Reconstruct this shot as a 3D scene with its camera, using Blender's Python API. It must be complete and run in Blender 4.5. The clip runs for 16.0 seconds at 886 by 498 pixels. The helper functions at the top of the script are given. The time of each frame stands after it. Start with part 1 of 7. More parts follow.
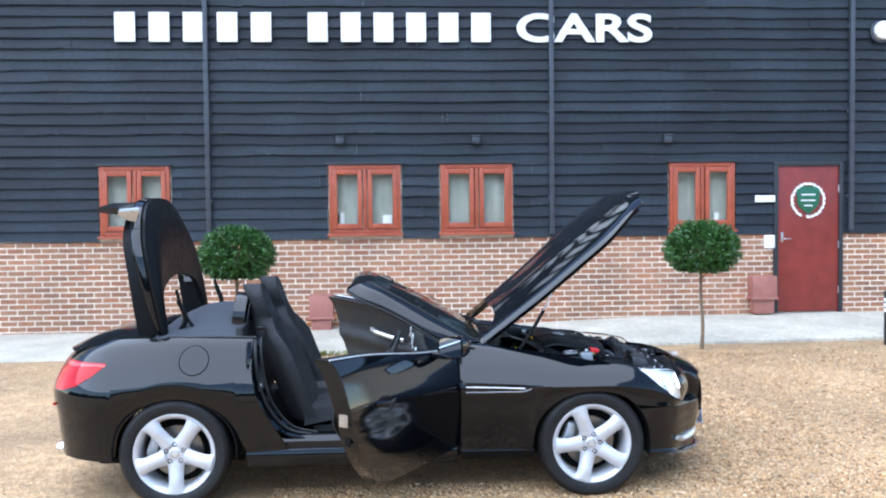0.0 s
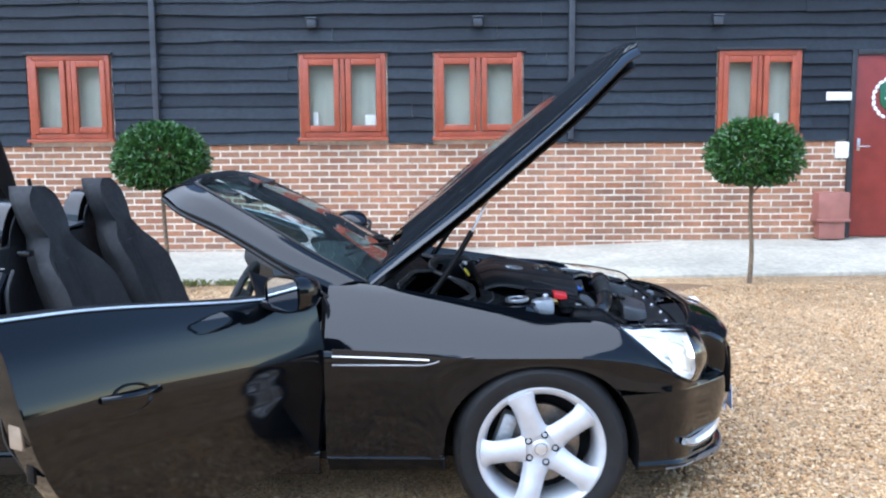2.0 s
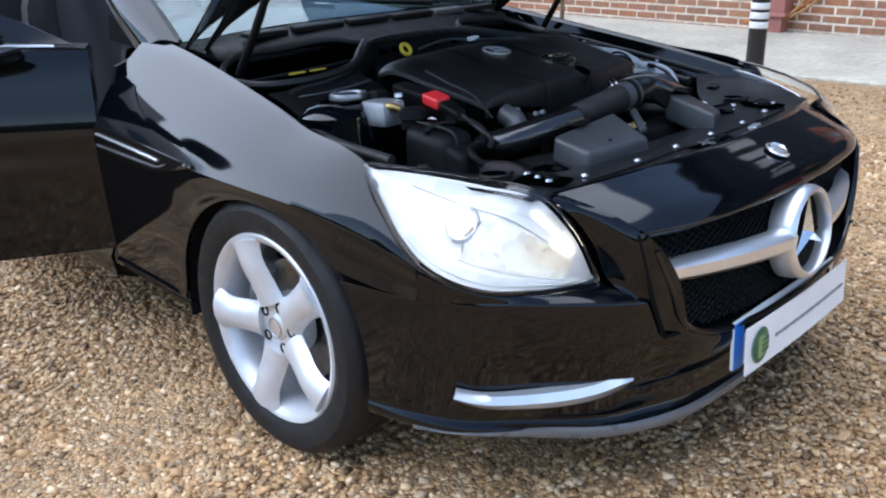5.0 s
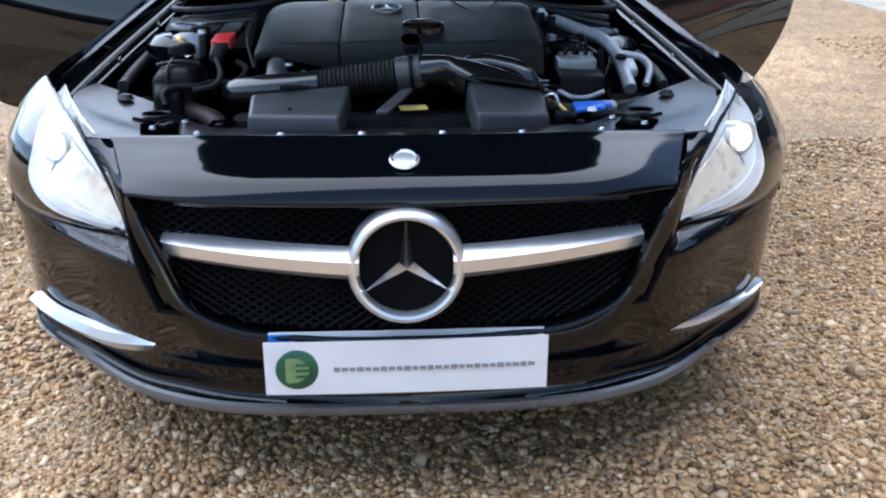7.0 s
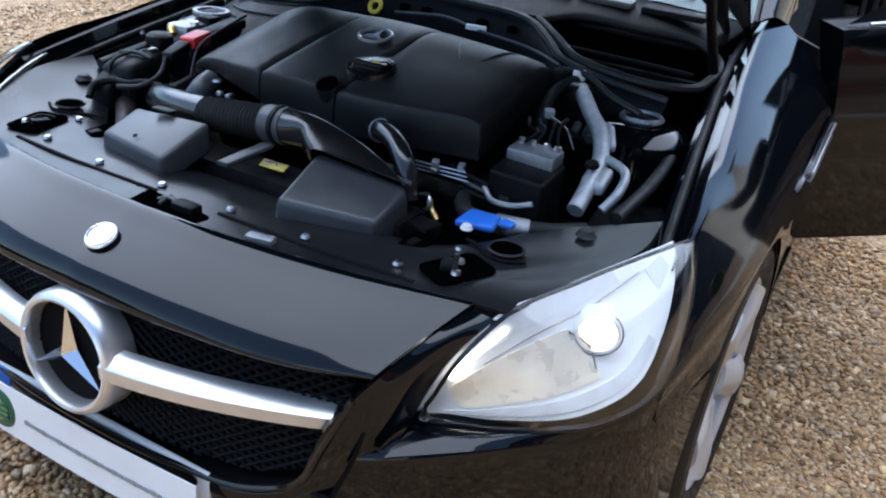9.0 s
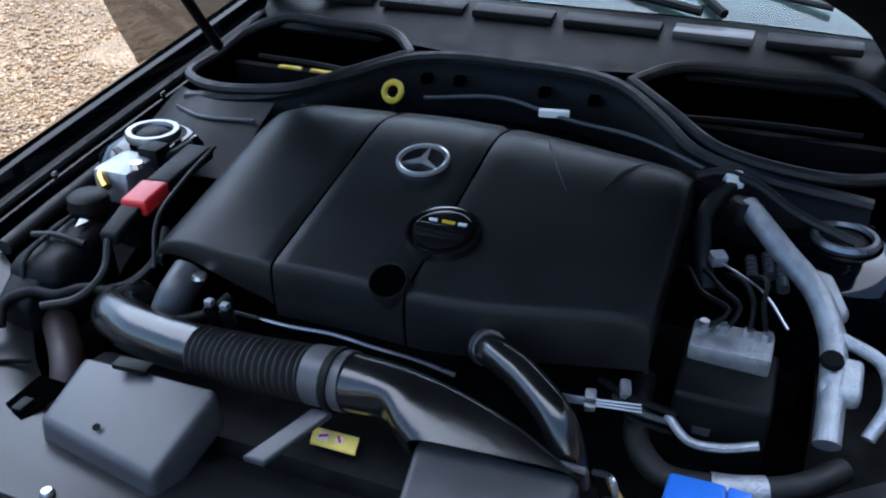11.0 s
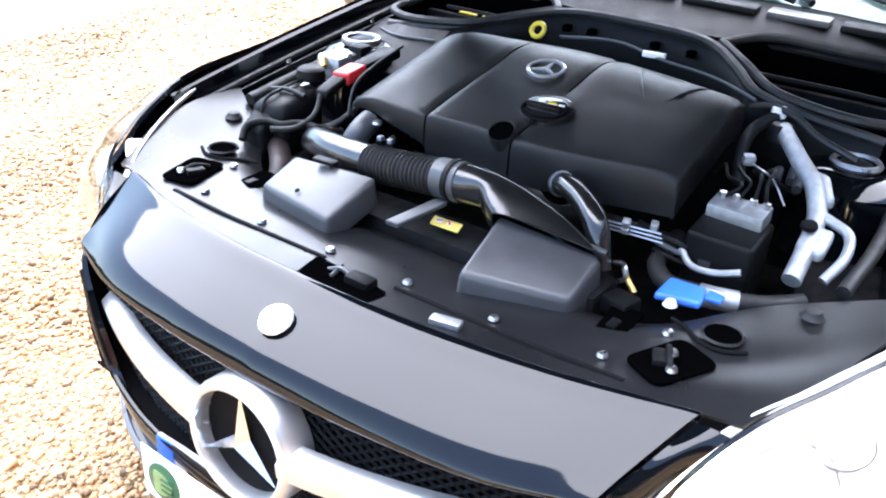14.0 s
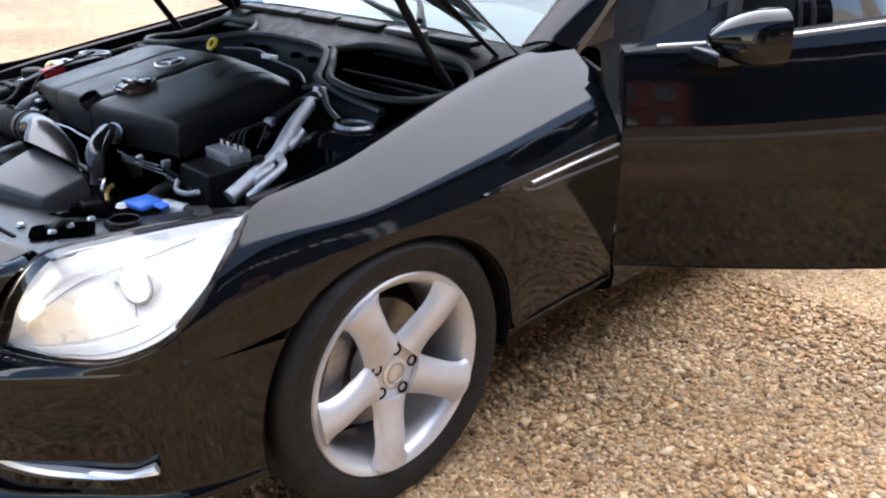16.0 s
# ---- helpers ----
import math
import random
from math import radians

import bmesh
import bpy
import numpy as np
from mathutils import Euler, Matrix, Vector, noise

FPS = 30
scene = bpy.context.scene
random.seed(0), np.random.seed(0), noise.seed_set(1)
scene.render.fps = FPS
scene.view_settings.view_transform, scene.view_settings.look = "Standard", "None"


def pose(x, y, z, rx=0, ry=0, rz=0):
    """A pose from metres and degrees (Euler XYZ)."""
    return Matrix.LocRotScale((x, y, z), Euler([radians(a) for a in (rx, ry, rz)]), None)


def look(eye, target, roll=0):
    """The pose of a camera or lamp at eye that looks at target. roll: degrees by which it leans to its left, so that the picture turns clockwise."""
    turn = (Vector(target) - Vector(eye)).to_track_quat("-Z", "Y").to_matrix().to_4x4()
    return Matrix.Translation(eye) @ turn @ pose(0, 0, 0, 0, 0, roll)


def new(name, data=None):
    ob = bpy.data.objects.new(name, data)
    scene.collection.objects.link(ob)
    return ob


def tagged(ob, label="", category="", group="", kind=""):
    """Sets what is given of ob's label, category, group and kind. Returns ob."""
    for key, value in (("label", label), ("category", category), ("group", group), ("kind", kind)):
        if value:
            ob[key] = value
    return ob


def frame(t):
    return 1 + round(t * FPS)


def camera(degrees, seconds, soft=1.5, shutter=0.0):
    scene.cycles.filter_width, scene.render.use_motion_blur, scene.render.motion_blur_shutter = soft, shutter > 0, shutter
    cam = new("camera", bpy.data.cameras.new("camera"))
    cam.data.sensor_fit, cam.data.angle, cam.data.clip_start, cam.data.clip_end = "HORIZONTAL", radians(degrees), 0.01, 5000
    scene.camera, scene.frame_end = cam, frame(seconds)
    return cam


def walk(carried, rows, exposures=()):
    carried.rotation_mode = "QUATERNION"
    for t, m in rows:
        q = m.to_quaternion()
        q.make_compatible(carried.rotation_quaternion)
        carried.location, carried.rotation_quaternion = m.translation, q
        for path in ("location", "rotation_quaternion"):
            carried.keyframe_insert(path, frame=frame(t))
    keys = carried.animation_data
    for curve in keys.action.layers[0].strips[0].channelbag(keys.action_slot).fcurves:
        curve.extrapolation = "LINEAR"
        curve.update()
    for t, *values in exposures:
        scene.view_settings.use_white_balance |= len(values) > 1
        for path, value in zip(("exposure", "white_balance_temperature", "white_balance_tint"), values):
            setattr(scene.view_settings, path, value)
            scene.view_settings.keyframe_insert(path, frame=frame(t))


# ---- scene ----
cam = camera(53.0, 16.0, soft=2.1)
PATH = [
    (0, (-1.175, -6.022, 1.670), (-1.057, -4.027, 1.595), -0.60),
    (0.5, (-1.095, -5.743, 1.663), (-0.950, -3.750, 1.573), -0.39),
    (1, (-0.895, -5.171, 1.613), (-0.758, -3.180, 1.486), -0.56),
    (1.5, (-0.659, -4.533, 1.526), (-0.570, -2.543, 1.348), -0.32),
    (2, (-0.335, -3.962, 1.440), (-0.344, -1.978, 1.188), -0.40),
    (2.5, (-0.043, -3.589, 1.362), (-0.164, -1.616, 1.055), -0.81),
    (3, (0.347, -3.188, 1.272), (0.047, -1.251, 0.878), -1.06),
    (3.2, (0.478, -3.060, 1.267), (0.100, -1.149, 0.817), -0.98),
    (5.3, (1.792, -1.685, 1.202), (0.336, -0.526, 0.468), -1.32),
    (5.5, (1.912, -1.497, 1.184), (0.362, -0.468, 0.451), -1.34),
    (6, (2.110, -0.995, 1.148), (0.403, -0.261, 0.407), -0.84),
    (6.5, (2.231, -0.566, 1.186), (0.455, -0.093, 0.398), -0.01),
    (7, (2.342, -0.027, 1.204), (0.511, 0.083, 0.408), 0.33),
    (7.5, (2.308, 0.367, 1.200), (0.489, 0.214, 0.384), 1.37),
    (8, (2.156, 0.781, 1.207), (0.419, 0.312, 0.335), 2.11),
    (8.5, (1.957, 1.051, 1.237), (0.305, 0.349, 0.356), 3.31),
    (9, (1.607, 1.071, 1.413), (0.068, 0.235, 0.446), 4.26),
    (9.2, (1.506, 1.007, 1.434), (-0.032, 0.148, 0.487), 3.59),
    (9.7, (1.289, 0.798, 1.475), (-0.232, -0.033, 0.477), 1.97),
    (10, (1.183, 0.684, 1.460), (-0.342, -0.120, 0.446), 0.60),
    (12.3, (1.003, 0.269, 1.505), (-0.503, -0.217, 0.282), -1.46),
    (12.5, (1.023, 0.247, 1.499), (-0.488, -0.244, 0.283), -0.21),
    (13, (1.105, 0.340, 1.502), (-0.356, -0.347, 0.321), 0.06),
    (13.5, (1.224, 0.568, 1.499), (-0.158, -0.348, 0.380), -0.72),
    (14, (1.507, 0.816, 1.473), (0.111, -0.180, 0.445), 1.01),
    (14.5, (1.675, 1.104, 1.436), (0.289, 0.022, 0.482), -0.48),
    (15, (1.705, 1.527, 1.345), (0.320, 0.363, 0.492), -1.30),
    (15.5, (1.476, 1.867, 1.303), (0.138, 0.622, 0.490), -2.26),
    (16, (1.076, 2.131, 1.318), (-0.202, 0.811, 0.527), -0.88),
]
walk(cam, [(t, look(eye, target, roll)) for t, eye, target, roll in PATH],
     exposures=[(0, 2.02, 6500, 9), (3.2, 2.08, 6500, 9), (5.5, 1.62, 6950, 11), (7, 1.78, 6850, 11), (8.5, 1.88, 6800, 10), (9.5, 1.52, 6600, 10), (10.2, 1.45, 6500, 10), (12.5, 3.78, 7050, 13), (13.2, 3.95, 7250, 14), (14.0, 3.45, 7550, 16), (14.5, 2.9, 7800, 17), (15, 2.55, 7900, 16), (16, 2.28, 7850, 15)])

# ---- light ----
SUN_EL, SUN_ROT = radians(64), radians(236)
world = bpy.data.worlds.new("sky")
scene.world = world
world.use_nodes = True
wn, wl = world.node_tree.nodes, world.node_tree.links
sky = wn.new("ShaderNodeTexSky")
sky.sky_type, sky.sun_disc = "NISHITA", False
sky.sun_elevation, sky.sun_rotation = SUN_EL, SUN_ROT
sky.air_density, sky.dust_density, sky.ozone_density = 1.0, 0.15, 2.5
wl.new(sky.outputs[0], wn["Background"].inputs[0])
wn["Background"].inputs[1].default_value = 0.115
sun = new("sun", bpy.data.lights.new("sun", "SUN"))
sun.data.energy, sun.data.angle, sun.data.color = 1.85, radians(98), (0.82, 0.915, 1.08)
sun.matrix_world = look((0, 0, 0), (-math.sin(SUN_ROT) * math.cos(SUN_EL), -math.cos(SUN_ROT) * math.cos(SUN_EL), -math.sin(SUN_EL)))


# ---- materials ----
def material(name, color, rough=0.5, metal=0.0, spec=0.5, coat=0.0, vary=0.0, scale=30.0, bump=0.0, bump_scale=80.0, rand=0.0, emit=0.0, fine=0.0, island=0.0):
    """A surface: base colour, varied at two scales (vary, scale), by object (rand) or by piece (island), with fine relief."""
    m = bpy.data.materials.new(name)
    m.use_nodes = True
    n, l = m.node_tree.nodes, m.node_tree.links
    b = n["Principled BSDF"]
    b.inputs["Base Color"].default_value = (*color, 1)
    b.inputs["Roughness"].default_value = rough
    b.inputs["Metallic"].default_value = metal
    b.inputs["Specular IOR Level"].default_value = spec
    b.inputs["Coat Weight"].default_value = coat
    b.inputs["Coat Roughness"].default_value = 0.02
    if emit:
        b.inputs["Emission Color"].default_value = (*color, 1)
        b.inputs["Emission Strength"].default_value = emit
    geo = n.new("ShaderNodeNewGeometry")
    pos = geo.outputs["Position"]
    if vary or rand or island:
        value = None
        if vary:
            for s, w in ((scale, vary), (scale * 0.13, vary * 0.8)):
                t = n.new("ShaderNodeTexNoise")
                t.inputs["Scale"].default_value = s
                t.inputs["Detail"].default_value = 6.0
                l.new(pos, t.inputs["Vector"])
                r = n.new("ShaderNodeMapRange")
                r.inputs["From Min"].default_value, r.inputs["From Max"].default_value = 0.3, 0.7
                r.inputs["To Min"].default_value, r.inputs["To Max"].default_value = 1 - w, 1 + w
                l.new(t.outputs["Fac"], r.inputs["Value"])
                value = multiply(n, l, value, r.outputs["Result"])
        if rand or island:
            source = n.new("ShaderNodeObjectInfo").outputs["Random"] if rand else geo.outputs["Random Per Island"]
            r = n.new("ShaderNodeMapRange")
            w = rand or island
            r.inputs["To Min"].default_value, r.inputs["To Max"].default_value = 1 - w, 1 + w
            l.new(source, r.inputs["Value"])
            value = multiply(n, l, value, r.outputs["Result"])
        mix = n.new("ShaderNodeVectorMath")
        mix.operation = "SCALE"
        mix.inputs[0].default_value = color
        l.new(value, mix.inputs["Scale"])
        l.new(mix.outputs[0], b.inputs["Base Color"])
        rr = n.new("ShaderNodeMath")
        rr.operation = "MULTIPLY"
        rr.inputs[1].default_value = rough
        l.new(value, rr.inputs[0])
        l.new(rr.outputs[0], b.inputs["Roughness"])
    if bump:
        t = n.new("ShaderNodeTexNoise")
        t.inputs["Scale"].default_value = bump_scale
        t.inputs["Detail"].default_value = 4.0
        l.new(pos, t.inputs["Vector"])
        k = n.new("ShaderNodeBump")
        k.inputs["Strength"].default_value, k.inputs["Distance"].default_value = bump, 0.01
        l.new(t.outputs["Fac"], k.inputs["Height"])
        l.new(k.outputs[0], b.inputs["Normal"])
    return m


def multiply(n, l, a, b):
    if a is None:
        return b
    k = n.new("ShaderNodeMath")
    k.operation = "MULTIPLY"
    l.new(a, k.inputs[0])
    l.new(b, k.inputs[1])
    return k.outputs[0]


def ramp_material(name, stops, source, scale=60.0, rough=0.8, bump=0.4, dirt=0.25, dirt_scale=1.5, bump_scale=None, dist=0.01, spec=0.5):
    """A material whose colour is drawn from a ramp by object, island or cell, with broad stains and relief."""
    m = bpy.data.materials.new(name)
    m.use_nodes = True
    n, l = m.node_tree.nodes, m.node_tree.links
    b = n["Principled BSDF"]
    b.inputs["Roughness"].default_value = rough
    b.inputs["Specular IOR Level"].default_value = spec
    geo = n.new("ShaderNodeNewGeometry")
    ramp = n.new("ShaderNodeValToRGB")
    ramp.color_ramp.interpolation = "LINEAR"
    while len(ramp.color_ramp.elements) < len(stops):
        ramp.color_ramp.elements.new(0.5)
    for i, c in enumerate(stops):
        ramp.color_ramp.elements[i].position = i / (len(stops) - 1)
        ramp.color_ramp.elements[i].color = (*c, 1)
    if source == "object":
        l.new(n.new("ShaderNodeObjectInfo").outputs["Random"], ramp.inputs[0])
    elif source == "island":
        l.new(geo.outputs["Random Per Island"], ramp.inputs[0])
    cell = n.new("ShaderNodeTexVoronoi")
    cell.inputs["Scale"].default_value = scale
    l.new(geo.outputs["Position"], cell.inputs["Vector"])
    if source == "cell":
        sep = n.new("ShaderNodeSeparateColor")
        l.new(cell.outputs["Color"], sep.inputs[0])
        l.new(sep.outputs[0], ramp.inputs[0])
    value = None
    for s, w in ((dirt_scale, dirt), (dirt_scale * 14, dirt * 0.7)):
        t = n.new("ShaderNodeTexNoise")
        t.inputs["Scale"].default_value, t.inputs["Detail"].default_value = s, 6.0
        l.new(geo.outputs["Position"], t.inputs["Vector"])
        r = n.new("ShaderNodeMapRange")
        r.inputs["From Min"].default_value, r.inputs["From Max"].default_value = 0.3, 0.7
        r.inputs["To Min"].default_value, r.inputs["To Max"].default_value = 1 - w, 1 + w
        l.new(t.outputs["Fac"], r.inputs["Value"])
        value = multiply(n, l, value, r.outputs["Result"])
    mix = n.new("ShaderNodeVectorMath")
    mix.operation = "SCALE"
    l.new(ramp.outputs[0], mix.inputs[0])
    l.new(value, mix.inputs["Scale"])
    l.new(mix.outputs[0], b.inputs["Base Color"])
    k = n.new("ShaderNodeBump")
    k.inputs["Strength"].default_value, k.inputs["Distance"].default_value = bump, dist
    if source == "cell":
        inv = n.new("ShaderNodeMath")
        inv.operation = "SUBTRACT"
        inv.inputs[0].default_value = 1.0
        l.new(cell.outputs["Distance"], inv.inputs[1])
        l.new(inv.outputs[0], k.inputs["Height"])
    else:
        t = n.new("ShaderNodeTexNoise")
        t.inputs["Scale"].default_value, t.inputs["Detail"].default_value = bump_scale or scale, 5.0
        l.new(geo.outputs["Position"], t.inputs["Vector"])
        l.new(t.outputs["Fac"], k.inputs["Height"])
    l.new(k.outputs[0], b.inputs["Normal"])
    return m


def glass(name, color=(1, 1, 1), rough=0.0, ior=1.45):
    m = material(name, color, rough)
    b = m.node_tree.nodes["Principled BSDF"]
    b.inputs["Transmission Weight"].default_value, b.inputs["IOR"].default_value = 1.0, ior
    return m


GRAVEL = [(0.120, 0.066, 0.030), (0.358, 0.196, 0.085), (0.565, 0.335, 0.155), (0.445, 0.250, 0.112), (0.715, 0.485, 0.265), (0.278, 0.186, 0.110), (0.83, 0.605, 0.38)]
M_GROUND = ramp_material("gravel_bed", [tuple(c * 0.85 for c in s) for s in GRAVEL], "cell", scale=122, rough=0.75, bump=0.7, dirt=0.30, dirt_scale=0.7, dist=0.012)
M_STONE = ramp_material("gravel_stones", GRAVEL, "island", scale=220, rough=0.6, bump=0.25, dirt=0.16, dirt_scale=0.6)
BRICK = [(0.285, 0.112, 0.062), (0.35, 0.150, 0.078), (0.315, 0.150, 0.085), (0.37, 0.172, 0.092), (0.25, 0.122, 0.075), (0.37, 0.148, 0.070), (0.335, 0.172, 0.100)]
M_BRICK = ramp_material("brick", BRICK, "object", scale=140, rough=0.85, bump=0.5, dirt=0.24, dirt_scale=1.3)
M_BRICKS = ramp_material("bricks", BRICK, "island", scale=140, rough=0.85, bump=0.5, dirt=0.24, dirt_scale=1.3)
M_MORTAR = material("mortar", (0.76, 0.66, 0.53), 0.9, vary=0.18, scale=25, bump=0.4, bump_scale=200)
M_BOARD = ramp_material("stained_boards", [(0.0095, 0.0132, 0.0185), (0.0138, 0.0190, 0.0262), (0.0215, 0.0282, 0.0368), (0.0115, 0.0162, 0.0228)], "object", rough=0.62, spec=0.3, bump=0.35, dirt=0.3, dirt_scale=1.2, bump_scale=60)
M_CONCRETE = material("concrete", (0.46, 0.415, 0.33), 0.85, vary=0.2, scale=18, bump=0.4, bump_scale=120)
M_REDWOOD = material("red_stained_wood", (0.34, 0.070, 0.032), 0.4, vary=0.2, scale=40, bump=0.1)
M_DOOR = material("red_door_paint", (0.20, 0.025, 0.018), 0.35, vary=0.15, scale=6, bump=0.05)
M_METERBOX = material("brown_red_plastic", (0.34, 0.13, 0.10), 0.5, vary=0.12, scale=8)
M_WHITE = material("white_plastic", (0.78, 0.78, 0.76), 0.4, vary=0.06, scale=12)
M_GREYPIPE = material("dark_grey_pipe", (0.045, 0.052, 0.066), 0.35, vary=0.15, scale=10)
M_LEAD = material("dark_lead", (0.02, 0.022, 0.026), 0.5, vary=0.2, scale=14)
M_CURTAIN = material("net_curtain", (0.42, 0.43, 0.37), 0.9, vary=0.07, scale=9)
M_ROOM = material("room_grey", (0.16, 0.17, 0.17), 0.9, vary=0.1, scale=4)
M_PANE = glass("window_glass", (0.92, 0.96, 0.95))
M_GREEN = material("green_enamel", (0.01, 0.10, 0.05), 0.35, vary=0.1, scale=20)
M_CABLE = material("orange_cable", (0.55, 0.30, 0.12), 0.5, vary=0.15, scale=30)
M_STEEL = material("steel", (0.55, 0.55, 0.56), 0.3, metal=1.0, vary=0.1, scale=40)
M_BARK = material("bark", (0.16, 0.11, 0.07), 0.9, vary=0.3, scale=30, bump=0.6, bump_scale=90)
M_LEAF = ramp_material("bay_leaves", [(0.012, 0.05, 0.008), (0.025, 0.09, 0.015), (0.05, 0.14, 0.025), (0.02, 0.07, 0.012)], "island", scale=40, rough=0.35, bump=0.1, dirt=0.2, dirt_scale=6)
M_WEED = material("weed_leaves", (0.16, 0.17, 0.045), 0.6, vary=0.3, scale=30)
M_SOIL = material("brown_soil", (0.20, 0.115, 0.06), 0.95, vary=0.25, scale=14, bump=0.5, bump_scale=90)
M_HEDGE = material("far_trees", (0.03, 0.045, 0.02), 0.9, vary=0.4, scale=0.6)


# ---- shape tools ----
def thing(name, label, category, m=None, group="", kind=""):
    ob = tagged(new(name), label, category, group, kind)
    ob.matrix_world = m or Matrix()
    return ob


def obj(name, verts, faces, mat, parent=None, label="", smooth=False):
    me = bpy.data.meshes.new(name)
    me.from_pydata([tuple(map(float, v)) for v in verts], [], [tuple(map(int, f)) for f in faces])
    me.materials.append(mat)
    if smooth:
        me.shade_smooth()
    ob = new(name, me)
    if parent is not None:
        ob.parent = parent
    if label:
        ob["label"] = label
    return ob


def part(name, bm, mat, parent, label="", smooth=True, angle=40):
    """One bmesh as one mesh object under a thing or a part."""
    bmesh.ops.recalc_face_normals(bm, faces=bm.faces)
    me = bpy.data.meshes.new(name)
    bm.to_mesh(me)
    bm.free()
    me.materials.append(mat)
    if smooth:
        me.shade_smooth()
        me.set_sharp_from_angle(angle=radians(angle))
    ob = new(name, me)
    if parent is not None:
        ob.parent = parent
    if label:
        ob["label"] = label
    return ob


def box(size, at=(0, 0, 0), bevel=0.0, rot=(0, 0, 0), segs=2, bm=None):
    """A bevelled block, centred at a place, in a bmesh."""
    own = bmesh.new()
    bmesh.ops.create_cube(own, size=1.0, matrix=Matrix.Diagonal((*size, 1)))
    if bevel:
        bmesh.ops.bevel(own, geom=own.edges[:], offset=min(bevel, min(size) * 0.45), segments=segs, profile=0.6, affect="EDGES")
    bmesh.ops.transform(own, matrix=pose(*at, *rot), verts=own.verts)
    return merge(bm, own)


def merge(bm, own):
    if bm is None:
        return own
    me = bpy.data.meshes.new("tmp")
    own.to_mesh(me)
    own.free()
    bm.from_mesh(me)
    bpy.data.meshes.remove(me)
    return bm


def spline(keys, t):
    """Values at t of a smooth curve through (parameter, value) keys, with no overshoot."""
    x = np.array([k[0] for k in keys], float)
    y = np.array([k[1] for k in keys], float)
    t = np.clip(np.asarray(t, float), x[0], x[-1])
    h = np.diff(x)
    d = np.diff(y) / h
    m = np.zeros(len(x))
    m[0], m[-1] = d[0], d[-1]
    for i in range(1, len(x) - 1):
        if d[i - 1] * d[i] > 0:
            w1, w2 = 2 * h[i] + h[i - 1], h[i] + 2 * h[i - 1]
            m[i] = (w1 + w2) / (w1 / d[i - 1] + w2 / d[i])
    i = np.clip(np.searchsorted(x, t, side="right") - 1, 0, len(h) - 1)
    s = (t - x[i]) / h[i]
    return (1 + 2 * s) * (1 - s) ** 2 * y[i] + s * (1 - s) ** 2 * h[i] * m[i] + s * s * (3 - 2 * s) * y[i + 1] + s * s * (s - 1) * h[i] * m[i + 1]


def guide(points, n):
    """n points on a smooth curve through a few points in space, evenly spread by length."""
    p = np.array(points, float)
    s = np.r_[0, np.cumsum(np.linalg.norm(np.diff(p, axis=0), axis=1))]
    fine = np.linspace(0, s[-1], 400)
    c = np.stack([catmull(s, p[:, k], fine) for k in range(3)], 1)
    q = np.r_[0, np.cumsum(np.linalg.norm(np.diff(c, axis=0), axis=1))]
    t = np.linspace(0, q[-1], n)
    return np.stack([np.interp(t, q, c[:, k]) for k in range(3)], 1)


def catmull(x, y, t):
    m = np.gradient(y, x) if len(x) > 2 else np.full(len(x), (y[1] - y[0]) / (x[1] - x[0]))
    i = np.clip(np.searchsorted(x, t, side="right") - 1, 0, len(x) - 2)
    h = x[i + 1] - x[i]
    s = (t - x[i]) / h
    return (1 + 2 * s) * (1 - s) ** 2 * y[i] + s * (1 - s) ** 2 * h * m[i] + s * s * (3 - 2 * s) * y[i + 1] + s * s * (s - 1) * h * m[i + 1]


def loft(guides, nu, nv, linear=False):
    """A net of nv x nu points across guide curves."""
    g = np.array([guide(p, nu) for p in guides])
    k = np.arange(len(g), dtype=float)
    t = np.linspace(0, len(g) - 1, nv)
    out = np.zeros((nv, nu, 3))
    for u in range(nu):
        for c in range(3):
            out[:, u, c] = np.interp(t, k, g[:, u, c]) if linear or len(g) == 2 else catmull(k, g[:, u, c], t)
    return out


def shell(net, thick=0.004, bm=None, flip=False):
    """A sheet of metal or plastic with thickness from a net of points; thick goes against the net's normals."""
    net = np.asarray(net, float)
    a, b = net.shape[:2]
    du = np.gradient(net, axis=1)
    dv = np.gradient(net, axis=0)
    nor = np.cross(du, dv)
    nor /= np.maximum(np.linalg.norm(nor, axis=2, keepdims=True), 1e-9)
    if flip:
        nor = -nor
    back = net - nor * thick
    own = bmesh.new()
    f = [[own.verts.new(p) for p in row] for row in net]
    k = [[own.verts.new(p) for p in row] for row in back]
    for i in range(a - 1):
        for j in range(b - 1):
            own.faces.new((f[i][j], f[i][j + 1], f[i + 1][j + 1], f[i + 1][j]))
            own.faces.new((k[i][j], k[i + 1][j], k[i + 1][j + 1], k[i][j + 1]))
    for i in range(a - 1):
        for j in (0, b - 1):
            own.faces.new((f[i][j], f[i + 1][j], k[i + 1][j], k[i][j]))
    for j in range(b - 1):
        for i in (0, a - 1):
            own.faces.new((f[i][j], f[i][j + 1], k[i][j + 1], k[i][j]))
    return merge(bm, own)


def mirrored(net, side):
    net = np.array(net, float)
    if side < 0:
        net[..., 1] *= -1
    return net


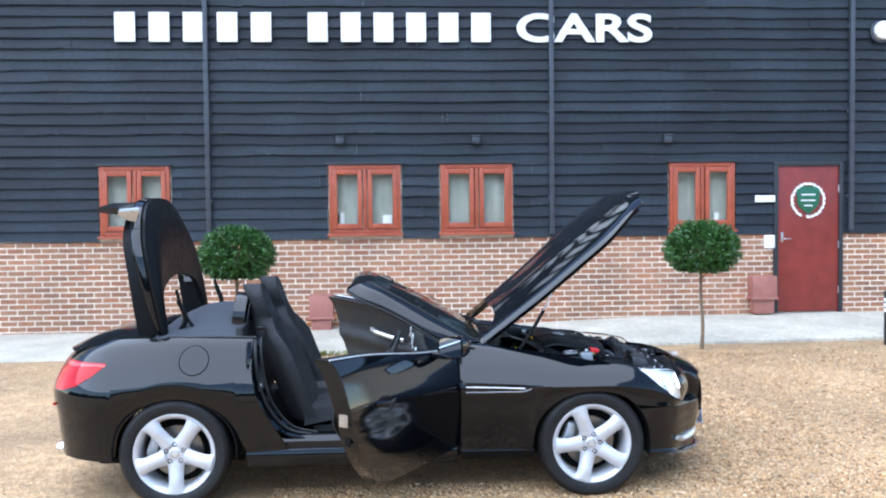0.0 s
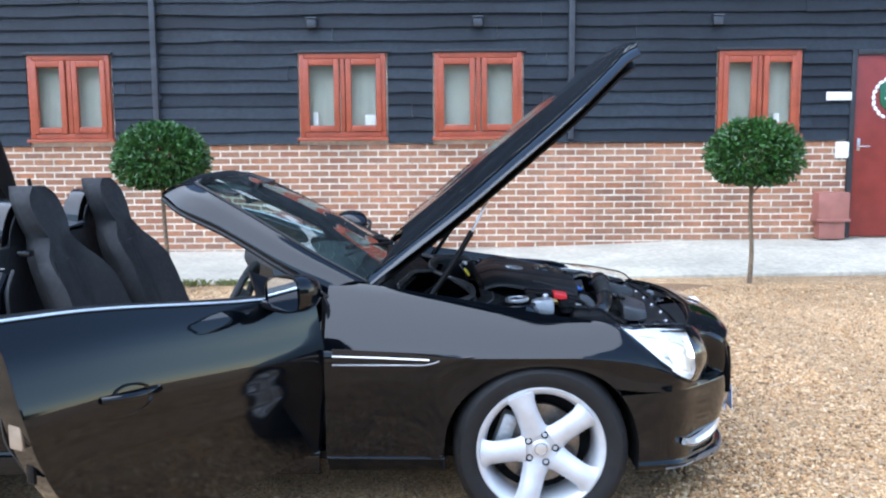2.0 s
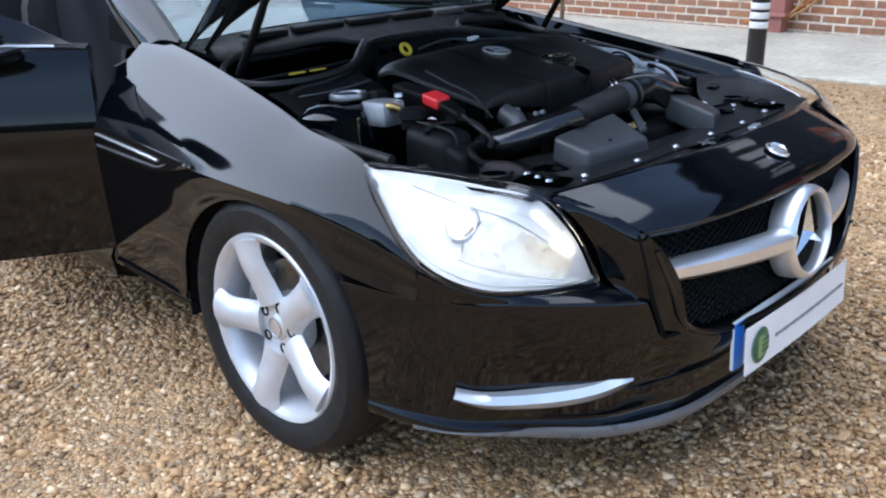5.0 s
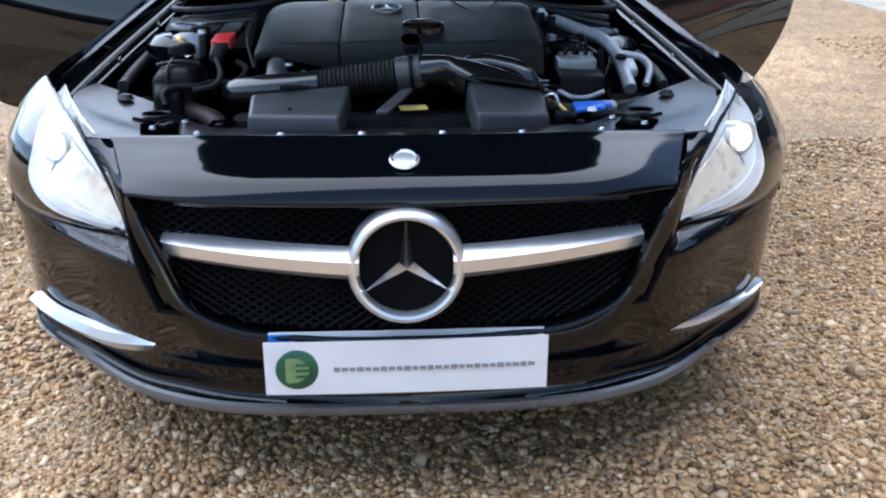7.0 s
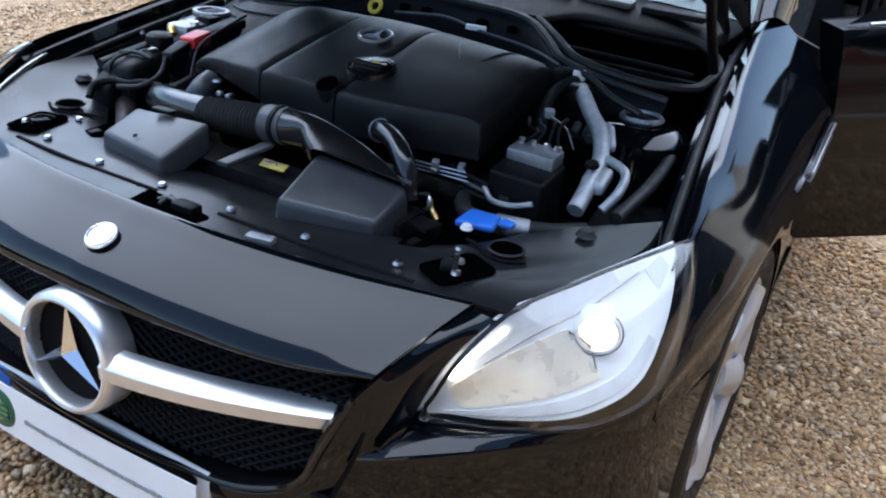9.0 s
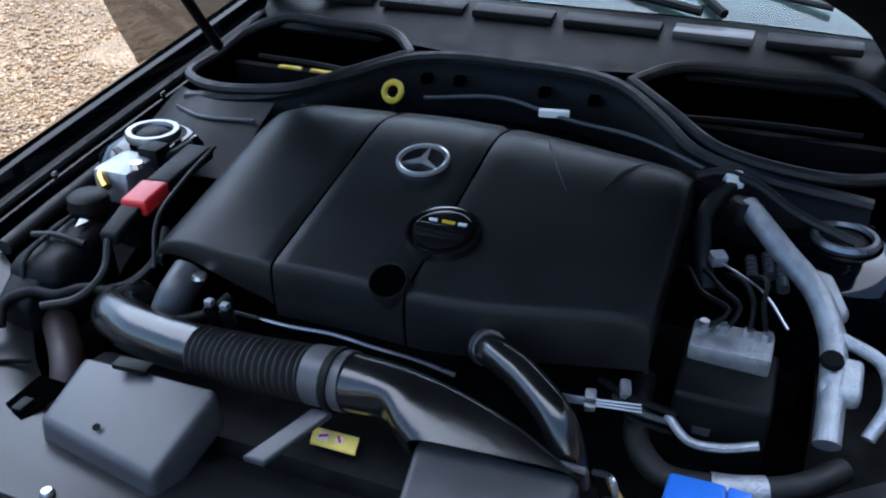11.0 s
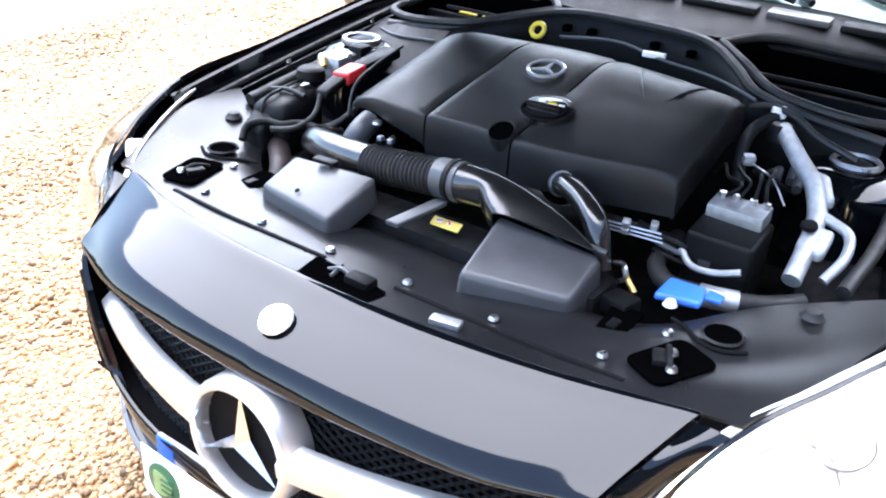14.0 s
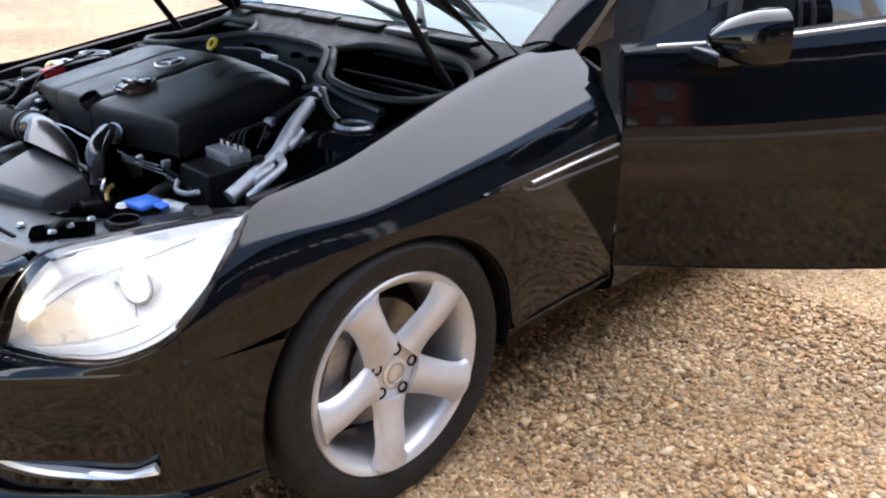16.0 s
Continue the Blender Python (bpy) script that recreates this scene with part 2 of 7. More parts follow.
def tube(points, r, segs=12, n=None, bm=None, closed=False, ribs=0, depth=0.0, cap=True, radii=None):
    """A round hose or bar along a smooth curve; ribs makes it corrugated, radii lets it taper."""
    n = n or max(8, len(points) * 6)
    c = guide(list(points) + [points[0]], n + 1)[:-1] if closed else guide(points, n)
    own = bmesh.new()
    tan = np.gradient(c, axis=0)
    if closed:
        tan = np.roll(c, -1, 0) - np.roll(c, 1, 0)
    up = Vector((0, 0, 1)) if abs(Vector(tan[0]).normalized().z) < 0.9 else Vector((1, 0, 0))
    rings = []
    for i, p in enumerate(c):
        d = Vector(tan[i]).normalized()
        side = d.cross(up).normalized()
        up = side.cross(d).normalized()
        q = r if radii is None else float(np.interp(i / (n - 1), np.linspace(0, 1, len(radii)), radii))
        if ribs:
            q += depth * math.cos(2 * math.pi * ribs * i / (n - 1))
        rings.append([own.verts.new(Vector(p) + side * (q * math.cos(a)) + up * (q * math.sin(a))) for a in np.linspace(0, 2 * math.pi, segs, endpoint=False)])
    m = len(rings)
    for i in range(m if closed else m - 1):
        for j in range(segs):
            own.faces.new((rings[i][j], rings[i][(j + 1) % segs], rings[(i + 1) % m][(j + 1) % segs], rings[(i + 1) % m][j]))
    if cap and not closed:
        own.faces.new(rings[0])
        own.faces.new(rings[-1][::-1])
    return merge(bm, own)


def lathe(profile, n=32, m=None, bm=None, arc=2 * math.pi):
    """A turned shape round its local z: profile of (radius, height)."""
    own = bmesh.new()
    rows = []
    for r, z in profile:
        if r < 1e-6:
            rows.append([own.verts.new((0, 0, z))])
        else:
            rows.append([own.verts.new((r * math.cos(a), r * math.sin(a), z)) for a in np.linspace(0, arc, n, endpoint=False)])
    for a, b in zip(rows, rows[1:]):
        for j in range(n):
            k = (j + 1) % n
            if len(a) == 1 and len(b) == 1:
                continue
            if len(a) == 1:
                own.faces.new((a[0], b[j], b[k]))
            elif len(b) == 1:
                own.faces.new((a[j], a[k], b[0]))
            else:
                own.faces.new((a[j], a[k], b[k], b[j]))
    if m is not None:
        bmesh.ops.transform(own, matrix=m, verts=own.verts)
    return merge(bm, own)


def prism(outline, depth, m=None, bevel=0.0, bm=None, segs=2):
    """A flat outline in local x, y with depth along z, edges rounded."""
    own = bmesh.new()
    lo = [own.verts.new((x, y, 0)) for x, y in outline]
    hi = [own.verts.new((x, y, depth)) for x, y in outline]
    own.faces.new(lo[::-1])
    top = own.faces.new(hi)
    k = len(outline)
    for i in range(k):
        own.faces.new((lo[i], lo[(i + 1) % k], hi[(i + 1) % k], hi[i]))
    if bevel:
        bmesh.ops.bevel(own, geom=list(top.edges), offset=bevel, segments=segs, profile=0.6, affect="EDGES")
    if m is not None:
        bmesh.ops.transform(own, matrix=m, verts=own.verts)
    return merge(bm, own)


def rounded(points, r, n=5):
    """A closed outline with rounded corners."""
    out = []
    k = len(points)
    for i in range(k):
        a, b, c = (Vector((*points[j % k], 0)) for j in (i - 1, i, i + 1))
        u, v = (a - b), (c - b)
        d = min(r, u.length * 0.45, v.length * 0.45)
        p, q = b + u.normalized() * d, b + v.normalized() * d
        for t in np.linspace(0, 1, n):
            w = p * (1 - t) ** 2 + b * 2 * t * (1 - t) + q * t * t
            out.append((w.x, w.y))
    return out

# ---- the yard: ground, kerb, building ----
WALL_Y = 6.40
BRICK_TOP = 1.357


def ground_z(x, y):
    return 0.085 * np.clip((np.asarray(y) - 1.2) / 2.6, 0, 1) ** 1.3


def build_ground():
    near = np.linspace(-9, 9, 91)
    xs = np.r_[-900, -300, -90, -30, near, 30, 90, 300, 900]
    ys = np.r_[-900, -300, -90, -30, np.linspace(-9, 6.3, 77), 30, 90, 300, 900]
    X, Y = np.meshgrid(xs, ys)
    Z = ground_z(X, Y)
    calm = np.exp(-((X / 8) ** 2 + (Y / 8) ** 2))
    for i in range(X.shape[0]):
        for j in range(X.shape[1]):
            if abs(X[i, j]) < 12 and abs(Y[i, j]) < 12:
                Z[i, j] += 0.008 * noise.noise((X[i, j] * 1.7, Y[i, j] * 1.7, 0)) * calm[i, j]
    w = len(xs)
    faces = [(i * w + j, i * w + j + 1, (i + 1) * w + j + 1, (i + 1) * w + j) for i in range(len(ys) - 1) for j in range(w - 1)]
    ob = obj("ground", np.stack([X.ravel(), Y.ravel(), Z.ravel()], 1), faces, M_GROUND, smooth=True)
    tagged(ob, "golden brown gravel yard with loose stones", "ground", kind="structure")


build_ground()


def build_platform():
    """The concrete kerb and path along the wall, which climbs towards the door."""
    xs = np.linspace(-14, 14, 57)
    top = spline([(-14, 0.100), (-3, 0.105), (0.5, 0.112), (3, 0.128), (14, 0.150)], xs)
    back = spline([(-14, 0.105), (-3, 0.115), (0.5, 0.145), (3, 0.215), (14, 0.250)], xs)
    front = 4.32 + 0.045 * xs
    verts, faces = [], []
    for x, z, zb, f in zip(xs, top, back, front):
        verts += [(x, f, -0.1), (x, f, z - 0.012), (x, f + 0.012, z), (x, WALL_Y + 0.02, zb), (x, WALL_Y + 0.02, -0.1)]
    for i in range(len(xs) - 1):
        for k in range(4):
            a = i * 5 + k
            faces.append((a, a + 5, a + 6, a + 1))
    ob = obj("pavement", verts, faces, M_CONCRETE)
    tagged(ob, "pale concrete kerb and path along the brick wall", "kerb", kind="structure")


build_platform()

WINDOWS = ((-5.12, -4.18), (-2.01, -1.025), (-0.465, 0.535), (2.78, 3.715))
WIN_Z = (1.435, 2.385)
DOOR = (4.335, 5.265, 0.235, 2.335)


def holes():
    return [(a, b, WIN_Z[0], WIN_Z[1]) for a, b in WINDOWS] + [DOOR]


def build_wall_core():
    """The wall behind bricks and boards, with its openings cut through, and the dark rooms behind them."""
    xs = sorted({-14.0, 14.0, *(v for h in holes() for v in h[:2])})
    zs = sorted({-0.2, BRICK_TOP - 0.01, 6.2, *(v for h in holes() for v in h[2:])})
    core = bmesh.new()
    for x0, x1 in zip(xs, xs[1:]):
        for z0, z1 in zip(zs, zs[1:]):
            cx, cz = (x0 + x1) / 2, (z0 + z1) / 2
            if any(a < cx < b and c < cz < d for a, b, c, d in holes()):
                continue
            box((x1 - x0, 0.20, z1 - z0), (cx, WALL_Y + 0.112, cz), bm=core)
    for x0, x1 in ((-14, DOOR[0]), (DOOR[1], 14)):
        box((x1 - x0, 0.03, BRICK_TOP + 0.19), ((x0 + x1) / 2, WALL_Y + 0.0065, (BRICK_TOP - 0.21) / 2), bm=core)
    wall = part("wall_north", core, M_MORTAR, None, smooth=False)
    tagged(wall, "long barn wall of orange brick under dark stained boards", "wall", kind="structure")
    return wall


wall = build_wall_core()
back = part("wall_inner", box((28, 0.1, 6.4), (0, WALL_Y + 1.6, 3.0)), M_ROOM, None, smooth=False)
tagged(back, "plain grey inner wall behind the windows", "wall", kind="structure")
roof_bm = bmesh.new()
box((28.6, 2.4, 0.12), (0, WALL_Y + 0.8, 6.28), bm=roof_bm)
tagged(part("roof", roof_bm, M_LEAD, None, smooth=False), "dark barn eaves above the boarded wall", "roof", kind="structure")
far_bm = bmesh.new()
for i in range(44):
    a = math.pi + math.pi * (i + 0.5) / 44
    d = 75 + 12 * noise.noise((i * 0.7, 0, 0))
    h = 6.5 + 3.0 * noise.noise((i * 0.9, 3, 0))
    own = bmesh.new()
    bmesh.ops.create_icosphere(own, subdivisions=3, radius=1)
    for v in own.verts:
        v.co *= 1 + 0.35 * noise.noise(v.co * 2.2 + Vector((i, 0, 0)))
    bmesh.ops.transform(own, matrix=Matrix.Translation((d * math.cos(a), d * math.sin(a), h * 0.4)) @ Matrix.Diagonal((6.5, 6.5, h, 1)), verts=own.verts)
    merge(far_bm, own)
tagged(part("backdrop", far_bm, M_HEDGE, None), "distant dark row of trees round the yard", "trees", kind="structure")


def build_window(x0, x1, k):
    """A red-stained two-light casement with net curtains behind it."""
    z0, z1 = WIN_Z
    w, cx = x1 - x0, (x0 + x1) / 2
    win = tagged(new(f"window_{k}"), "red-stained wooden casement window with two panes and pale curtains", "window", kind="structure")
    y = WALL_Y
    frame_bm = bmesh.new()
    for x in (x0 + 0.03, x1 - 0.03):
        box((0.06, 0.09, z1 - z0), (x, y - 0.01, (z0 + z1) / 2), 0.006, bm=frame_bm)
    for z in (z0 + 0.03, z1 - 0.03):
        box((w - 0.122, 0.09, 0.06), (cx, y - 0.01, z), 0.006, bm=frame_bm)
    box((0.05, 0.085, z1 - z0 - 0.122), (cx, y - 0.01, (z0 + z1) / 2), 0.006, bm=frame_bm)
    part("window_frame", frame_bm, M_REDWOOD, win)
    part("window_sill", box((w + 0.06, 0.13, 0.035), (cx, y - 0.035, z0 - 0.02), 0.008), M_REDWOOD, win)
    part("head_flashing", box((w + 0.08, 0.10, 0.03), (cx, y - 0.03, z1 + 0.018), 0.006), M_LEAD, win)
    for s in (-1, 1):
        mx = cx + s * (w / 4 - 0.005)
        ww = w / 2 - 0.085
        sash = bmesh.new()
        for q in (-1, 1):
            box((0.062, 0.06, z1 - z0 - 0.125), (mx + q * (ww / 2 - 0.031), y - 0.045, (z0 + z1) / 2), 0.008, bm=sash)
            box((ww - 0.126, 0.06, 0.07), (mx, y - 0.045, (z0 + z1) / 2 + q * ((z1 - z0) / 2 - 0.1)), 0.008, bm=sash)
        part("casement", sash, M_REDWOOD, win)
        pane = part("pane", box((ww - 0.11, 0.006, z1 - z0 - 0.25), (mx, y - 0.04, (z0 + z1) / 2)), M_PANE, win)
        pane.visible_shadow = False
        net = np.array([[(mx + (i / 24 - 0.5) * (ww + 0.03), y + 0.085 + 0.0015 * math.sin(i * 1.1 + k), z) for i in range(25)] for z in (z0 + 0.06, (z0 + z1) / 2, z1 - 0.06)])
        part("curtain", shell(net, 0.003), M_CURTAIN, win)


for k, (a, b) in enumerate(WINDOWS):
    build_window(a, b, k + 1)
for k, (x, s, tall) in enumerate(((-1.84, 0.06, 0.17), (-1.21, 0.13, 0.13), (3.48, 0.07, 0.12))):
    card = part("paper_stack", box((s, 0.05, 0.06 + tall), (x, WALL_Y + 0.045, WIN_Z[0] + 0.062 + (0.06 + tall) / 2), 0.012), M_WHITE, None)
    tagged(card, "small white paper item standing on the window ledge", "paper", group="papers on the ledges")
tagged(part("window_board", box((9.4, 0.1, 0.02), (-0.8, WALL_Y + 0.07, WIN_Z[0] + 0.08)), M_WHITE, None), "white inner window board", "ledge", kind="structure")


def build_door():
    a, b, z0, z1 = DOOR
    cx, w = (a + b) / 2, b - a
    door = tagged(new("door_1"), "closed dark red painted door with a round shield sign", "door", kind="structure")
    fr = bmesh.new()
    for x in (a - 0.012, b + 0.012):
        box((0.06, 0.10, z1 - z0 + 0.05), (x, WALL_Y - 0.0, (z0 + z1) / 2 + 0.02), 0.006, bm=fr)
    box((w - 0.04, 0.10, 0.06), (cx, WALL_Y - 0.0, z1 + 0.02), 0.006, bm=fr)
    part("door_frame", fr, M_LEAD, door)
    part("door_leaf", box((w - 0.04, 0.05, z1 - z0 - 0.02), (cx, WALL_Y + 0.0, (z0 + z1) / 2), 0.004), M_DOOR, door)
    handle = box((0.035, 0.012, 0.14), (a + 0.08, WALL_Y - 0.032, 1.31), 0.004)
    tube([(a + 0.08, WALL_Y - 0.03, 1.29), (a + 0.08, WALL_Y - 0.075, 1.29), (a + 0.19, WALL_Y - 0.08, 1.29)], 0.009, bm=handle)
    part("door_handle", handle, M_STEEL, door, "steel lever handle")
    for z in (0.55, 1.2, 2.0):
        part("hinge", tube([(b - 0.02, WALL_Y - 0.035, z - 0.05), (b - 0.02, WALL_Y - 0.035, z + 0.05)], 0.01), M_STEEL, door)
    # the shield sign: a dark green shield inside a pale wreath
    sx, sz = cx - 0.005, 1.835
    sign = tagged(new("door_sign"), "dark green shield sign with a pale wreath on the red door", "sign")
    outline = rounded([(-0.17, 0.17), (0, 0.21), (0.17, 0.17), (0.16, -0.06), (0, -0.21), (-0.16, -0.06)], 0.05)
    flat = pose(sx, WALL_Y - 0.027, sz, 90, 0, 0)
    part("shield", prism(outline, 0.012, flat, 0.003), M_GREEN, sign)
    for i in range(22):
        t = math.radians(-75 + 330 * i / 21 - 15)
        part("wreath_leaf", prism(rounded([(-0.042, 0), (0, 0.024), (0.042, 0), (0, -0.024)], 0.012, 3), 0.012, pose(sx + 0.235 * math.cos(t), WALL_Y - 0.027, sz + 0.235 * math.sin(t), 90, 0, 0) @ pose(0, 0, 0, 0, 0, math.degrees(t) + 60 + 25 * (i % 2)), 0.003), M_WHITE, sign)
    for z, ww in ((0.08, 0.2), (0.0, 0.21), (-0.075, 0.12)):
        part("bar", box((ww, 0.004, 0.018), (sx, WALL_Y - 0.041, sz + z)), M_WHITE, sign, "pale bar of unreadable lettering")


build_door()


def wall_fittings():
    y = WALL_Y
    s = part("wall_sign", box((0.29, 0.012, 0.095), (4.155, y - 0.055, 1.863), 0.004), M_WHITE, None)
    tagged(s, "small pale blue-white sign plate beside the door", "sign")
    s = part("entry_panel", box((0.165, 0.04, 0.19), (4.235, y - 0.03, 1.25), 0.012), M_WHITE, None)
    tagged(s, "white plastic entry panel on the brick beside the door", "switch")
    for x, z, w, h in ((4.10, 0.60, 0.36, 0.34), (-2.135, 0.43, 0.33, 0.34)):
        m = thing("meter_box", "brown-red plastic meter box on the brick wall", "box", group="meter boxes")
        part("lid", box((w, 0.2, h), (x, y - 0.1, z), 0.02), M_METERBOX, m)
        part("base", box((w * 0.82, 0.16, h * 0.6), (x, y - 0.09, z - h * 0.78), 0.012), M_METERBOX, m)
        part("lip", box((w + 0.03, 0.215, 0.035), (x, y - 0.1, z - h / 2 + 0.02), 0.008), M_METERBOX, m)
    h = part("hose", tube([(-2.3, y - 0.06, 0.17), (-2.05, y - 0.1, 0.22), (-1.8, y - 0.07, 0.36), (-1.66, y - 0.05, 0.52)], 0.012, 8), material("orange_hose", (0.42, 0.22, 0.08), 0.5, vary=0.1), None)
    tagged(h, "thin orange hose hanging against the brick wall", "hose")
    for x in (-3.65, 1.09, 5.40):
        p = thing("downpipe", "dark grey square downpipe on the boarded wall", "pipe", group="downpipes")
        part("pipe", box((0.065, 0.06, 4.9), (x, y - 0.085, 3.85), 0.008), M_GREYPIPE, p)
        for z in (1.9, 3.1, 4.3, 5.5):
            part("bracket", box((0.10, 0.03, 0.05), (x, y - 0.05, z), 0.006), M_GREYPIPE, p)
    for x in (-1.85, 0.03, 2.74):
        v = thing("wall_lamp", "small dark wall light above the windows", "lamp", group="wall lights")
        part("housing", box((0.11, 0.08, 0.10), (x, y - 0.08, 2.715), 0.02), M_GREYPIPE, v)
        part("hood", box((0.125, 0.10, 0.02), (x, y - 0.085, 2.772), 0.006), M_GREYPIPE, v)
    al = thing("alarm_bell", "round white alarm box with a dark backplate on the boards", "alarm")
    part("case", lathe([(0, 0.1), (0.095, 0.095), (0.125, 0.07), (0.13, 0)], 24, pose(5.85, y - 0.05, 4.235, 90, 0, 0)), M_WHITE, al)
    part("rim", lathe([(0, 0), (0.15, 0.0), (0.158, 0.01), (0.158, 0.035), (0.128, 0.04)], 24, pose(5.835, y - 0.045, 4.22, 90, 0, 0)), M_GREYPIPE, al, "dark backplate")


wall_fittings()


cable = tube([(-1.70, WALL_Y - 0.04, 0.56), (-1.86, WALL_Y - 0.05, 0.36), (-2.10, WALL_Y - 0.06, 0.25), (-2.40, WALL_Y - 0.08, 0.185)], 0.011, 8, 40)
tagged(part("cable", cable, material("orange_cable", (0.55, 0.16, 0.03), 0.5), None), "orange cable drooping along the brick wall", "cable")


def wall_cable():
    run = [(-2.52, 6.27, 0.085), (-2.36, 6.28, 0.098), (-2.20, 6.29, 0.128), (-2.02, 6.31, 0.23), (-1.90, 6.32, 0.35), (-1.85, 6.325, 0.43)]
    tagged(part("cable", tube(run, 0.012, 8, 40), M_CABLE, None), "pale orange cable hanging along the brick wall", "cable")


wall_cable()


def sign_letters():
    """The raised white sign: the name as plain bars, the last word in letters."""
    y = WALL_Y - 0.075
    z0, z1 = 4.065, 4.465
    h = z1 - z0
    sign = thing("sign_lettering", "large raised white lettering across the dark boards", "sign")

    def slab(x0, x1, a=0.0, b=1.0):
        box((x1 - x0, 0.03, h * (b - a)), ((x0 + x1) / 2, y, z0 + h * (a + b) / 2), 0.004, bm=bm)

    spans = ((-4.95, -2.67, 5), (-2.355, 0.338, 6), (0.613, 2.522, 0))
    for a, b, count in spans:
        if not count:
            curve = bpy.data.curves.new("letters", "FONT")
            curve.body, curve.size, curve.extrude, curve.offset = "CARS", 0.5, 0.015, 0.012
            tmp = bpy.data.objects.new("letters", curve)
            me = bpy.data.meshes.new_from_object(tmp)
            bpy.data.objects.remove(tmp)
            co = np.array([v.co[:] for v in me.vertices])
            lo, hi = co.min(0), co.max(0)
            for v in me.vertices:
                v.co = (a + (v.co.x - lo[0]) / (hi[0] - lo[0]) * (b - a), y + 0.015 - v.co.z, z0 + (v.co.y - lo[1]) / (hi[1] - lo[1]) * h)
            me.materials.append(M_WHITE)
            ob = new("letters", me)
            ob.parent = sign
        unit = (b - a) / max(count, 1)
        for k in range(count):
            bm = bmesh.new()
            slab(a + k * unit + 0.20 * unit, a + (k + 1) * unit - 0.20 * unit)
            part("plain_bar", bm, M_WHITE, sign, smooth=False)


sign_letters()


def lollipop_tree(x, y, seed, group):
    """A clipped bay tree: thin stem and a dense ball of small leaves with an uneven outline."""
    rng = np.random.default_rng(seed)
    z0 = float(ground_z(x, y))
    cz, r = 1.25, 0.42
    tree = thing("bay_tree", "clipped lollipop bay tree with a thin bare stem", "tree", group=group)
    stem = tube([(x, y, z0 - 0.05), (x + 0.01, y, 0.4), (x - 0.008, y + 0.01, 0.7), (x, y, cz)], 0.02, 10, radii=[0.024, 0.019, 0.018, 0.016])
    for a in range(9):
        t = a * 2.4
        tube([(x, y, 0.9 + 0.03 * a), (x + 0.12 * math.cos(t), y + 0.12 * math.sin(t), 1.05 + 0.03 * a), (x + 0.27 * math.cos(t), y + 0.27 * math.sin(t), 1.12 + 0.05 * a)], 0.008, 6, bm=stem)
    part("trunk", stem, M_BARK, tree)
    n = 8200
    d = rng.normal(size=(n, 3))
    d /= np.linalg.norm(d, axis=1, keepdims=True)
    d[:, 2] = np.where(d[:, 2] < -0.75, -0.75, d[:, 2])
    lump = np.array([noise.noise(Vector(v) * 3.1 + Vector((seed, 0, 0))) for v in d])
    rad = r * (1 + 0.10 * lump) * rng.uniform(0.30, 1.04, n) ** 0.5
    c = d * rad[:, None] * np.array([1.02, 1.02, 0.80]) + np.array([x, y, cz])
    axis = d + rng.normal(scale=0.55, size=(n, 3))
    axis /= np.linalg.norm(axis, axis=1, keepdims=True)
    side = np.cross(axis, rng.normal(size=(n, 3)))
    side /= np.linalg.norm(side, axis=1, keepdims=True)
    nor = np.cross(axis, side)
    ln = rng.uniform(0.03, 0.055, n)[:, None]
    verts = np.stack([c - axis * ln * 0.6, c + side * ln * 0.27 + nor * 0.004, c + axis * ln * 0.6 - nor * 0.006, c - side * ln * 0.27 + nor * 0.004], 1).reshape(-1, 3)
    faces = [(4 * i, 4 * i + 1, 4 * i + 2, 4 * i + 3) for i in range(n)]
    obj("crown", verts, faces, M_LEAF, tree, "dense dark green leaves")


patch = bmesh.new()
rim = [(1.52 + 0.46 * math.cos(a) * (1 + 0.18 * math.sin(3 * a + 1)), 3.90 + 0.22 * math.sin(a) * (1 + 0.2 * math.cos(2 * a))) for a in np.linspace(0, 2 * math.pi, 40, endpoint=False)]
hub = patch.verts.new((1.52, 3.90, float(ground_z(1.52, 3.9)) + 0.022))
ring = [patch.verts.new((x, y, float(ground_z(x, y)) + 0.004)) for x, y in rim]
for i in range(40):
    patch.faces.new((hub, ring[i], ring[(i + 1) % 40]))
tagged(part("soil_patch", patch, M_SOIL, None), "low patch of bare brown soil on the gravel", "soil", kind="structure")


def bollard(x, y):
    z = float(ground_z(x, y))
    b = thing("bollard", "short round black bollard with white bands by the kerb", "bollard", group="bollards")
    at = Matrix.Translation((x, y, z))
    part("post", lathe([(0.058, -0.05), (0.058, 0.585), (0.062, 0.590), (0.064, 0.605), (0.060, 0.630), (0.045, 0.645), (0.0, 0.650)], 24, at), M_RUBBER_POST, b)
    for k in range(3):
        part("band", lathe([(0.0585, 0), (0.060, 0.004), (0.060, 0.038), (0.0585, 0.042)], 24, at @ Matrix.Translation((0, 0, 0.395 + 0.060 * k))), M_WHITE, b, "white band")


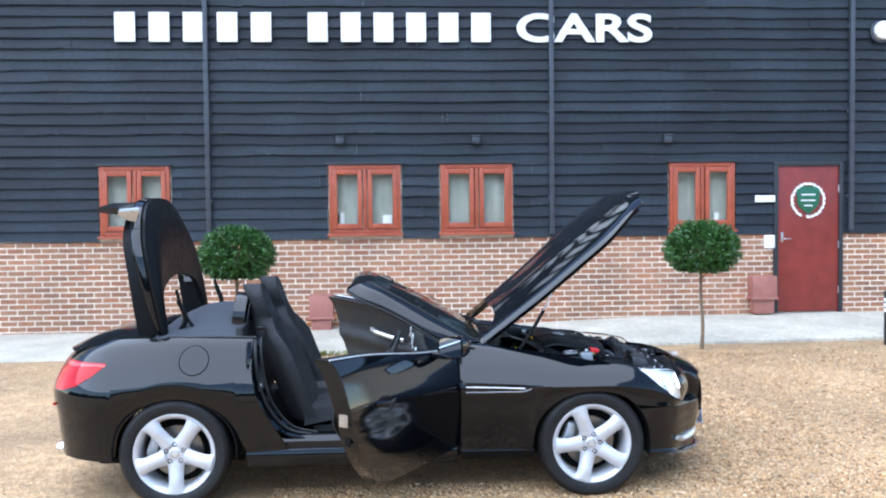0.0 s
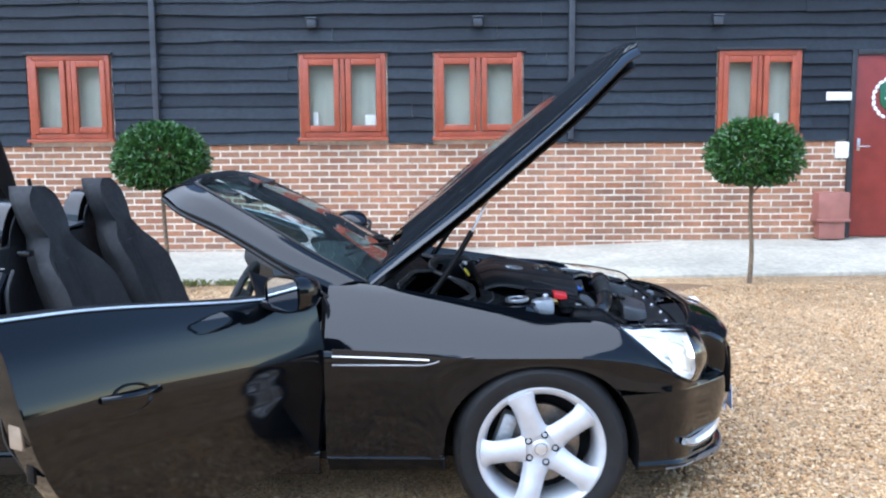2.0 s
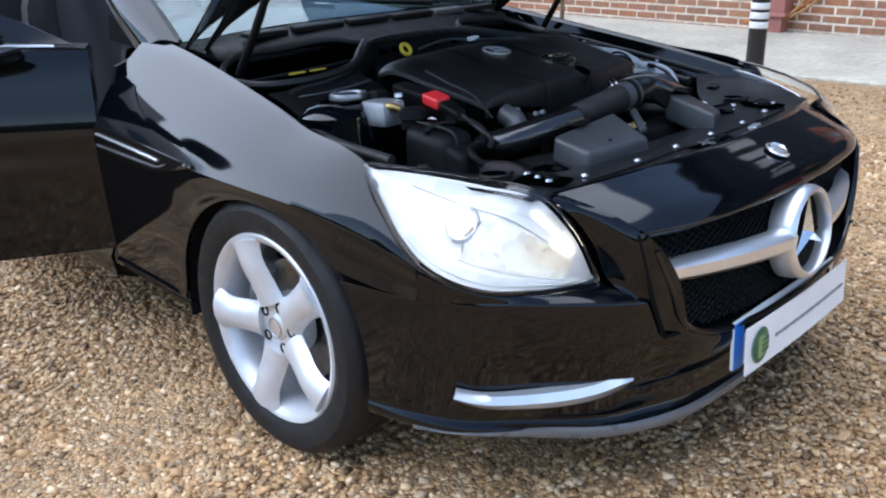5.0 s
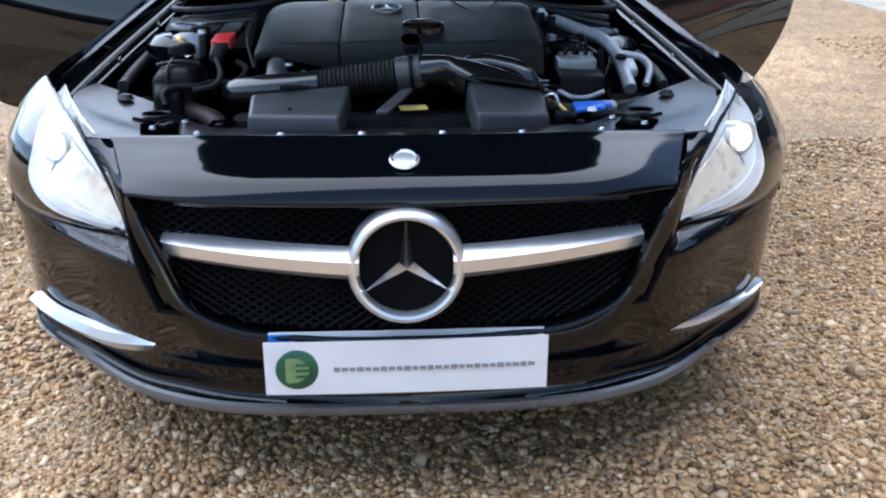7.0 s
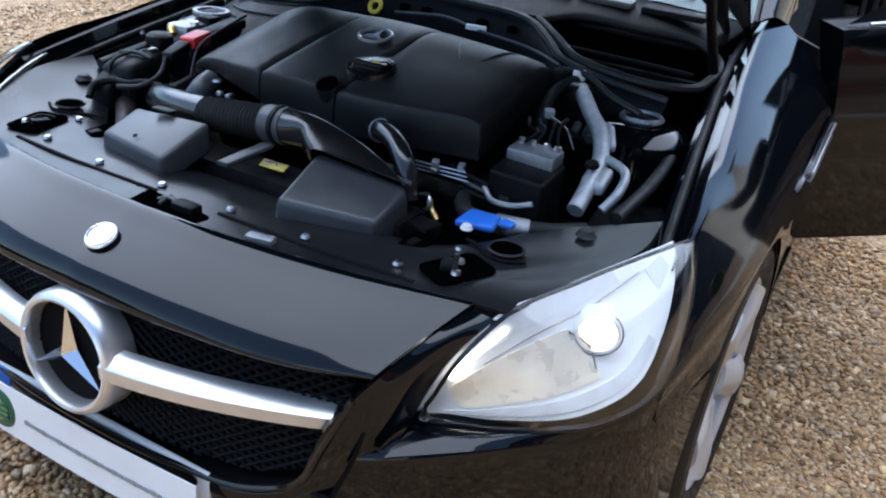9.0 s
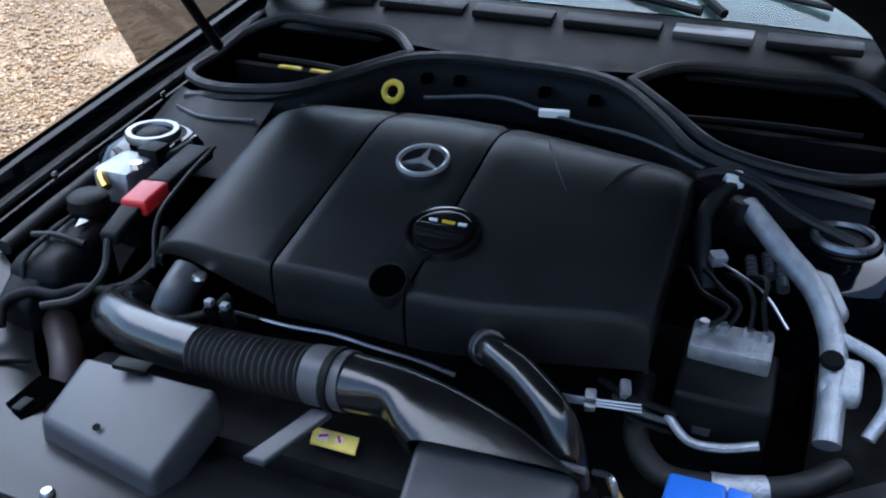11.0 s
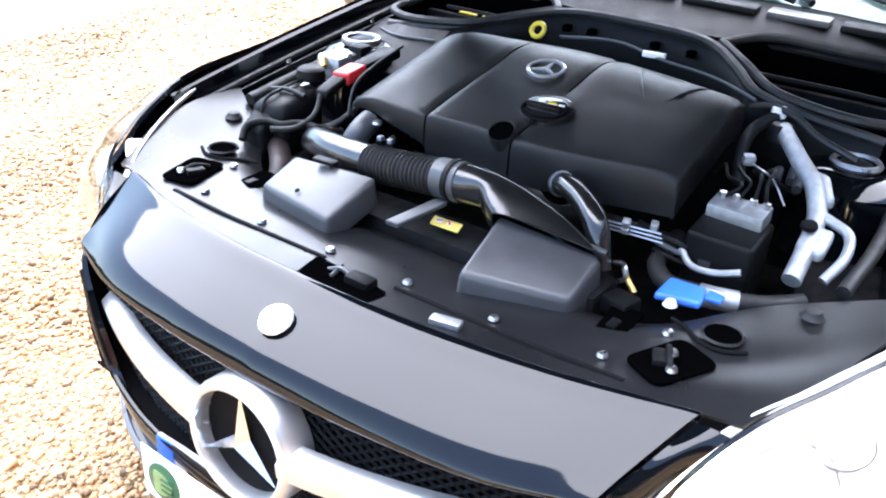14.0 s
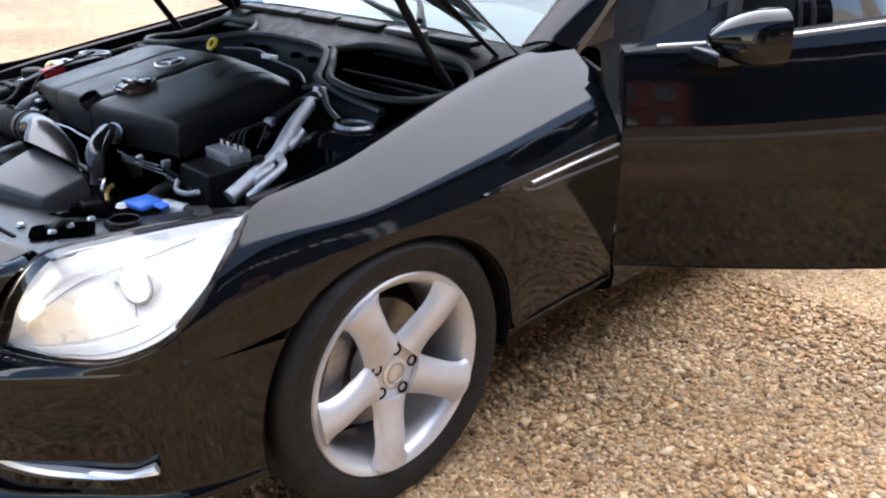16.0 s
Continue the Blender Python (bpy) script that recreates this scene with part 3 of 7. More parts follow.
def kerb_weeds():
    """Low tufts of grass and weeds where the gravel meets the kerb."""
    rng = np.random.default_rng(21)
    verts, faces = [], []
    for cx in rng.uniform(-3.6, -1.5, 60):
        cy = 4.27 + 0.045 * cx - abs(rng.normal(0, 0.05))
        cz = float(ground_z(cx, cy))
        for _ in range(int(rng.integers(10, 22))):
            a, h, w = rng.uniform(0, 2 * math.pi), rng.uniform(0.02, 0.07), rng.uniform(0.003, 0.007)
            x, y = cx + rng.normal(0, 0.025), cy + rng.normal(0, 0.018)
            dx, dy = math.cos(a), math.sin(a)
            k = len(verts)
            verts += [(x - dy * w, y + dx * w, cz), (x + dy * w, y - dx * w, cz), (x + dx * h * 0.4 + dy * w * 0.7, y + dy * h * 0.4 - dx * w * 0.7, cz + h * 0.7), (x + dx * h * 0.9, y + dy * h * 0.9, cz + h)]
            faces += [(k, k + 1, k + 2), (k, k + 2, k + 3)]
    tagged(obj("kerb_weeds", verts, faces, M_WEED), "low yellow-green weeds along the kerb", "weeds", kind="stuff")


kerb_weeds()
M_RUBBER_POST = material("black_post", (0.02, 0.02, 0.022), 0.5, vary=0.2, scale=20)
bollard(-1.05, 3.74)
bollard(4.71, 4.13)
lollipop_tree(2.43, 4.08, 3, "bay trees")
lollipop_tree(-2.90, 4.08, 8, "bay trees")

# ---- car materials ----
M_PAINT = material("black_paint", (0.0014, 0.0022, 0.0034), 0.06, spec=0.42, coat=0.0)
M_BLACK = material("black_plastic", (0.0050, 0.0053, 0.0059), 0.46, spec=0.12, vary=0.18, scale=30, bump=0.12, bump_scale=500)
M_GLOSSBLACK = material("gloss_black_plastic", (0.006, 0.006, 0.007), 0.12)
M_COVER = material("engine_cover_plastic", (0.0115, 0.0120, 0.0128), 0.40, spec=0.2, vary=0.15, scale=12, bump=0.10, bump_scale=700)
M_GREYPLASTIC = material("grey_plastic", (0.046, 0.048, 0.052), 0.36, vary=0.14, scale=25, bump=0.04, bump_scale=600)
M_SHEET = material("cover_sheet_plastic", (0.009, 0.0095, 0.0105), 0.30, spec=0.38, vary=0.12, scale=9, bump=0.03, bump_scale=400)
M_HOSE = material("smooth_hose", (0.006, 0.0063, 0.0068), 0.21, spec=0.8, vary=0.12, scale=20, bump=0.03, bump_scale=120)
M_RUBBER = material("rubber", (0.006, 0.006, 0.0065), 0.62, vary=0.2, scale=40, bump=0.1, bump_scale=300)
M_TYRE = material("tyre", (0.009, 0.009, 0.0095), 0.6, spec=0.35, vary=0.25, scale=25, bump=0.25, bump_scale=250)
M_ALLOY = material("painted_alloy", (0.60, 0.61, 0.63), 0.32, metal=0.35, vary=0.05, scale=30)
M_CHROME = material("chrome", (0.86, 0.87, 0.88), 0.12, metal=1.0)
M_MIRROR = material("mirror_glass", (0.62, 0.65, 0.68), 0.02, metal=1.0)
M_SATIN = material("satin_silver", (0.78, 0.79, 0.80), 0.3, metal=0.8, vary=0.04, scale=20)
M_LIP = material("grey_lip", (0.11, 0.114, 0.12), 0.28, spec=0.7, vary=0.1, scale=12)
M_CAST = material("cast_alloy", (0.40, 0.42, 0.44), 0.45, metal=0.75, vary=0.18, scale=60, bump=0.3, bump_scale=300)
M_RING = material("dull_steel", (0.30, 0.30, 0.31), 0.36, metal=0.85, vary=0.2, scale=70)
M_DISC = material("brake_disc", (0.26, 0.25, 0.24), 0.35, metal=1.0, vary=0.2, scale=60)
M_DARK = material("underbody", (0.004, 0.004, 0.0045), 0.8, spec=0.2, vary=0.3, scale=20)
M_FABRIC = material("black_seat_cloth", (0.014, 0.015, 0.017), 0.85, vary=0.2, scale=60, bump=0.4, bump_scale=900)
M_TRIM = material("dark_trim", (0.011, 0.0115, 0.013), 0.6, vary=0.15, scale=40, bump=0.3, bump_scale=500)
M_LINING = material("pale_lining_cloth", (0.30, 0.30, 0.31), 0.9, vary=0.12, scale=50)
M_TONNEAU = material("tonneau_cloth", (0.035, 0.040, 0.050), 0.8, vary=0.15, scale=40, bump=0.25, bump_scale=700)
M_RED = material("red_plastic", (0.62, 0.025, 0.03), 0.35, vary=0.08, scale=30)
M_BLUE = material("blue_cap", (0.02, 0.16, 0.62), 0.35, vary=0.08, scale=40)
M_EUBLUE = material("blue_band", (0.01, 0.22, 0.75), 0.4)
M_YELLOW = material("yellow_plastic", (0.75, 0.52, 0.03), 0.4, vary=0.1, scale=40)
M_LABEL = material("pale_yellow_label", (0.80, 0.60, 0.14), 0.45, vary=0.1, scale=60)
M_BRASS = material("brass", (0.62, 0.42, 0.14), 0.35, metal=0.9, vary=0.1, scale=60)
M_PLATE = material("white_plate", (0.80, 0.80, 0.79), 0.35, vary=0.03, scale=14)
M_CARD = material("white_card", (0.84, 0.85, 0.86), 0.45, vary=0.03, scale=10)
M_PALEGREEN = material("pale_green_print", (0.22, 0.36, 0.15), 0.5, vary=0.15, scale=60)
M_BARINK = material("grey_ink", (0.28, 0.29, 0.30), 0.6)
M_INK = material("black_ink", (0.004, 0.004, 0.0045), 0.8, spec=0.1)
# near-black that puts the shade inside holes and trays into the colour
M_SHADE = material("painted_recess_shade", (0.0008, 0.0008, 0.0009), 1.0, spec=0.0)
M_LENS = glass("lamp_lens", (0.97, 0.98, 0.98), 0.0, 1.4)
M_REFLECT = material("lamp_reflector", (0.86, 0.87, 0.88), 0.22, metal=0.35)
M_LAMPWHITE = material("lamp_inner_white", (0.88, 0.885, 0.88), 0.3)
M_SMOKED = material("smoked_lamp_strip", (0.74, 0.76, 0.78), 0.2, vary=0.1, scale=30)
# reflector tinted with the lit lamp's warm glow
M_WARMGLOW = material("reflector_glow_tint", (0.94, 0.87, 0.75), 0.28, metal=0.3, vary=0.12, scale=25)
M_LAMPLINE = material("lamp_shadow_line", (0.30, 0.27, 0.24), 0.4)
M_BULB = material("lit_projector", (1.0, 0.90, 0.72), 0.4, emit=1.1)
M_GLOW = material("lit_side_light", (1.0, 0.97, 0.90), 0.4, emit=3.0)
M_SCREEN = glass("windscreen_glass", (0.50, 0.74, 0.75), 0.0, 1.5)
M_TAIL = material("tail_lamp_red", (0.42, 0.003, 0.006), 0.05, spec=0.25, vary=0.1, scale=30)
M_TAILWHITE = material("tail_lamp_clear", (0.50, 0.08, 0.08), 0.10)

# ---- the car: black two-seat roadster, doors, bonnet and roof open; the front axle stands at x = 0 ----
car = thing("roadster_car", "glossy black two-seat roadster with bonnet, doors and folding roof open", "car")
HUB_Z, WHEEL_R, BASE = 0.315, 0.318, -2.43
ARCH_R = 0.352


def both(fn):
    for side in (-1, 1):
        fn(side)


def width_at(x):
    return spline([(-3.2, 0.60), (-2.85, 0.84), (-2.43, 0.905), (-1.95, 0.888), (-1.3, 0.876), (-0.78, 0.884), (-0.3, 0.898), (0.0, 0.904), (0.25, 0.898), (0.41, 0.884), (0.58, 0.858)], x)


def wing_edge(x):
    """Top edge of the front wing: along the bonnet gap, then along the lamp."""
    y = spline([(-0.80, 0.676), (-0.62, 0.682), (-0.4, 0.704), (-0.2, 0.733), (0.0, 0.763), (0.2, 0.794), (0.305, 0.812), (0.42, 0.857), (0.575, 0.862)], x)
    z = spline([(-0.80, 0.950), (-0.62, 0.932), (-0.4, 0.901), (-0.2, 0.870), (0.0, 0.837), (0.2, 0.799), (0.305, 0.774), (0.42, 0.672), (0.575, 0.578)], x)
    return y, z


def front_wing(side):
    xs = np.r_[np.linspace(-0.775, -0.37, 22), np.linspace(-0.352, 0.352, 60), np.linspace(0.37, 0.505, 12)]
    net = []
    for x in xs:
        W = float(width_at(x))
        ey, ez = (float(v) for v in wing_edge(x))
        if x < -ARCH_R:
            low = 0.286
        elif x < 0.26:
            low = HUB_Z + math.sqrt(max(ARCH_R ** 2 - x * x, 0))
            low = max(low, 0.286)
        else:
            low = float(spline([(0.26, HUB_Z + math.sqrt(ARCH_R ** 2 - 0.26 ** 2)), (0.40, 0.535), (0.57, 0.530)], x))
        zm = float(spline([(-0.80, 0.715), (-0.4, 0.700), (0.0, 0.700), (0.3, 0.655), (0.57, 0.571)], x))
        zm = min(max(zm, low + 0.18 * (ez - low)), ez - 0.25 * (ez - low))
        tuck = 0.018 if x < 0.2 else float(spline([(0.2, 0.018), (0.32, 0.004), (0.57, 0.0)], x))
        flare = 0.012 * math.exp(-((math.hypot(x, max(low, 0.3) - HUB_Z) - ARCH_R) / 0.06) ** 2)
        low_pts = [(W - tuck + flare * min(1.0, max(0.0, (0.34 - x) / 0.14)), low), (W - 0.006, low + 0.5 * (zm - low)), (W - 0.001, zm - 0.012 * (zm - low) / 0.3), (W - 0.001, zm)]
        top_pts = [(W - 0.001, zm), (W - 0.16 * (W - ey), zm + 0.27 * (ez - zm)), (W - 0.40 * (W - ey), zm + 0.56 * (ez - zm)), (ey + 0.32 * (W - ey), zm + 0.80 * (ez - zm)), (ey + 0.10 * (W - ey), zm + 0.955 * (ez - zm)), (ey, ez)]
        net.append(np.concatenate([guide([(x, a, b) for a, b in low_pts], 16), guide([(x, a, b) for a, b in top_pts], 16)[1:]]))
    net = mirrored(np.array(net), side)
    wing = part("front_wing", shell(net, 0.012, flip=side < 0), M_PAINT, car, angle=28)
    # side vent: dark wedge with two bright blades
    y = lambda x: side * (float(width_at(x)) + 0.004)
    v = bmesh.new()
    top, bot = [], []
    for x in np.linspace(-0.745, -0.24, 16):
        t = (x + 0.745) / 0.505
        top.append((x, y(x) - side * 0.004, 0.735 - 0.025 * t))
        bot.append((x, y(x) - side * 0.004, 0.652 + 0.055 * max(0, (t - 0.55) / 0.45) ** 1.2))
    merge(v, shell(np.array([bot, [(a[0], a[1] + side * 0.004, (a[2] + b[2]) / 2) for a, b in zip(top, bot)], top]), 0.008, flip=side > 0))
    vent = part("side_vent", v, M_GLOSSBLACK, wing, "dark side vent with bright blades")
    for z0, z1, x1, mat in ((0.710, 0.696, -0.40, M_SATIN), (0.676, 0.676, -0.42, M_RING)):
        part("vent_blade", tube([(-0.745, y(-0.745) + side * 0.002, z0), (-0.55, y(-0.55) + side * 0.002, (z0 + z1) / 2), (x1, y(x1) + side * 0.002, z1)], 0.0038, 8), mat, wing)
    part("vent_blade", tube([(-0.42, y(-0.42) + side * 0.002, 0.676), (-0.39, y(-0.39) + side * 0.002, 0.682), (-0.365, y(-0.365) + side * 0.002, 0.692)], 0.003, 8), M_RING, wing)
    # rounded sill ridge and the dark underside that tucks in below it
    wy = lambda x, d: side * (float(width_at(x)) - d)
    run = np.linspace(-0.772, -0.345, 12)
    part("sill_ridge", tube([(x, wy(x, 0.017), 0.288) for x in run], 0.0065, 8, 30), M_PAINT, wing)
    part("sill_underside", shell(np.array([[(x, wy(x, d), z) for x in run] for d, z in ((0.022, 0.286), (0.034, 0.262), (0.062, 0.232), (0.14, 0.215))]), 0.006), M_DARK, wing, "dark underside of the sill")
    # wheel house lining
    arc = np.linspace(-0.19, math.pi + 0.20, 36)
    lin = np.array([[(ARCH_R * 1.0 * math.cos(a), side * yy, HUB_Z + ARCH_R * math.sin(a)) for a in arc] for yy in (0.885, 0.80, 0.62, 0.56)])
    lin[-1, :, 0] *= 0.6
    part("wheel_house", shell(lin, 0.006), M_DARK, wing, "dark plastic wheel arch lining")


both(front_wing)

PLAN = [(0.915, 0.0), (0.908, 0.2), (0.880, 0.40), (0.822, 0.54), (0.705, 0.69), (0.580, 0.815), (0.46, 0.872), (0.345, 0.893)]


def front_bumper():
    """The lower bumper from wheel arch to wheel arch, with its lip, and the strips beside the grille."""
    plan = guide([(x, y, 0) for x, y in PLAN], 120)
    tan = np.gradient(plan, axis=0)
    nor = np.stack([tan[:, 1], -tan[:, 0]], 1)
    nor /= np.linalg.norm(nor, axis=1, keepdims=True)
    net = []
    for p, n in zip(plan, nor):
        y = p[1]
        zb = float(spline([(0, 0.168), (0.5, 0.182), (0.78, 0.214), (0.893, 0.240)], y))
        zt = float(spline([(0, 0.372), (0.30, 0.382), (0.40, 0.415), (0.45, 0.478), (0.50, 0.508), (0.56, 0.511), (0.70, 0.518), (0.83, 0.526), (0.87, 0.530), (0.893, 0.530)], y))
        rise = zt - zb - 0.12
        rows = [(0, -0.035), (0.008, -0.002), (0.020, 0.010), (0.028, 0.009), (0.040, -0.026), (0.060, -0.034), (0.10, -0.036), (0.12, -0.032)]
        rows += [(0.12 + rise * f, d) for f, d in ((0.12, -0.026), (0.28, -0.016), (0.5, -0.005), (0.72, 0.0), (0.88, 0.0), (0.96, -0.002), (1.0, -0.010))]
        edge = min(1.0, (0.893 - y) / 0.12)
        calm = float(spline([(0, 1), (0.45, 1), (0.60, 0.55), (0.75, 0.3), (0.893, 0.2)], y))
        back = 0.032 * max(0.0, 1 - y / 0.6)
        rows = [(dz, d * calm if dz > 0.037 else d - back) for dz, d in rows]
        net.append([(p[0] + n[0] * d * (0.35 + 0.65 * edge), p[1] + n[1] * d * (0.35 + 0.65 * edge), zb + dz) for dz, d in rows])
    half = np.array(net)
    # the rear ends follow the round of the wheel arch
    reach = np.sqrt(np.maximum(ARCH_R ** 2 - (half[..., 2] - HUB_Z) ** 2, 0))
    half[..., 0] += (reach + 0.002 - 0.345) * np.clip((0.47 - half[..., 0]) / 0.125, 0, 1) * (half[..., 1] > 0.8)
    full = np.concatenate([mirrored(half, -1)[::-1], half[1:]], 0)
    keys = np.arange(full.shape[1], dtype=float)
    at = np.linspace(0, keys[-1], 48)
    fine = np.array([np.stack([catmull(keys, row[:, k], at) for k in range(3)], 1) for row in full])
    b = shell(fine, 0.012, flip=True)
    bumper = part("front_bumper", b, M_PAINT, car, angle=55)
    # painted strip from the grille corner along the lamp to the bonnet
    for side in (-1, 1):
        inner = [(0.872, 0.425, 0.440), (0.862, 0.470, 0.56), (0.832, 0.520, 0.640), (0.760, 0.556, 0.688), (0.668, 0.588, 0.716)]
        mid = [(0.845, 0.490, 0.470), (0.822, 0.535, 0.57), (0.790, 0.558, 0.640), (0.732, 0.584, 0.690), (0.672, 0.612, 0.722)]
        outer = [(0.815, 0.548, 0.508), (0.755, 0.553, 0.545), (0.735, 0.570, 0.610), (0.712, 0.600, 0.672), (0.675, 0.636, 0.722)]
        part("grille_side_strip", shell(mirrored(loft([inner, mid, outer], 24, 10), side), 0.01, flip=side > 0), M_PAINT, bumper)
        # shelf under the lamp
        a = [(0.820, 0.545, 0.510), (0.704, 0.690, 0.517), (0.602, 0.797, 0.524), (0.545, 0.845, 0.528), (0.50, 0.866, 0.530)]
        k = [(0.775, 0.552, 0.524), (0.690, 0.684, 0.530), (0.606, 0.796, 0.543), (0.545, 0.850, 0.565), (0.50, 0.866, 0.580)]
        c = [(0.730, 0.555, 0.531), (0.672, 0.682, 0.533), (0.602, 0.790, 0.552), (0.540, 0.848, 0.586), (0.50, 0.860, 0.604)]
        part("lamp_shelf", shell(mirrored(loft([a, k, c], 30, 8), side), 0.006, flip=side < 0), M_PAINT, bumper)
    # satin grey strip along the lower lip
    strip = []
    for p, n in zip(plan[:-14], nor):
        y = p[1]
        zb = float(spline([(0, 0.168), (0.5, 0.182), (0.78, 0.214), (0.893, 0.240)], y))
        back = 0.032 * max(0.0, 1 - y / 0.6)
        edge = min(1.0, (0.893 - y) / 0.12)
        thin = min(1.0, (0.86 - y) / 0.2)
        strip.append([(p[0] + n[0] * (d - back) * (0.35 + 0.65 * edge), p[1] + n[1] * (d - back) * (0.35 + 0.65 * edge), zb + 0.012 + dz * thin) for dz, d in ((0.0, 0.010), (0.004, 0.0135), (0.012, 0.0145), (0.020, 0.012), (0.024, 0.004))])
    strip = np.array(strip)
    strip = np.concatenate([mirrored(strip, -1)[::-1], strip[1:]], 0)
    part("lip_trim", shell(strip, 0.004, flip=True), M_LIP, bumper, "satin grey strip along the lower lip")
    # lower intake
    bmn = np.array([[(0.865 - 0.25 * max(0, abs(y) - 0.25), y, z) for y in np.linspace(-0.46, 0.46, 41)] for z in (0.235, 0.27, 0.31)])
    part("lower_grille", shell(bmn, 0.01), M_BLACK, bumper)
    for side in (-1, 1):
        drl = [(0.790, 0.502, 0.320), (0.757, 0.585, 0.307), (0.690, 0.690, 0.304), (0.606, 0.790, 0.316), (0.574, 0.820, 0.330)]
        strip = mirrored(np.array([[(x + o, y + o, z + dz * min(1.0, 0.15 + i / 2.5) * (1 - 0.96 * (i / 23) ** 2.2)) for i, (x, y, z) in enumerate(guide(drl, 24))] for dz, o in ((-0.017, 0.0), (-0.012, 0.010), (0.002, 0.014), (0.013, 0.010), (0.017, 0.0))]), side)
        light = part("daytime_light", shell(strip, 0.01), M_SATIN, bumper, "slim chrome-edged daytime running light")
        inner = mirrored(np.array([[(x + 0.0155, y + 0.0155, z + dz * (1 - i / 15)) for i, (x, y, z) in enumerate(guide(drl, 24)[3:16])] for dz in (-0.008, 0.003)]), side)
        part("light_strip", shell(inner, 0.003), M_GREYPLASTIC, light)
    return bumper


bumper = front_bumper()


def full_width(half):
    """A net whose rows run from y = 0 outwards, doubled to both sides."""
    half = np.array(half)
    return np.concatenate([mirrored(half, -1)[:, ::-1], half[:, 1:]], 1)


def front_panel():
    g = [[(0.905, 0, 0.630), (0.897, 0.2, 0.632), (0.868, 0.40, 0.634), (0.826, 0.515, 0.636)],
         [(0.918, 0, 0.645), (0.909, 0.2, 0.647), (0.878, 0.40, 0.648), (0.831, 0.521, 0.650)],
         [(0.903, 0, 0.677), (0.890, 0.2, 0.677), (0.848, 0.41, 0.675), (0.789, 0.536, 0.670)],
         [(0.862, 0, 0.701), (0.848, 0.2, 0.700), (0.800, 0.42, 0.6965), (0.735, 0.556, 0.692)],
         [(0.808, 0, 0.7235), (0.797, 0.2, 0.7225), (0.750, 0.42, 0.7175), (0.692, 0.572, 0.709)],
         [(0.765, 0, 0.739), (0.756, 0.2, 0.738), (0.716, 0.42, 0.731), (0.662, 0.584, 0.720)],
         [(0.755, 0, 0.712), (0.746, 0.2, 0.712), (0.706, 0.42, 0.711), (0.655, 0.578, 0.705)]]
    panel = part("nose_panel", shell(full_width(loft(g, 40, 40)), 0.01), M_PAINT, car, "glossy black nose panel above the grille", angle=60)
    m = Matrix.Translation((0.852, 0, 0.7115)) @ Vector((0.42, 0, 0.90)).to_track_quat("Z", "Y").to_matrix().to_4x4()
    badge = part("nose_badge", lathe([(0, 0.005), (0.020, 0.0045), (0.0265, 0.003), (0.0285, 0.0)], 32, m), M_SATIN, panel, "small round silver badge")
    part("badge_ring", lathe([(0.0205, 0.0045), (0.022, 0.0065), (0.0245, 0.006), (0.025, 0.003)], 32, m), M_CHROME, badge)


front_panel()


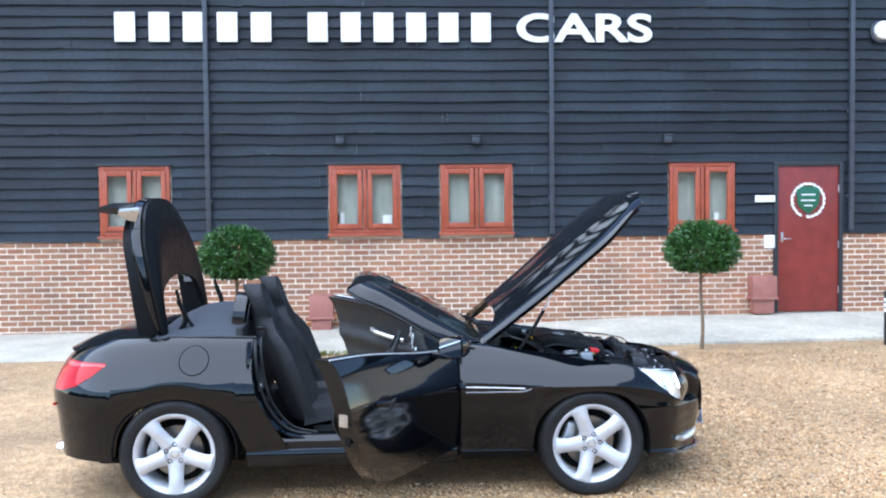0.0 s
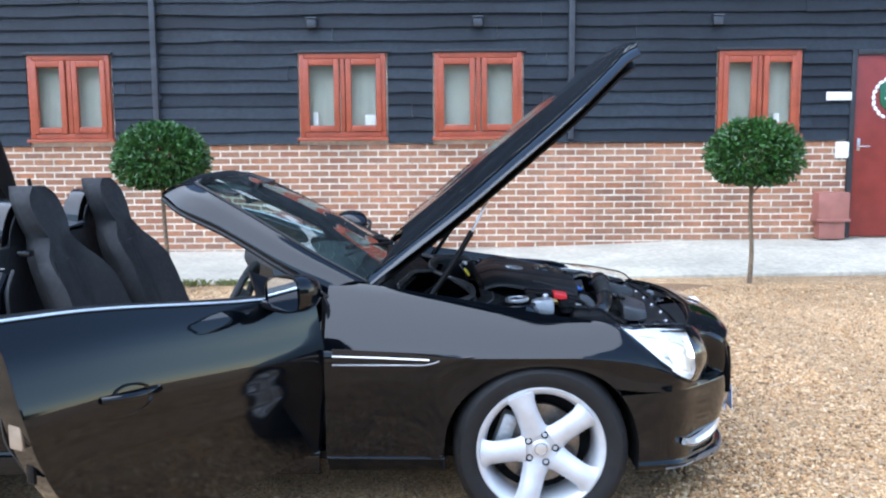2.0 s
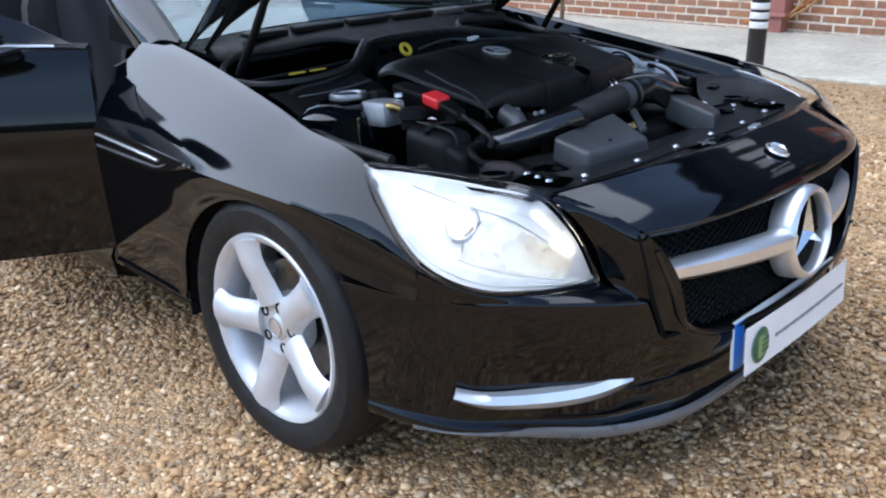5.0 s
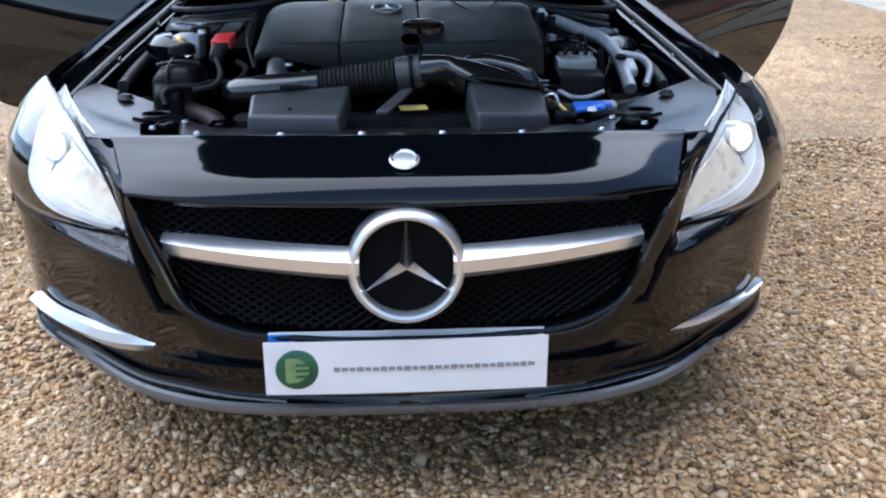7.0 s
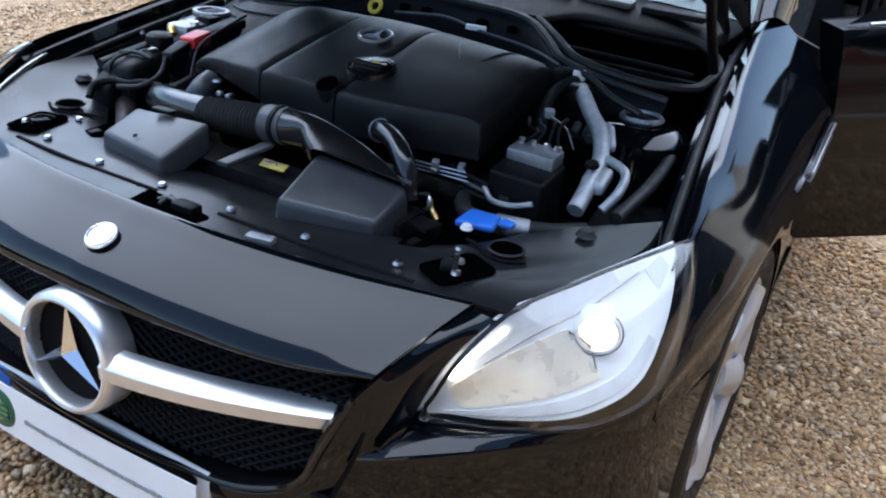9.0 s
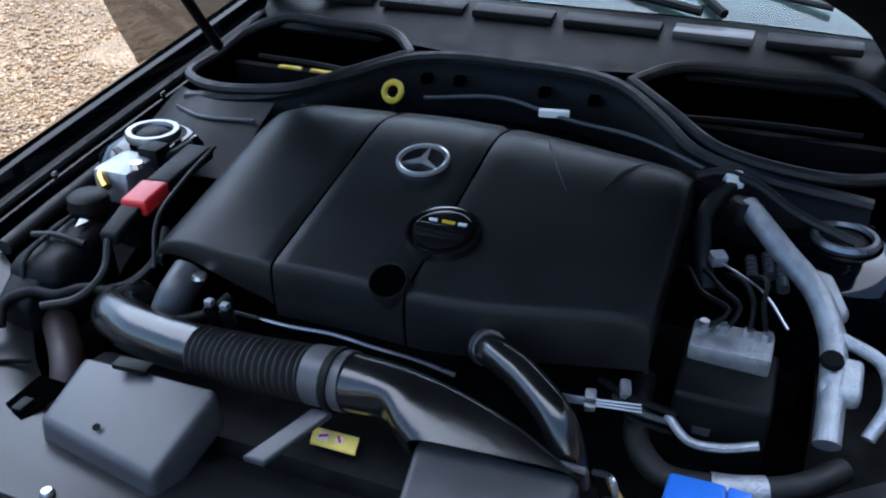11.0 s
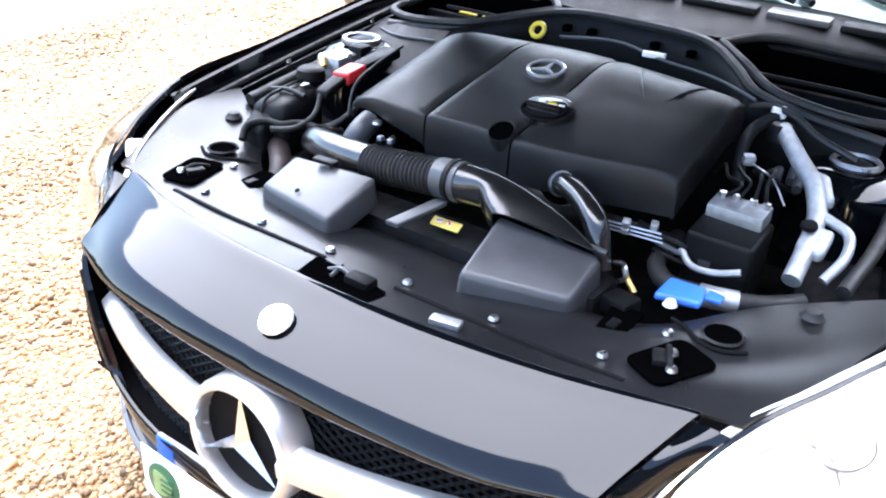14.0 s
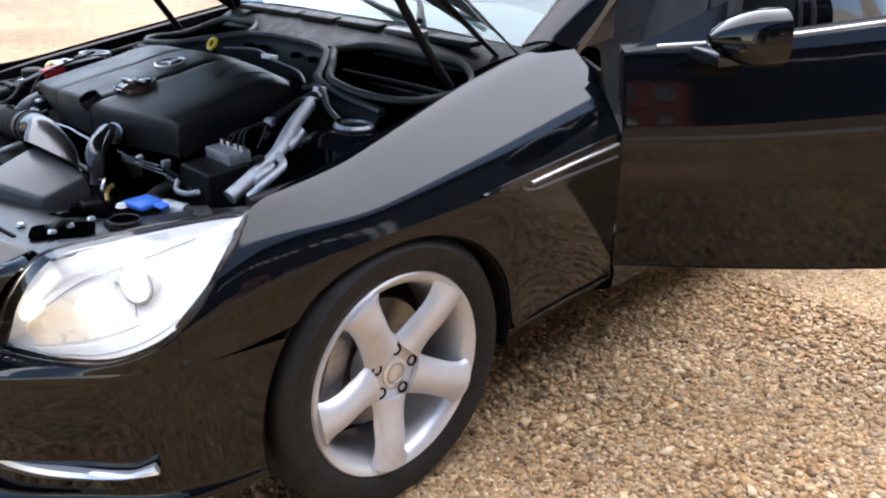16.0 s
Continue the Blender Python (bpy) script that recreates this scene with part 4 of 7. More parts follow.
def grille():
    g = new("front_grille")
    g.parent = car
    g["label"] = "black diamond-mesh grille with a silver bar and round emblem"
    back = loft([[(0.902, 0, 0.364), (0.895, 0.2, 0.368), (0.877, 0.35, 0.386), (0.862, 0.425, 0.418), (0.858, 0.478, 0.425)], [(0.845, 0, 0.375), (0.838, 0.2, 0.38), (0.815, 0.36, 0.40), (0.80, 0.43, 0.42), (0.855, 0.475, 0.425)], [(0.855, 0, 0.50), (0.848, 0.2, 0.50), (0.815, 0.40, 0.51), (0.79, 0.465, 0.515), (0.848, 0.508, 0.52)], [(0.850, 0, 0.645), (0.84, 0.2, 0.645), (0.81, 0.40, 0.645), (0.785, 0.48, 0.645), (0.825, 0.525, 0.645)]], 24, 12)
    part("mesh_backing", shell(full_width(back), 0.006), M_INK, g)
    # the diamond mesh
    lat = bmesh.new()
    px = lambda y, z: 0.878 - 0.28 * max(0, abs(y) - 0.12) ** 1.5 - 0.02 * abs(z - 0.52)
    zlo = lambda y: float(spline([(0, 0.378), (0.30, 0.390), (0.40, 0.425), (0.44, 0.475), (0.50, 0.60)], abs(y)))
    step = 0.026
    for d in (-1, 1):
        for k in range(-26, 44):
            run = []
            for t in np.linspace(0, 0.30, 46):
                y = -0.5 + k * step + (t if d > 0 else 0.30 - t) * 1.55
                z = 0.365 + t
                if abs(y) < 0.485 and zlo(y) < z < 0.642:
                    run.append((px(y, z), y, z))
            if len(run) > 3:
                tube([run[0], run[len(run) // 2], run[-1]], 0.0032, 4, 7, bm=lat)
    part("diamond_mesh", lat, M_BLACK, g, smooth=False)
    rim = [(0.905, 0.0, 0.372), (0.898, 0.2, 0.376), (0.882, 0.34, 0.392), (0.868, 0.42, 0.432), (0.862, 0.462, 0.52), (0.848, 0.500, 0.61)]
    rim = [(x, -y, z) for x, y, z in rim[:0:-1]] + rim
    part("grille_surround", tube(rim, 0.007, 8, 70), M_GLOSSBLACK, g)
    for side in (-1, 1):
        rows = []
        for dz, ox in ((-0.018, -0.018), (-0.017, 0.0), (-0.008, 0.010), (0.008, 0.012), (0.017, 0.002), (0.018, -0.016)):
            rows.append([(0.925 + ox - 0.035 * t - 0.068 * t * t, 0.085 + 0.372 * t, 0.534 + 0.012 * t + dz * (1 - 0.30 * t)) for t in np.linspace(0, 1, 20)])
        bar = part("grille_bar", shell(mirrored(np.array(rows), side), 0.012, flip=side > 0), M_SATIN, g, "broad silver grille bar")
        part("bar_edge", tube([(0.922 - 0.035 * t - 0.068 * t * t, side * (0.085 + 0.370 * t), 0.5155 + 0.017 * t) for t in (0, 0.33, 0.66, 1)], 0.0035, 8), M_CHROME, bar)
    m = Matrix.Translation((0.918, 0, 0.530)) @ Vector((1, 0, 0.06)).to_track_quat("Z", "Y").to_matrix().to_4x4()
    em = part("emblem_ring", lathe([(0.090, 0.0), (0.089, 0.022), (0.092, 0.029), (0.097, 0.031), (0.104, 0.027), (0.1085, 0.016), (0.109, -0.03)], 56, m), M_SATIN, g, "round silver emblem ring")
    part("emblem_disc", lathe([(0, 0.003), (0.0905, 0.0)], 48, m), M_INK, em)
    arms = bmesh.new()
    for k in range(3):
        a = math.radians(90 + 120 * k)
        tip = Vector((0.090 * math.cos(a), 0.090 * math.sin(a), 0.018))
        l = Vector((0.016 * math.cos(a + 1.05), 0.016 * math.sin(a + 1.05), 0.010))
        r = Vector((0.016 * math.cos(a - 1.05), 0.016 * math.sin(a - 1.05), 0.010))
        c, bk = Vector((0, 0, 0.030)), Vector((0, 0, 0.004))
        vs = [arms.verts.new(v) for v in (tip, l, r, c, bk)]
        for f in ((0, 1, 3), (0, 3, 2), (0, 4, 1), (0, 2, 4), (1, 4, 3), (2, 3, 4)):
            arms.faces.new([vs[i] for i in f])
    up = m.to_3x3() @ Vector((0, 1, 0))
    turn = math.degrees(math.atan2(up.y, up.z))
    bmesh.ops.transform(arms, matrix=m @ pose(0, 0, 0, 0, 0, turn), verts=arms.verts)
    part("emblem_star", arms, M_CHROME, em, "three-armed chrome emblem", smooth=False)


grille()


def headlight(side):
    lamp = new("headlight")
    lamp.parent = car
    lamp["label"] = "large clear headlight with a bright silver inside"
    up = [(0.303, 0.812, 0.772), (0.42, 0.768, 0.769), (0.55, 0.712, 0.757), (0.660, 0.650, 0.731), (0.705, 0.602, 0.655), (0.738, 0.556, 0.534)]
    lo = [(0.303, 0.812, 0.772), (0.352, 0.845, 0.722), (0.425, 0.864, 0.655), (0.525, 0.860, 0.595), (0.612, 0.800, 0.553), (0.680, 0.690, 0.535), (0.738, 0.556, 0.534)]
    a, b = guide(up, 40), guide(lo, 40)
    out = np.array((0.52, 0.62, 0.38))

    def layer(depth, bulge, shrink=0.0, rows=16):
        net = []
        for t in np.linspace(shrink, 1 - shrink, rows):
            row = a * (1 - t) + b * t
            s = np.linspace(0, 1, 40)
            swell = bulge * np.sin(math.pi * t) * np.sin(math.pi * np.clip(s, 0.02, 0.98)) ** 0.7
            row = row + out * (swell - depth)[:, None]
            mid = row.mean(0)
            net.append(mid + (row - mid) * (1 - shrink))
        return mirrored(np.array(net), side)

    lens = part("lens", shell(layer(0.0, 0.055), 0.003, flip=side > 0), M_LENS, lamp, "clear bulged lens")
    lens.visible_shadow = False
    edge = [tuple(v) for v in mirrored(np.concatenate([a, b[::-1][1:-1]]), side)]
    part("lens_rim", tube(edge[::2], 0.004, 6, 110, closed=True), M_GLOSSBLACK, lamp)
    bowl = part("reflector", shell(layer(0.048, -0.02, 0.03), 0.004, flip=side > 0), M_LAMPWHITE, lamp, "bright silver lamp bowl")
    # inner strips and bowls lie a few millimetres proud of the white housing
    def patch(name, t0, t1, s0, s1, mat, lift=0.004, label=""):
        return part(name, shell(layer(0.048 - lift, -0.02, 0.03, 40)[int(t0 * 39):int(t1 * 39) + 1, int(s0 * 39):int(s1 * 39) + 1], 0.003, flip=side > 0), mat, lamp, label)

    patch("brow_strip", 0.03, 0.22, 0.26, 0.78, M_SMOKED, label="smoked strip along the upper edge")
    # the bulb's warm glow is painted into this bowl's colour
    patch("main_bowl", 0.34, 0.80, 0.50, 0.88, M_WARMGLOW, label="bright reflector bowl with a painted warm glow")
    patch("outer_strip", 0.30, 0.72, 0.10, 0.17, M_SMOKED)
    net = layer(0.040, -0.02, 0.03, 40)
    row = lambda t, s: tuple(net[int(t * 39), int(s * 39)])
    patch("lower_strip", 0.86, 0.97, 0.30, 0.93, M_SMOKED, label="smoked strip along the lower edge")
    part("brow_line", tube([row(0.28, 0.2), row(0.28, 0.4), row(0.29, 0.6), row(0.32, 0.75)], 0.0014, 6, 30), M_LAMPLINE, lamp)
    part("bowl_line", tube([row(0.36, 0.49), row(0.55, 0.485), row(0.74, 0.50)], 0.0018, 6, 24), M_LAMPLINE, lamp)
    ax = Vector((0.80, side * 0.42, 0.10))
    r = 0.033
    m = Matrix.Translation((0.520, side * 0.752, 0.668)) @ ax.to_track_quat("Z", "Y").to_matrix().to_4x4()
    unit = part("projector", lathe([(r * 1.12, -0.05), (r * 1.16, 0.0), (r * 1.08, 0.006), (r * 0.98, 0.004), (r * 0.9, -0.010)], 28, m), M_REFLECT, lamp)
    part("projector_eye", lathe([(0, r * 0.34), (r * 0.4, r * 0.29), (r * 0.72, r * 0.14), (r * 0.9, -0.010)], 28, m), M_LENS, unit)
    part("bulb", lathe([(0, 0.006), (r * 0.5, 0.004), (r * 0.82, 0.0), (r * 0.82, -0.012)], 24, m @ Matrix.Translation((0, 0, -0.012))), M_BULB, unit, "lit warm white bulb")
    arc = [m @ Vector((r * 1.25 * math.cos(a), r * 1.25 * math.sin(a), 0.002)) for a in np.linspace(-2.2, 0.9, 9)]
    part("projector_line", tube(arc, 0.0016, 6, 30), M_LAMPLINE, unit)
    part("side_light_bar", tube([row(0.14, 0.66), row(0.16, 0.76), row(0.22, 0.86)], 0.006, 8, 20), M_GLOW, lamp, "lit side light bar")


both(headlight)


def plate_and_card():
    plate = part("number_plate", box((0.008, 0.53, 0.113), (0.893, 0.0, 0.330), 0.003), M_PLATE, car, "white number plate, mostly hidden by a card")
    part("plate_band", box((0.002, 0.042, 0.109), (0.8985, -0.243, 0.330)), M_EUBLUE, plate, "blue band")
    for y in (-0.17, -0.11, -0.05, 0.05, 0.11, 0.17, 0.22):
        part("character_bar", box((0.002, 0.035, 0.075), (0.8983, y, 0.328)), M_INK, plate, "plain black bar in place of a character")
    card = bmesh.new()
    net = np.array([[(0.934 - 0.08 * y * y, y, (0.274 + 0.004 * y) * (1 - t) + (0.384 + 0.006 * y) * t) for y in np.linspace(-0.270, 0.268, 20)] for t in (0, 0.33, 0.67, 1)])
    merge(card, shell(net, 0.003))
    c = part("dealer_card", card, M_CARD, car, "white card with a round green mark over the plate")
    m = Matrix.Translation((0.9325, -0.208, 0.327)) @ Vector((1, 0.04, 0)).to_track_quat("Z", "Y").to_matrix().to_4x4()
    part("round_mark", lathe([(0, 0.003), (0.036, 0.0028), (0.041, 0)], 28, m), M_GREEN, c, "round dark green mark")
    part("mark_shield", prism(rounded([(-0.026, 0.022), (0.026, 0.022), (0.024, -0.006), (0.0, -0.028), (-0.024, -0.006)], 0.008), 0.002, m @ pose(0, 0, 0.0025, 0, 0, 90)), M_PALEGREEN, c, "pale green shield")
    for k in range(3):
        part("mark_stripe", box((0.002, 0.030, 0.005), (0.9372, -0.196, 0.339 - 0.012 * k), 0.0), M_GREEN, c)
    for k in range(26):
        y = -0.14 + k * 0.0148
        part("text_bar", box((0.002, 0.011 + 0.002 * (k % 2), 0.007 + 0.002 * (k % 3 == 0)), (0.9356 - 0.08 * y * y, y + 0.006, 0.327 + 0.006 * y)), M_BARINK, c, "grey bar of unreadable lettering")


plate_and_card()

# ---- bonnet, raised ----
HINGE = Matrix.Translation((-0.66, 0, 0.94))
LIFT = HINGE @ Matrix.Rotation(radians(-49), 4, "Y") @ HINGE.inverted()


def bonnet_edge_y(x):
    return spline([(-0.70, 0.652), (-0.4, 0.668), (-0.1, 0.712), (0.15, 0.755), (0.31, 0.778), (0.45, 0.725), (0.58, 0.655), (0.64, 0.600)], x)


def bonnet_net(drop, inset):
    rows = []
    for s in np.linspace(0, 1, 40):
        row = []
        for t in np.linspace(-1, 1, 49):
            front = 0.762 - 0.105 * abs(t) ** 2.6 - inset
            rear = -0.44 - 0.26 * abs(t) ** 5
            x = rear + inset + (front - rear - inset) * s
            w = float(bonnet_edge_y(min(x, 0.64) if s < 1 else 0.64)) if x < 0.64 else 0.600
            y = t * (w - inset)
            ez = float(spline([(-0.70, 0.930), (-0.2, 0.835), (0.0, 0.808), (0.31, 0.768), (0.5, 0.748), (0.77, 0.722)], x))
            crown = float(spline([(-0.70, 0.050), (-0.2, 0.062), (0.2, 0.056), (0.55, 0.030), (0.77, 0.012)], x))
            z = ez + crown * (1 - abs(t) ** 2.2) + 0.012 * math.exp(-((abs(t) - 0.42) / 0.10) ** 2) * (1 - s)
            lipdrop = 0.02 * max(0.0, (abs(t) - 0.93) / 0.07) + 0.018 * max(0.0, (s - 0.96) / 0.04)
            row.append((x, y, z - drop - lipdrop))
        rows.append(row)
    return np.array(rows)


def bonnet():
    bm = shell(bonnet_net(0, 0), 0.006)
    bmesh.ops.transform(bm, matrix=LIFT, verts=bm.verts)
    hood = part("bonnet", bm, M_PAINT, car, "raised glossy black bonnet", angle=60)
    bm = shell(bonnet_net(0.026, 0.045), 0.010)
    bmesh.ops.transform(bm, matrix=LIFT, verts=bm.verts)
    part("inner_frame", bm, M_BLACK, hood, "black painted inner frame")
    n = bonnet_net(0.040, 0.13)
    bm = shell(n[6:34, 6:43], 0.012)
    bmesh.ops.transform(bm, matrix=LIFT, verts=bm.verts)
    part("heat_pad", bm, M_BLACK, hood, "dark grey sound-proofing pad")
    # folded edge all round
    e = bonnet_net(0.016, 0.010)
    loop = [tuple(e[i, 0]) for i in range(0, 40, 4)] + [tuple(e[-1, j]) for j in range(0, 49, 6)] + [tuple(e[i, -1]) for i in range(39, -1, -4)]
    bm = tube(loop, 0.009, 8, 120)
    bmesh.ops.transform(bm, matrix=LIFT, verts=bm.verts)
    part("folded_edge", bm, M_PAINT, hood)
    # pressed holes and clips along the frame
    for i, j in ((8, 3), (14, 3), (20, 3), (26, 3), (32, 4), (8, 45), (14, 45), (20, 45), (26, 45), (32, 44), (37, 12), (37, 20), (37, 28), (37, 36)):
        p = LIFT @ Vector(bonnet_net_under[i, j])
        part("clip", box((0.035, 0.014, 0.008), p, 0.004, (0, 49, 0)), M_CAST, hood)
    part("latch_striker", tube([LIFT @ Vector((0.67, -0.03, 0.70)), LIFT @ Vector((0.67, -0.03, 0.665)), LIFT @ Vector((0.67, 0.03, 0.665)), LIFT @ Vector((0.67, 0.03, 0.70))], 0.006, 8), M_STEEL, hood)
    for side in (-1, 1):
        strut = part("bonnet_strut", tube([(-0.40, side * 0.640, 0.875), (-0.315, side * 0.632, 1.00), (-0.24, side * 0.625, 1.125)], 0.011, 10), M_BLACK, car, "black gas strut holding the bonnet")
        part("strut_rod", tube([(-0.24, side * 0.625, 1.125), (-0.13, side * 0.60, 1.335)], 0.005, 8), M_STEEL, strut)


bonnet_net_under = bonnet_net(0.038, 0.05)
bonnet()

# ---- engine bay ----
def hexa(top, drop, bevel=0.012, taper=0.0, segs=3, crown=0.0):
    """A block with a free four-cornered top (in order), its sides dropping by drop."""
    bm = bmesh.new()
    c = sum((Vector(p) for p in top), Vector()) / 4
    hi = [bm.verts.new(p) for p in top]
    lo = [bm.verts.new(Vector(p) + (Vector(p) - c) * taper + Vector((0, 0, -drop))) for p in top]
    bm.faces.new(hi)
    bm.faces.new(lo[::-1])
    for i in range(4):
        bm.faces.new((hi[i], lo[i], lo[(i + 1) % 4], hi[(i + 1) % 4]))
    bmesh.ops.recalc_face_normals(bm, faces=bm.faces)
    if bevel:
        bmesh.ops.bevel(bm, geom=bm.edges[:], offset=bevel, segments=segs, profile=0.55, affect="EDGES")
    return bm


def upright(x, y, z, rx=0, ry=0, rz=0):
    return pose(x, y, z, rx, ry, rz)


def bay_shell():
    bay = new("engine_bay")
    bay.parent = car
    bay["label"] = "dark engine bay with black plastic covers"
    part("bay_floor", box((1.25, 1.30, 0.02), (0.05, 0, 0.42)), M_DARK, bay)
    part("bulkhead", box((0.02, 1.30, 0.42), (-0.36, 0, 0.66)), M_DARK, bay)
    part("radiator", box((0.05, 1.0, 0.36), (0.60, 0, 0.52), 0.01), M_DARK, bay)
    for side in (-1, 1):
        xs = np.linspace(-0.72, 0.31, 30)
        ey = np.array([float(wing_edge(x)[0]) for x in xs])
        ez = np.array([float(wing_edge(x)[1]) for x in xs])
        net = np.array([[(x, side * (a + 0.004), z - 0.004) for x, a, z in zip(xs, ey, ez)],
                        [(x, side * (a - 0.012), z - 0.012) for x, a, z in zip(xs, ey, ez)],
                        [(x, side * (a - 0.020), z - 0.045) for x, a, z in zip(xs, ey, ez)],
                        [(x, side * (a - 0.055), z - 0.055) for x, a, z in zip(xs, ey, ez)],
                        [(x, side * (a - 0.075), z - 0.14) for x, a, z in zip(xs, ey, ez)],
                        [(x, side * (a - 0.10), 0.45) for x, a, z in zip(xs, ey, ez)]])
        part("inner_wing", shell(net, 0.004), M_PAINT, bay)
        part("edge_seal", tube([(x, side * (float(wing_edge(x)[0]) - 0.040), float(wing_edge(x)[1]) - 0.045) for x in np.linspace(-0.66, 0.26, 9)], 0.008, 8, 50), M_RUBBER, bay)
        for x in (-0.55, -0.25, 0.02):
            yy, zz = (float(v) for v in wing_edge(x))
            part("wing_bolt", lathe([(0, 0.008), (0.006, 0.007), (0.007, 0)], 10, upright(x, side * (yy - 0.046), zz - 0.052)), M_STEEL, bay)
    return bay


bay = bay_shell()


def slam_cover():
    """The moulded black cover behind the nose panel, with its screws; slots and the latch opening are shade painted
    flat.
    """
    cov = new("front_cover")
    cov.parent = car
    cov["label"] = "moulded matt black cover behind the nose panel"
    half = [[(0.752, 0, 0.712), (0.742, 0.2, 0.712), (0.703, 0.42, 0.711), (0.652, 0.588, 0.712), (0.650, 0.636, 0.716)],
            [(0.700, 0, 0.712), (0.695, 0.2, 0.712), (0.672, 0.42, 0.711), (0.610, 0.600, 0.718), (0.600, 0.660, 0.728)],
            [(0.655, 0, 0.711), (0.654, 0.2, 0.711), (0.645, 0.42, 0.710), (0.560, 0.612, 0.722), (0.54, 0.690, 0.738)],
            [(0.600, 0, 0.712), (0.600, 0.2, 0.712), (0.590, 0.42, 0.712), (0.490, 0.622, 0.722), (0.45, 0.722, 0.748)],
            [(0.535, 0, 0.703), (0.535, 0.2, 0.703), (0.520, 0.42, 0.708), (0.430, 0.600, 0.724), (0.36, 0.745, 0.755)],
            [(0.478, 0, 0.680), (0.478, 0.2, 0.680), (0.465, 0.42, 0.690), (0.345, 0.560, 0.722), (0.24, 0.735, 0.758)]]
    sheet = part("cover_sheet", shell(full_width(loft(half, 40, 40)), 0.006), M_SHEET, cov, angle=50)
    for y0, y1 in ((-0.47, -0.075), (0.075, 0.47)):
        pts = [(0.664 - 0.06 * max(0, abs(y) - 0.3), y, 0.7090) for y in np.linspace(y0, y1, 6)]
        part("cover_seam", tube(pts, 0.006, 6, 20), M_INK, sheet)
    for y in (-0.42, -0.248, -0.083, 0.083, 0.248, 0.42):
        part("screw", lathe([(0, 0.006), (0.006, 0.0055), (0.008, 0.003), (0.009, 0)], 12, upright(0.642 - 0.02 * (abs(y) > 0.3), y, 0.7135)), M_STEEL, sheet, "small bright screw")
    for s in (-1, 1):
        for x, y in ((0.56, 0.50), (0.60, 0.515)):
            part("screw", lathe([(0, 0.006), (0.007, 0.0055), (0.009, 0)], 12, upright(x, s * y, 0.720)), M_STEEL, sheet)
        # cable and clip in a recess, moulded holes; their shade painted as flat black
        part("pocket", prism(rounded([(-0.06, -0.035), (0.055, -0.045), (0.065, 0.03), (-0.05, 0.045)], 0.02), 0.003, upright(0.575, s * 0.507, 0.7155, 0, 0, s * -20)), M_SHADE, sheet)
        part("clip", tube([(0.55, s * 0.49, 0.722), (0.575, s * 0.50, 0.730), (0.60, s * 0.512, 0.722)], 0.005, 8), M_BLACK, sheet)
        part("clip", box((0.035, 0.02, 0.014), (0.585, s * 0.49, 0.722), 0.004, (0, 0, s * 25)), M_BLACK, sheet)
        part("moulded_hole", lathe([(0.029, 0.003), (0.0, 0.004)], 24, upright(0.470, s * 0.540, 0.7225)), M_SHADE, sheet)
        part("hole_rim", lathe([(0.028, 0.003), (0.030, 0.005), (0.033, 0.002)], 24, upright(0.470, s * 0.540, 0.7225)), M_COVER, sheet)
        part("rubber_buffer", lathe([(0, 0.012), (0.012, 0.011), (0.016, 0.004), (0.02, 0)], 16, upright(0.352, s * 0.635, 0.738)), M_RUBBER, sheet)
        # slot drawn as a flat patch of painted shade
        part("vent_slot", prism(rounded([(-0.042, -0.025), (0.042, -0.022), (0.042, 0.022), (-0.042, 0.027)], 0.006), 0.004, upright(0.516, s * 0.394, 0.7065, 0, 2, s * 3)), M_SHADE, sheet)
        part("screw", lathe([(0, 0.006), (0.007, 0.005), (0.009, 0)], 12, upright(0.505, s * 0.470, 0.714)), M_STEEL, sheet)
        part("pocket_clip", box((0.026, 0.016, 0.008), (0.530, s * 0.393, 0.711), 0.003), M_BLACK, sheet)
        part("cover_step", tube([(0.452, s * 0.455, 0.709), (0.471, s * 0.487, 0.713), (0.497, s * 0.515, 0.716), (0.505, s * 0.550, 0.718), (0.488, s * 0.585, 0.720)], 0.0035, 6, 24), M_INK, sheet)
    # latch opening, its shade painted as a flat patch, and its lock
    part("latch_opening", prism(rounded([(-0.042, -0.085), (0.036, -0.072), (0.036, 0.066), (-0.024, 0.080)], 0.010), 0.003, upright(0.712, 0.0, 0.7115)), M_SHADE, sheet)
    lock = part("bonnet_lock", box((0.03, 0.05, 0.03), (0.693, 0.028, 0.712), 0.006), M_BLACK, sheet, "black bonnet lock")
    part("lock_lever", tube([(0.69, -0.05, 0.708), (0.688, -0.015, 0.722), (0.697, 0.02, 0.716)], 0.0045, 8), M_GREYPLASTIC, lock)
    part("lock_lever", tube([(0.672, -0.03, 0.716), (0.71, -0.02, 0.716)], 0.004, 8), M_GREYPLASTIC, lock)
    part("cable_clip", box((0.022, 0.05, 0.012), (0.70, 0.20, 0.716), 0.004, (0, 0, 12)), M_CAST, sheet)


slam_cover()


def engine_cover():
    cov = new("engine_cover")
    cov.parent = car
    cov["label"] = "large matt black plastic engine cover in three panels"
    y_edges = (-0.346, -0.1425, 0.052, 0.352)

    def top(x_s, y):
        """Height of the cover: it falls to the front and rounds off at the sides."""
        back = float(spline([(-0.346, -0.10), (-0.14, -0.115), (0.05, -0.12), (0.352, -0.062)], y))
        front = float(spline([(-0.346, 0.276), (-0.14, 0.298), (0.05, 0.298), (0.352, 0.236)], y))
        x = back + (front - back) * x_s
        z = float(spline([(0, 0.912), (0.15, 0.924), (0.5, 0.898), (0.85, 0.868), (0.95, 0.859), (0.98, 0.856), (1.0, 0.8535)], x_s))
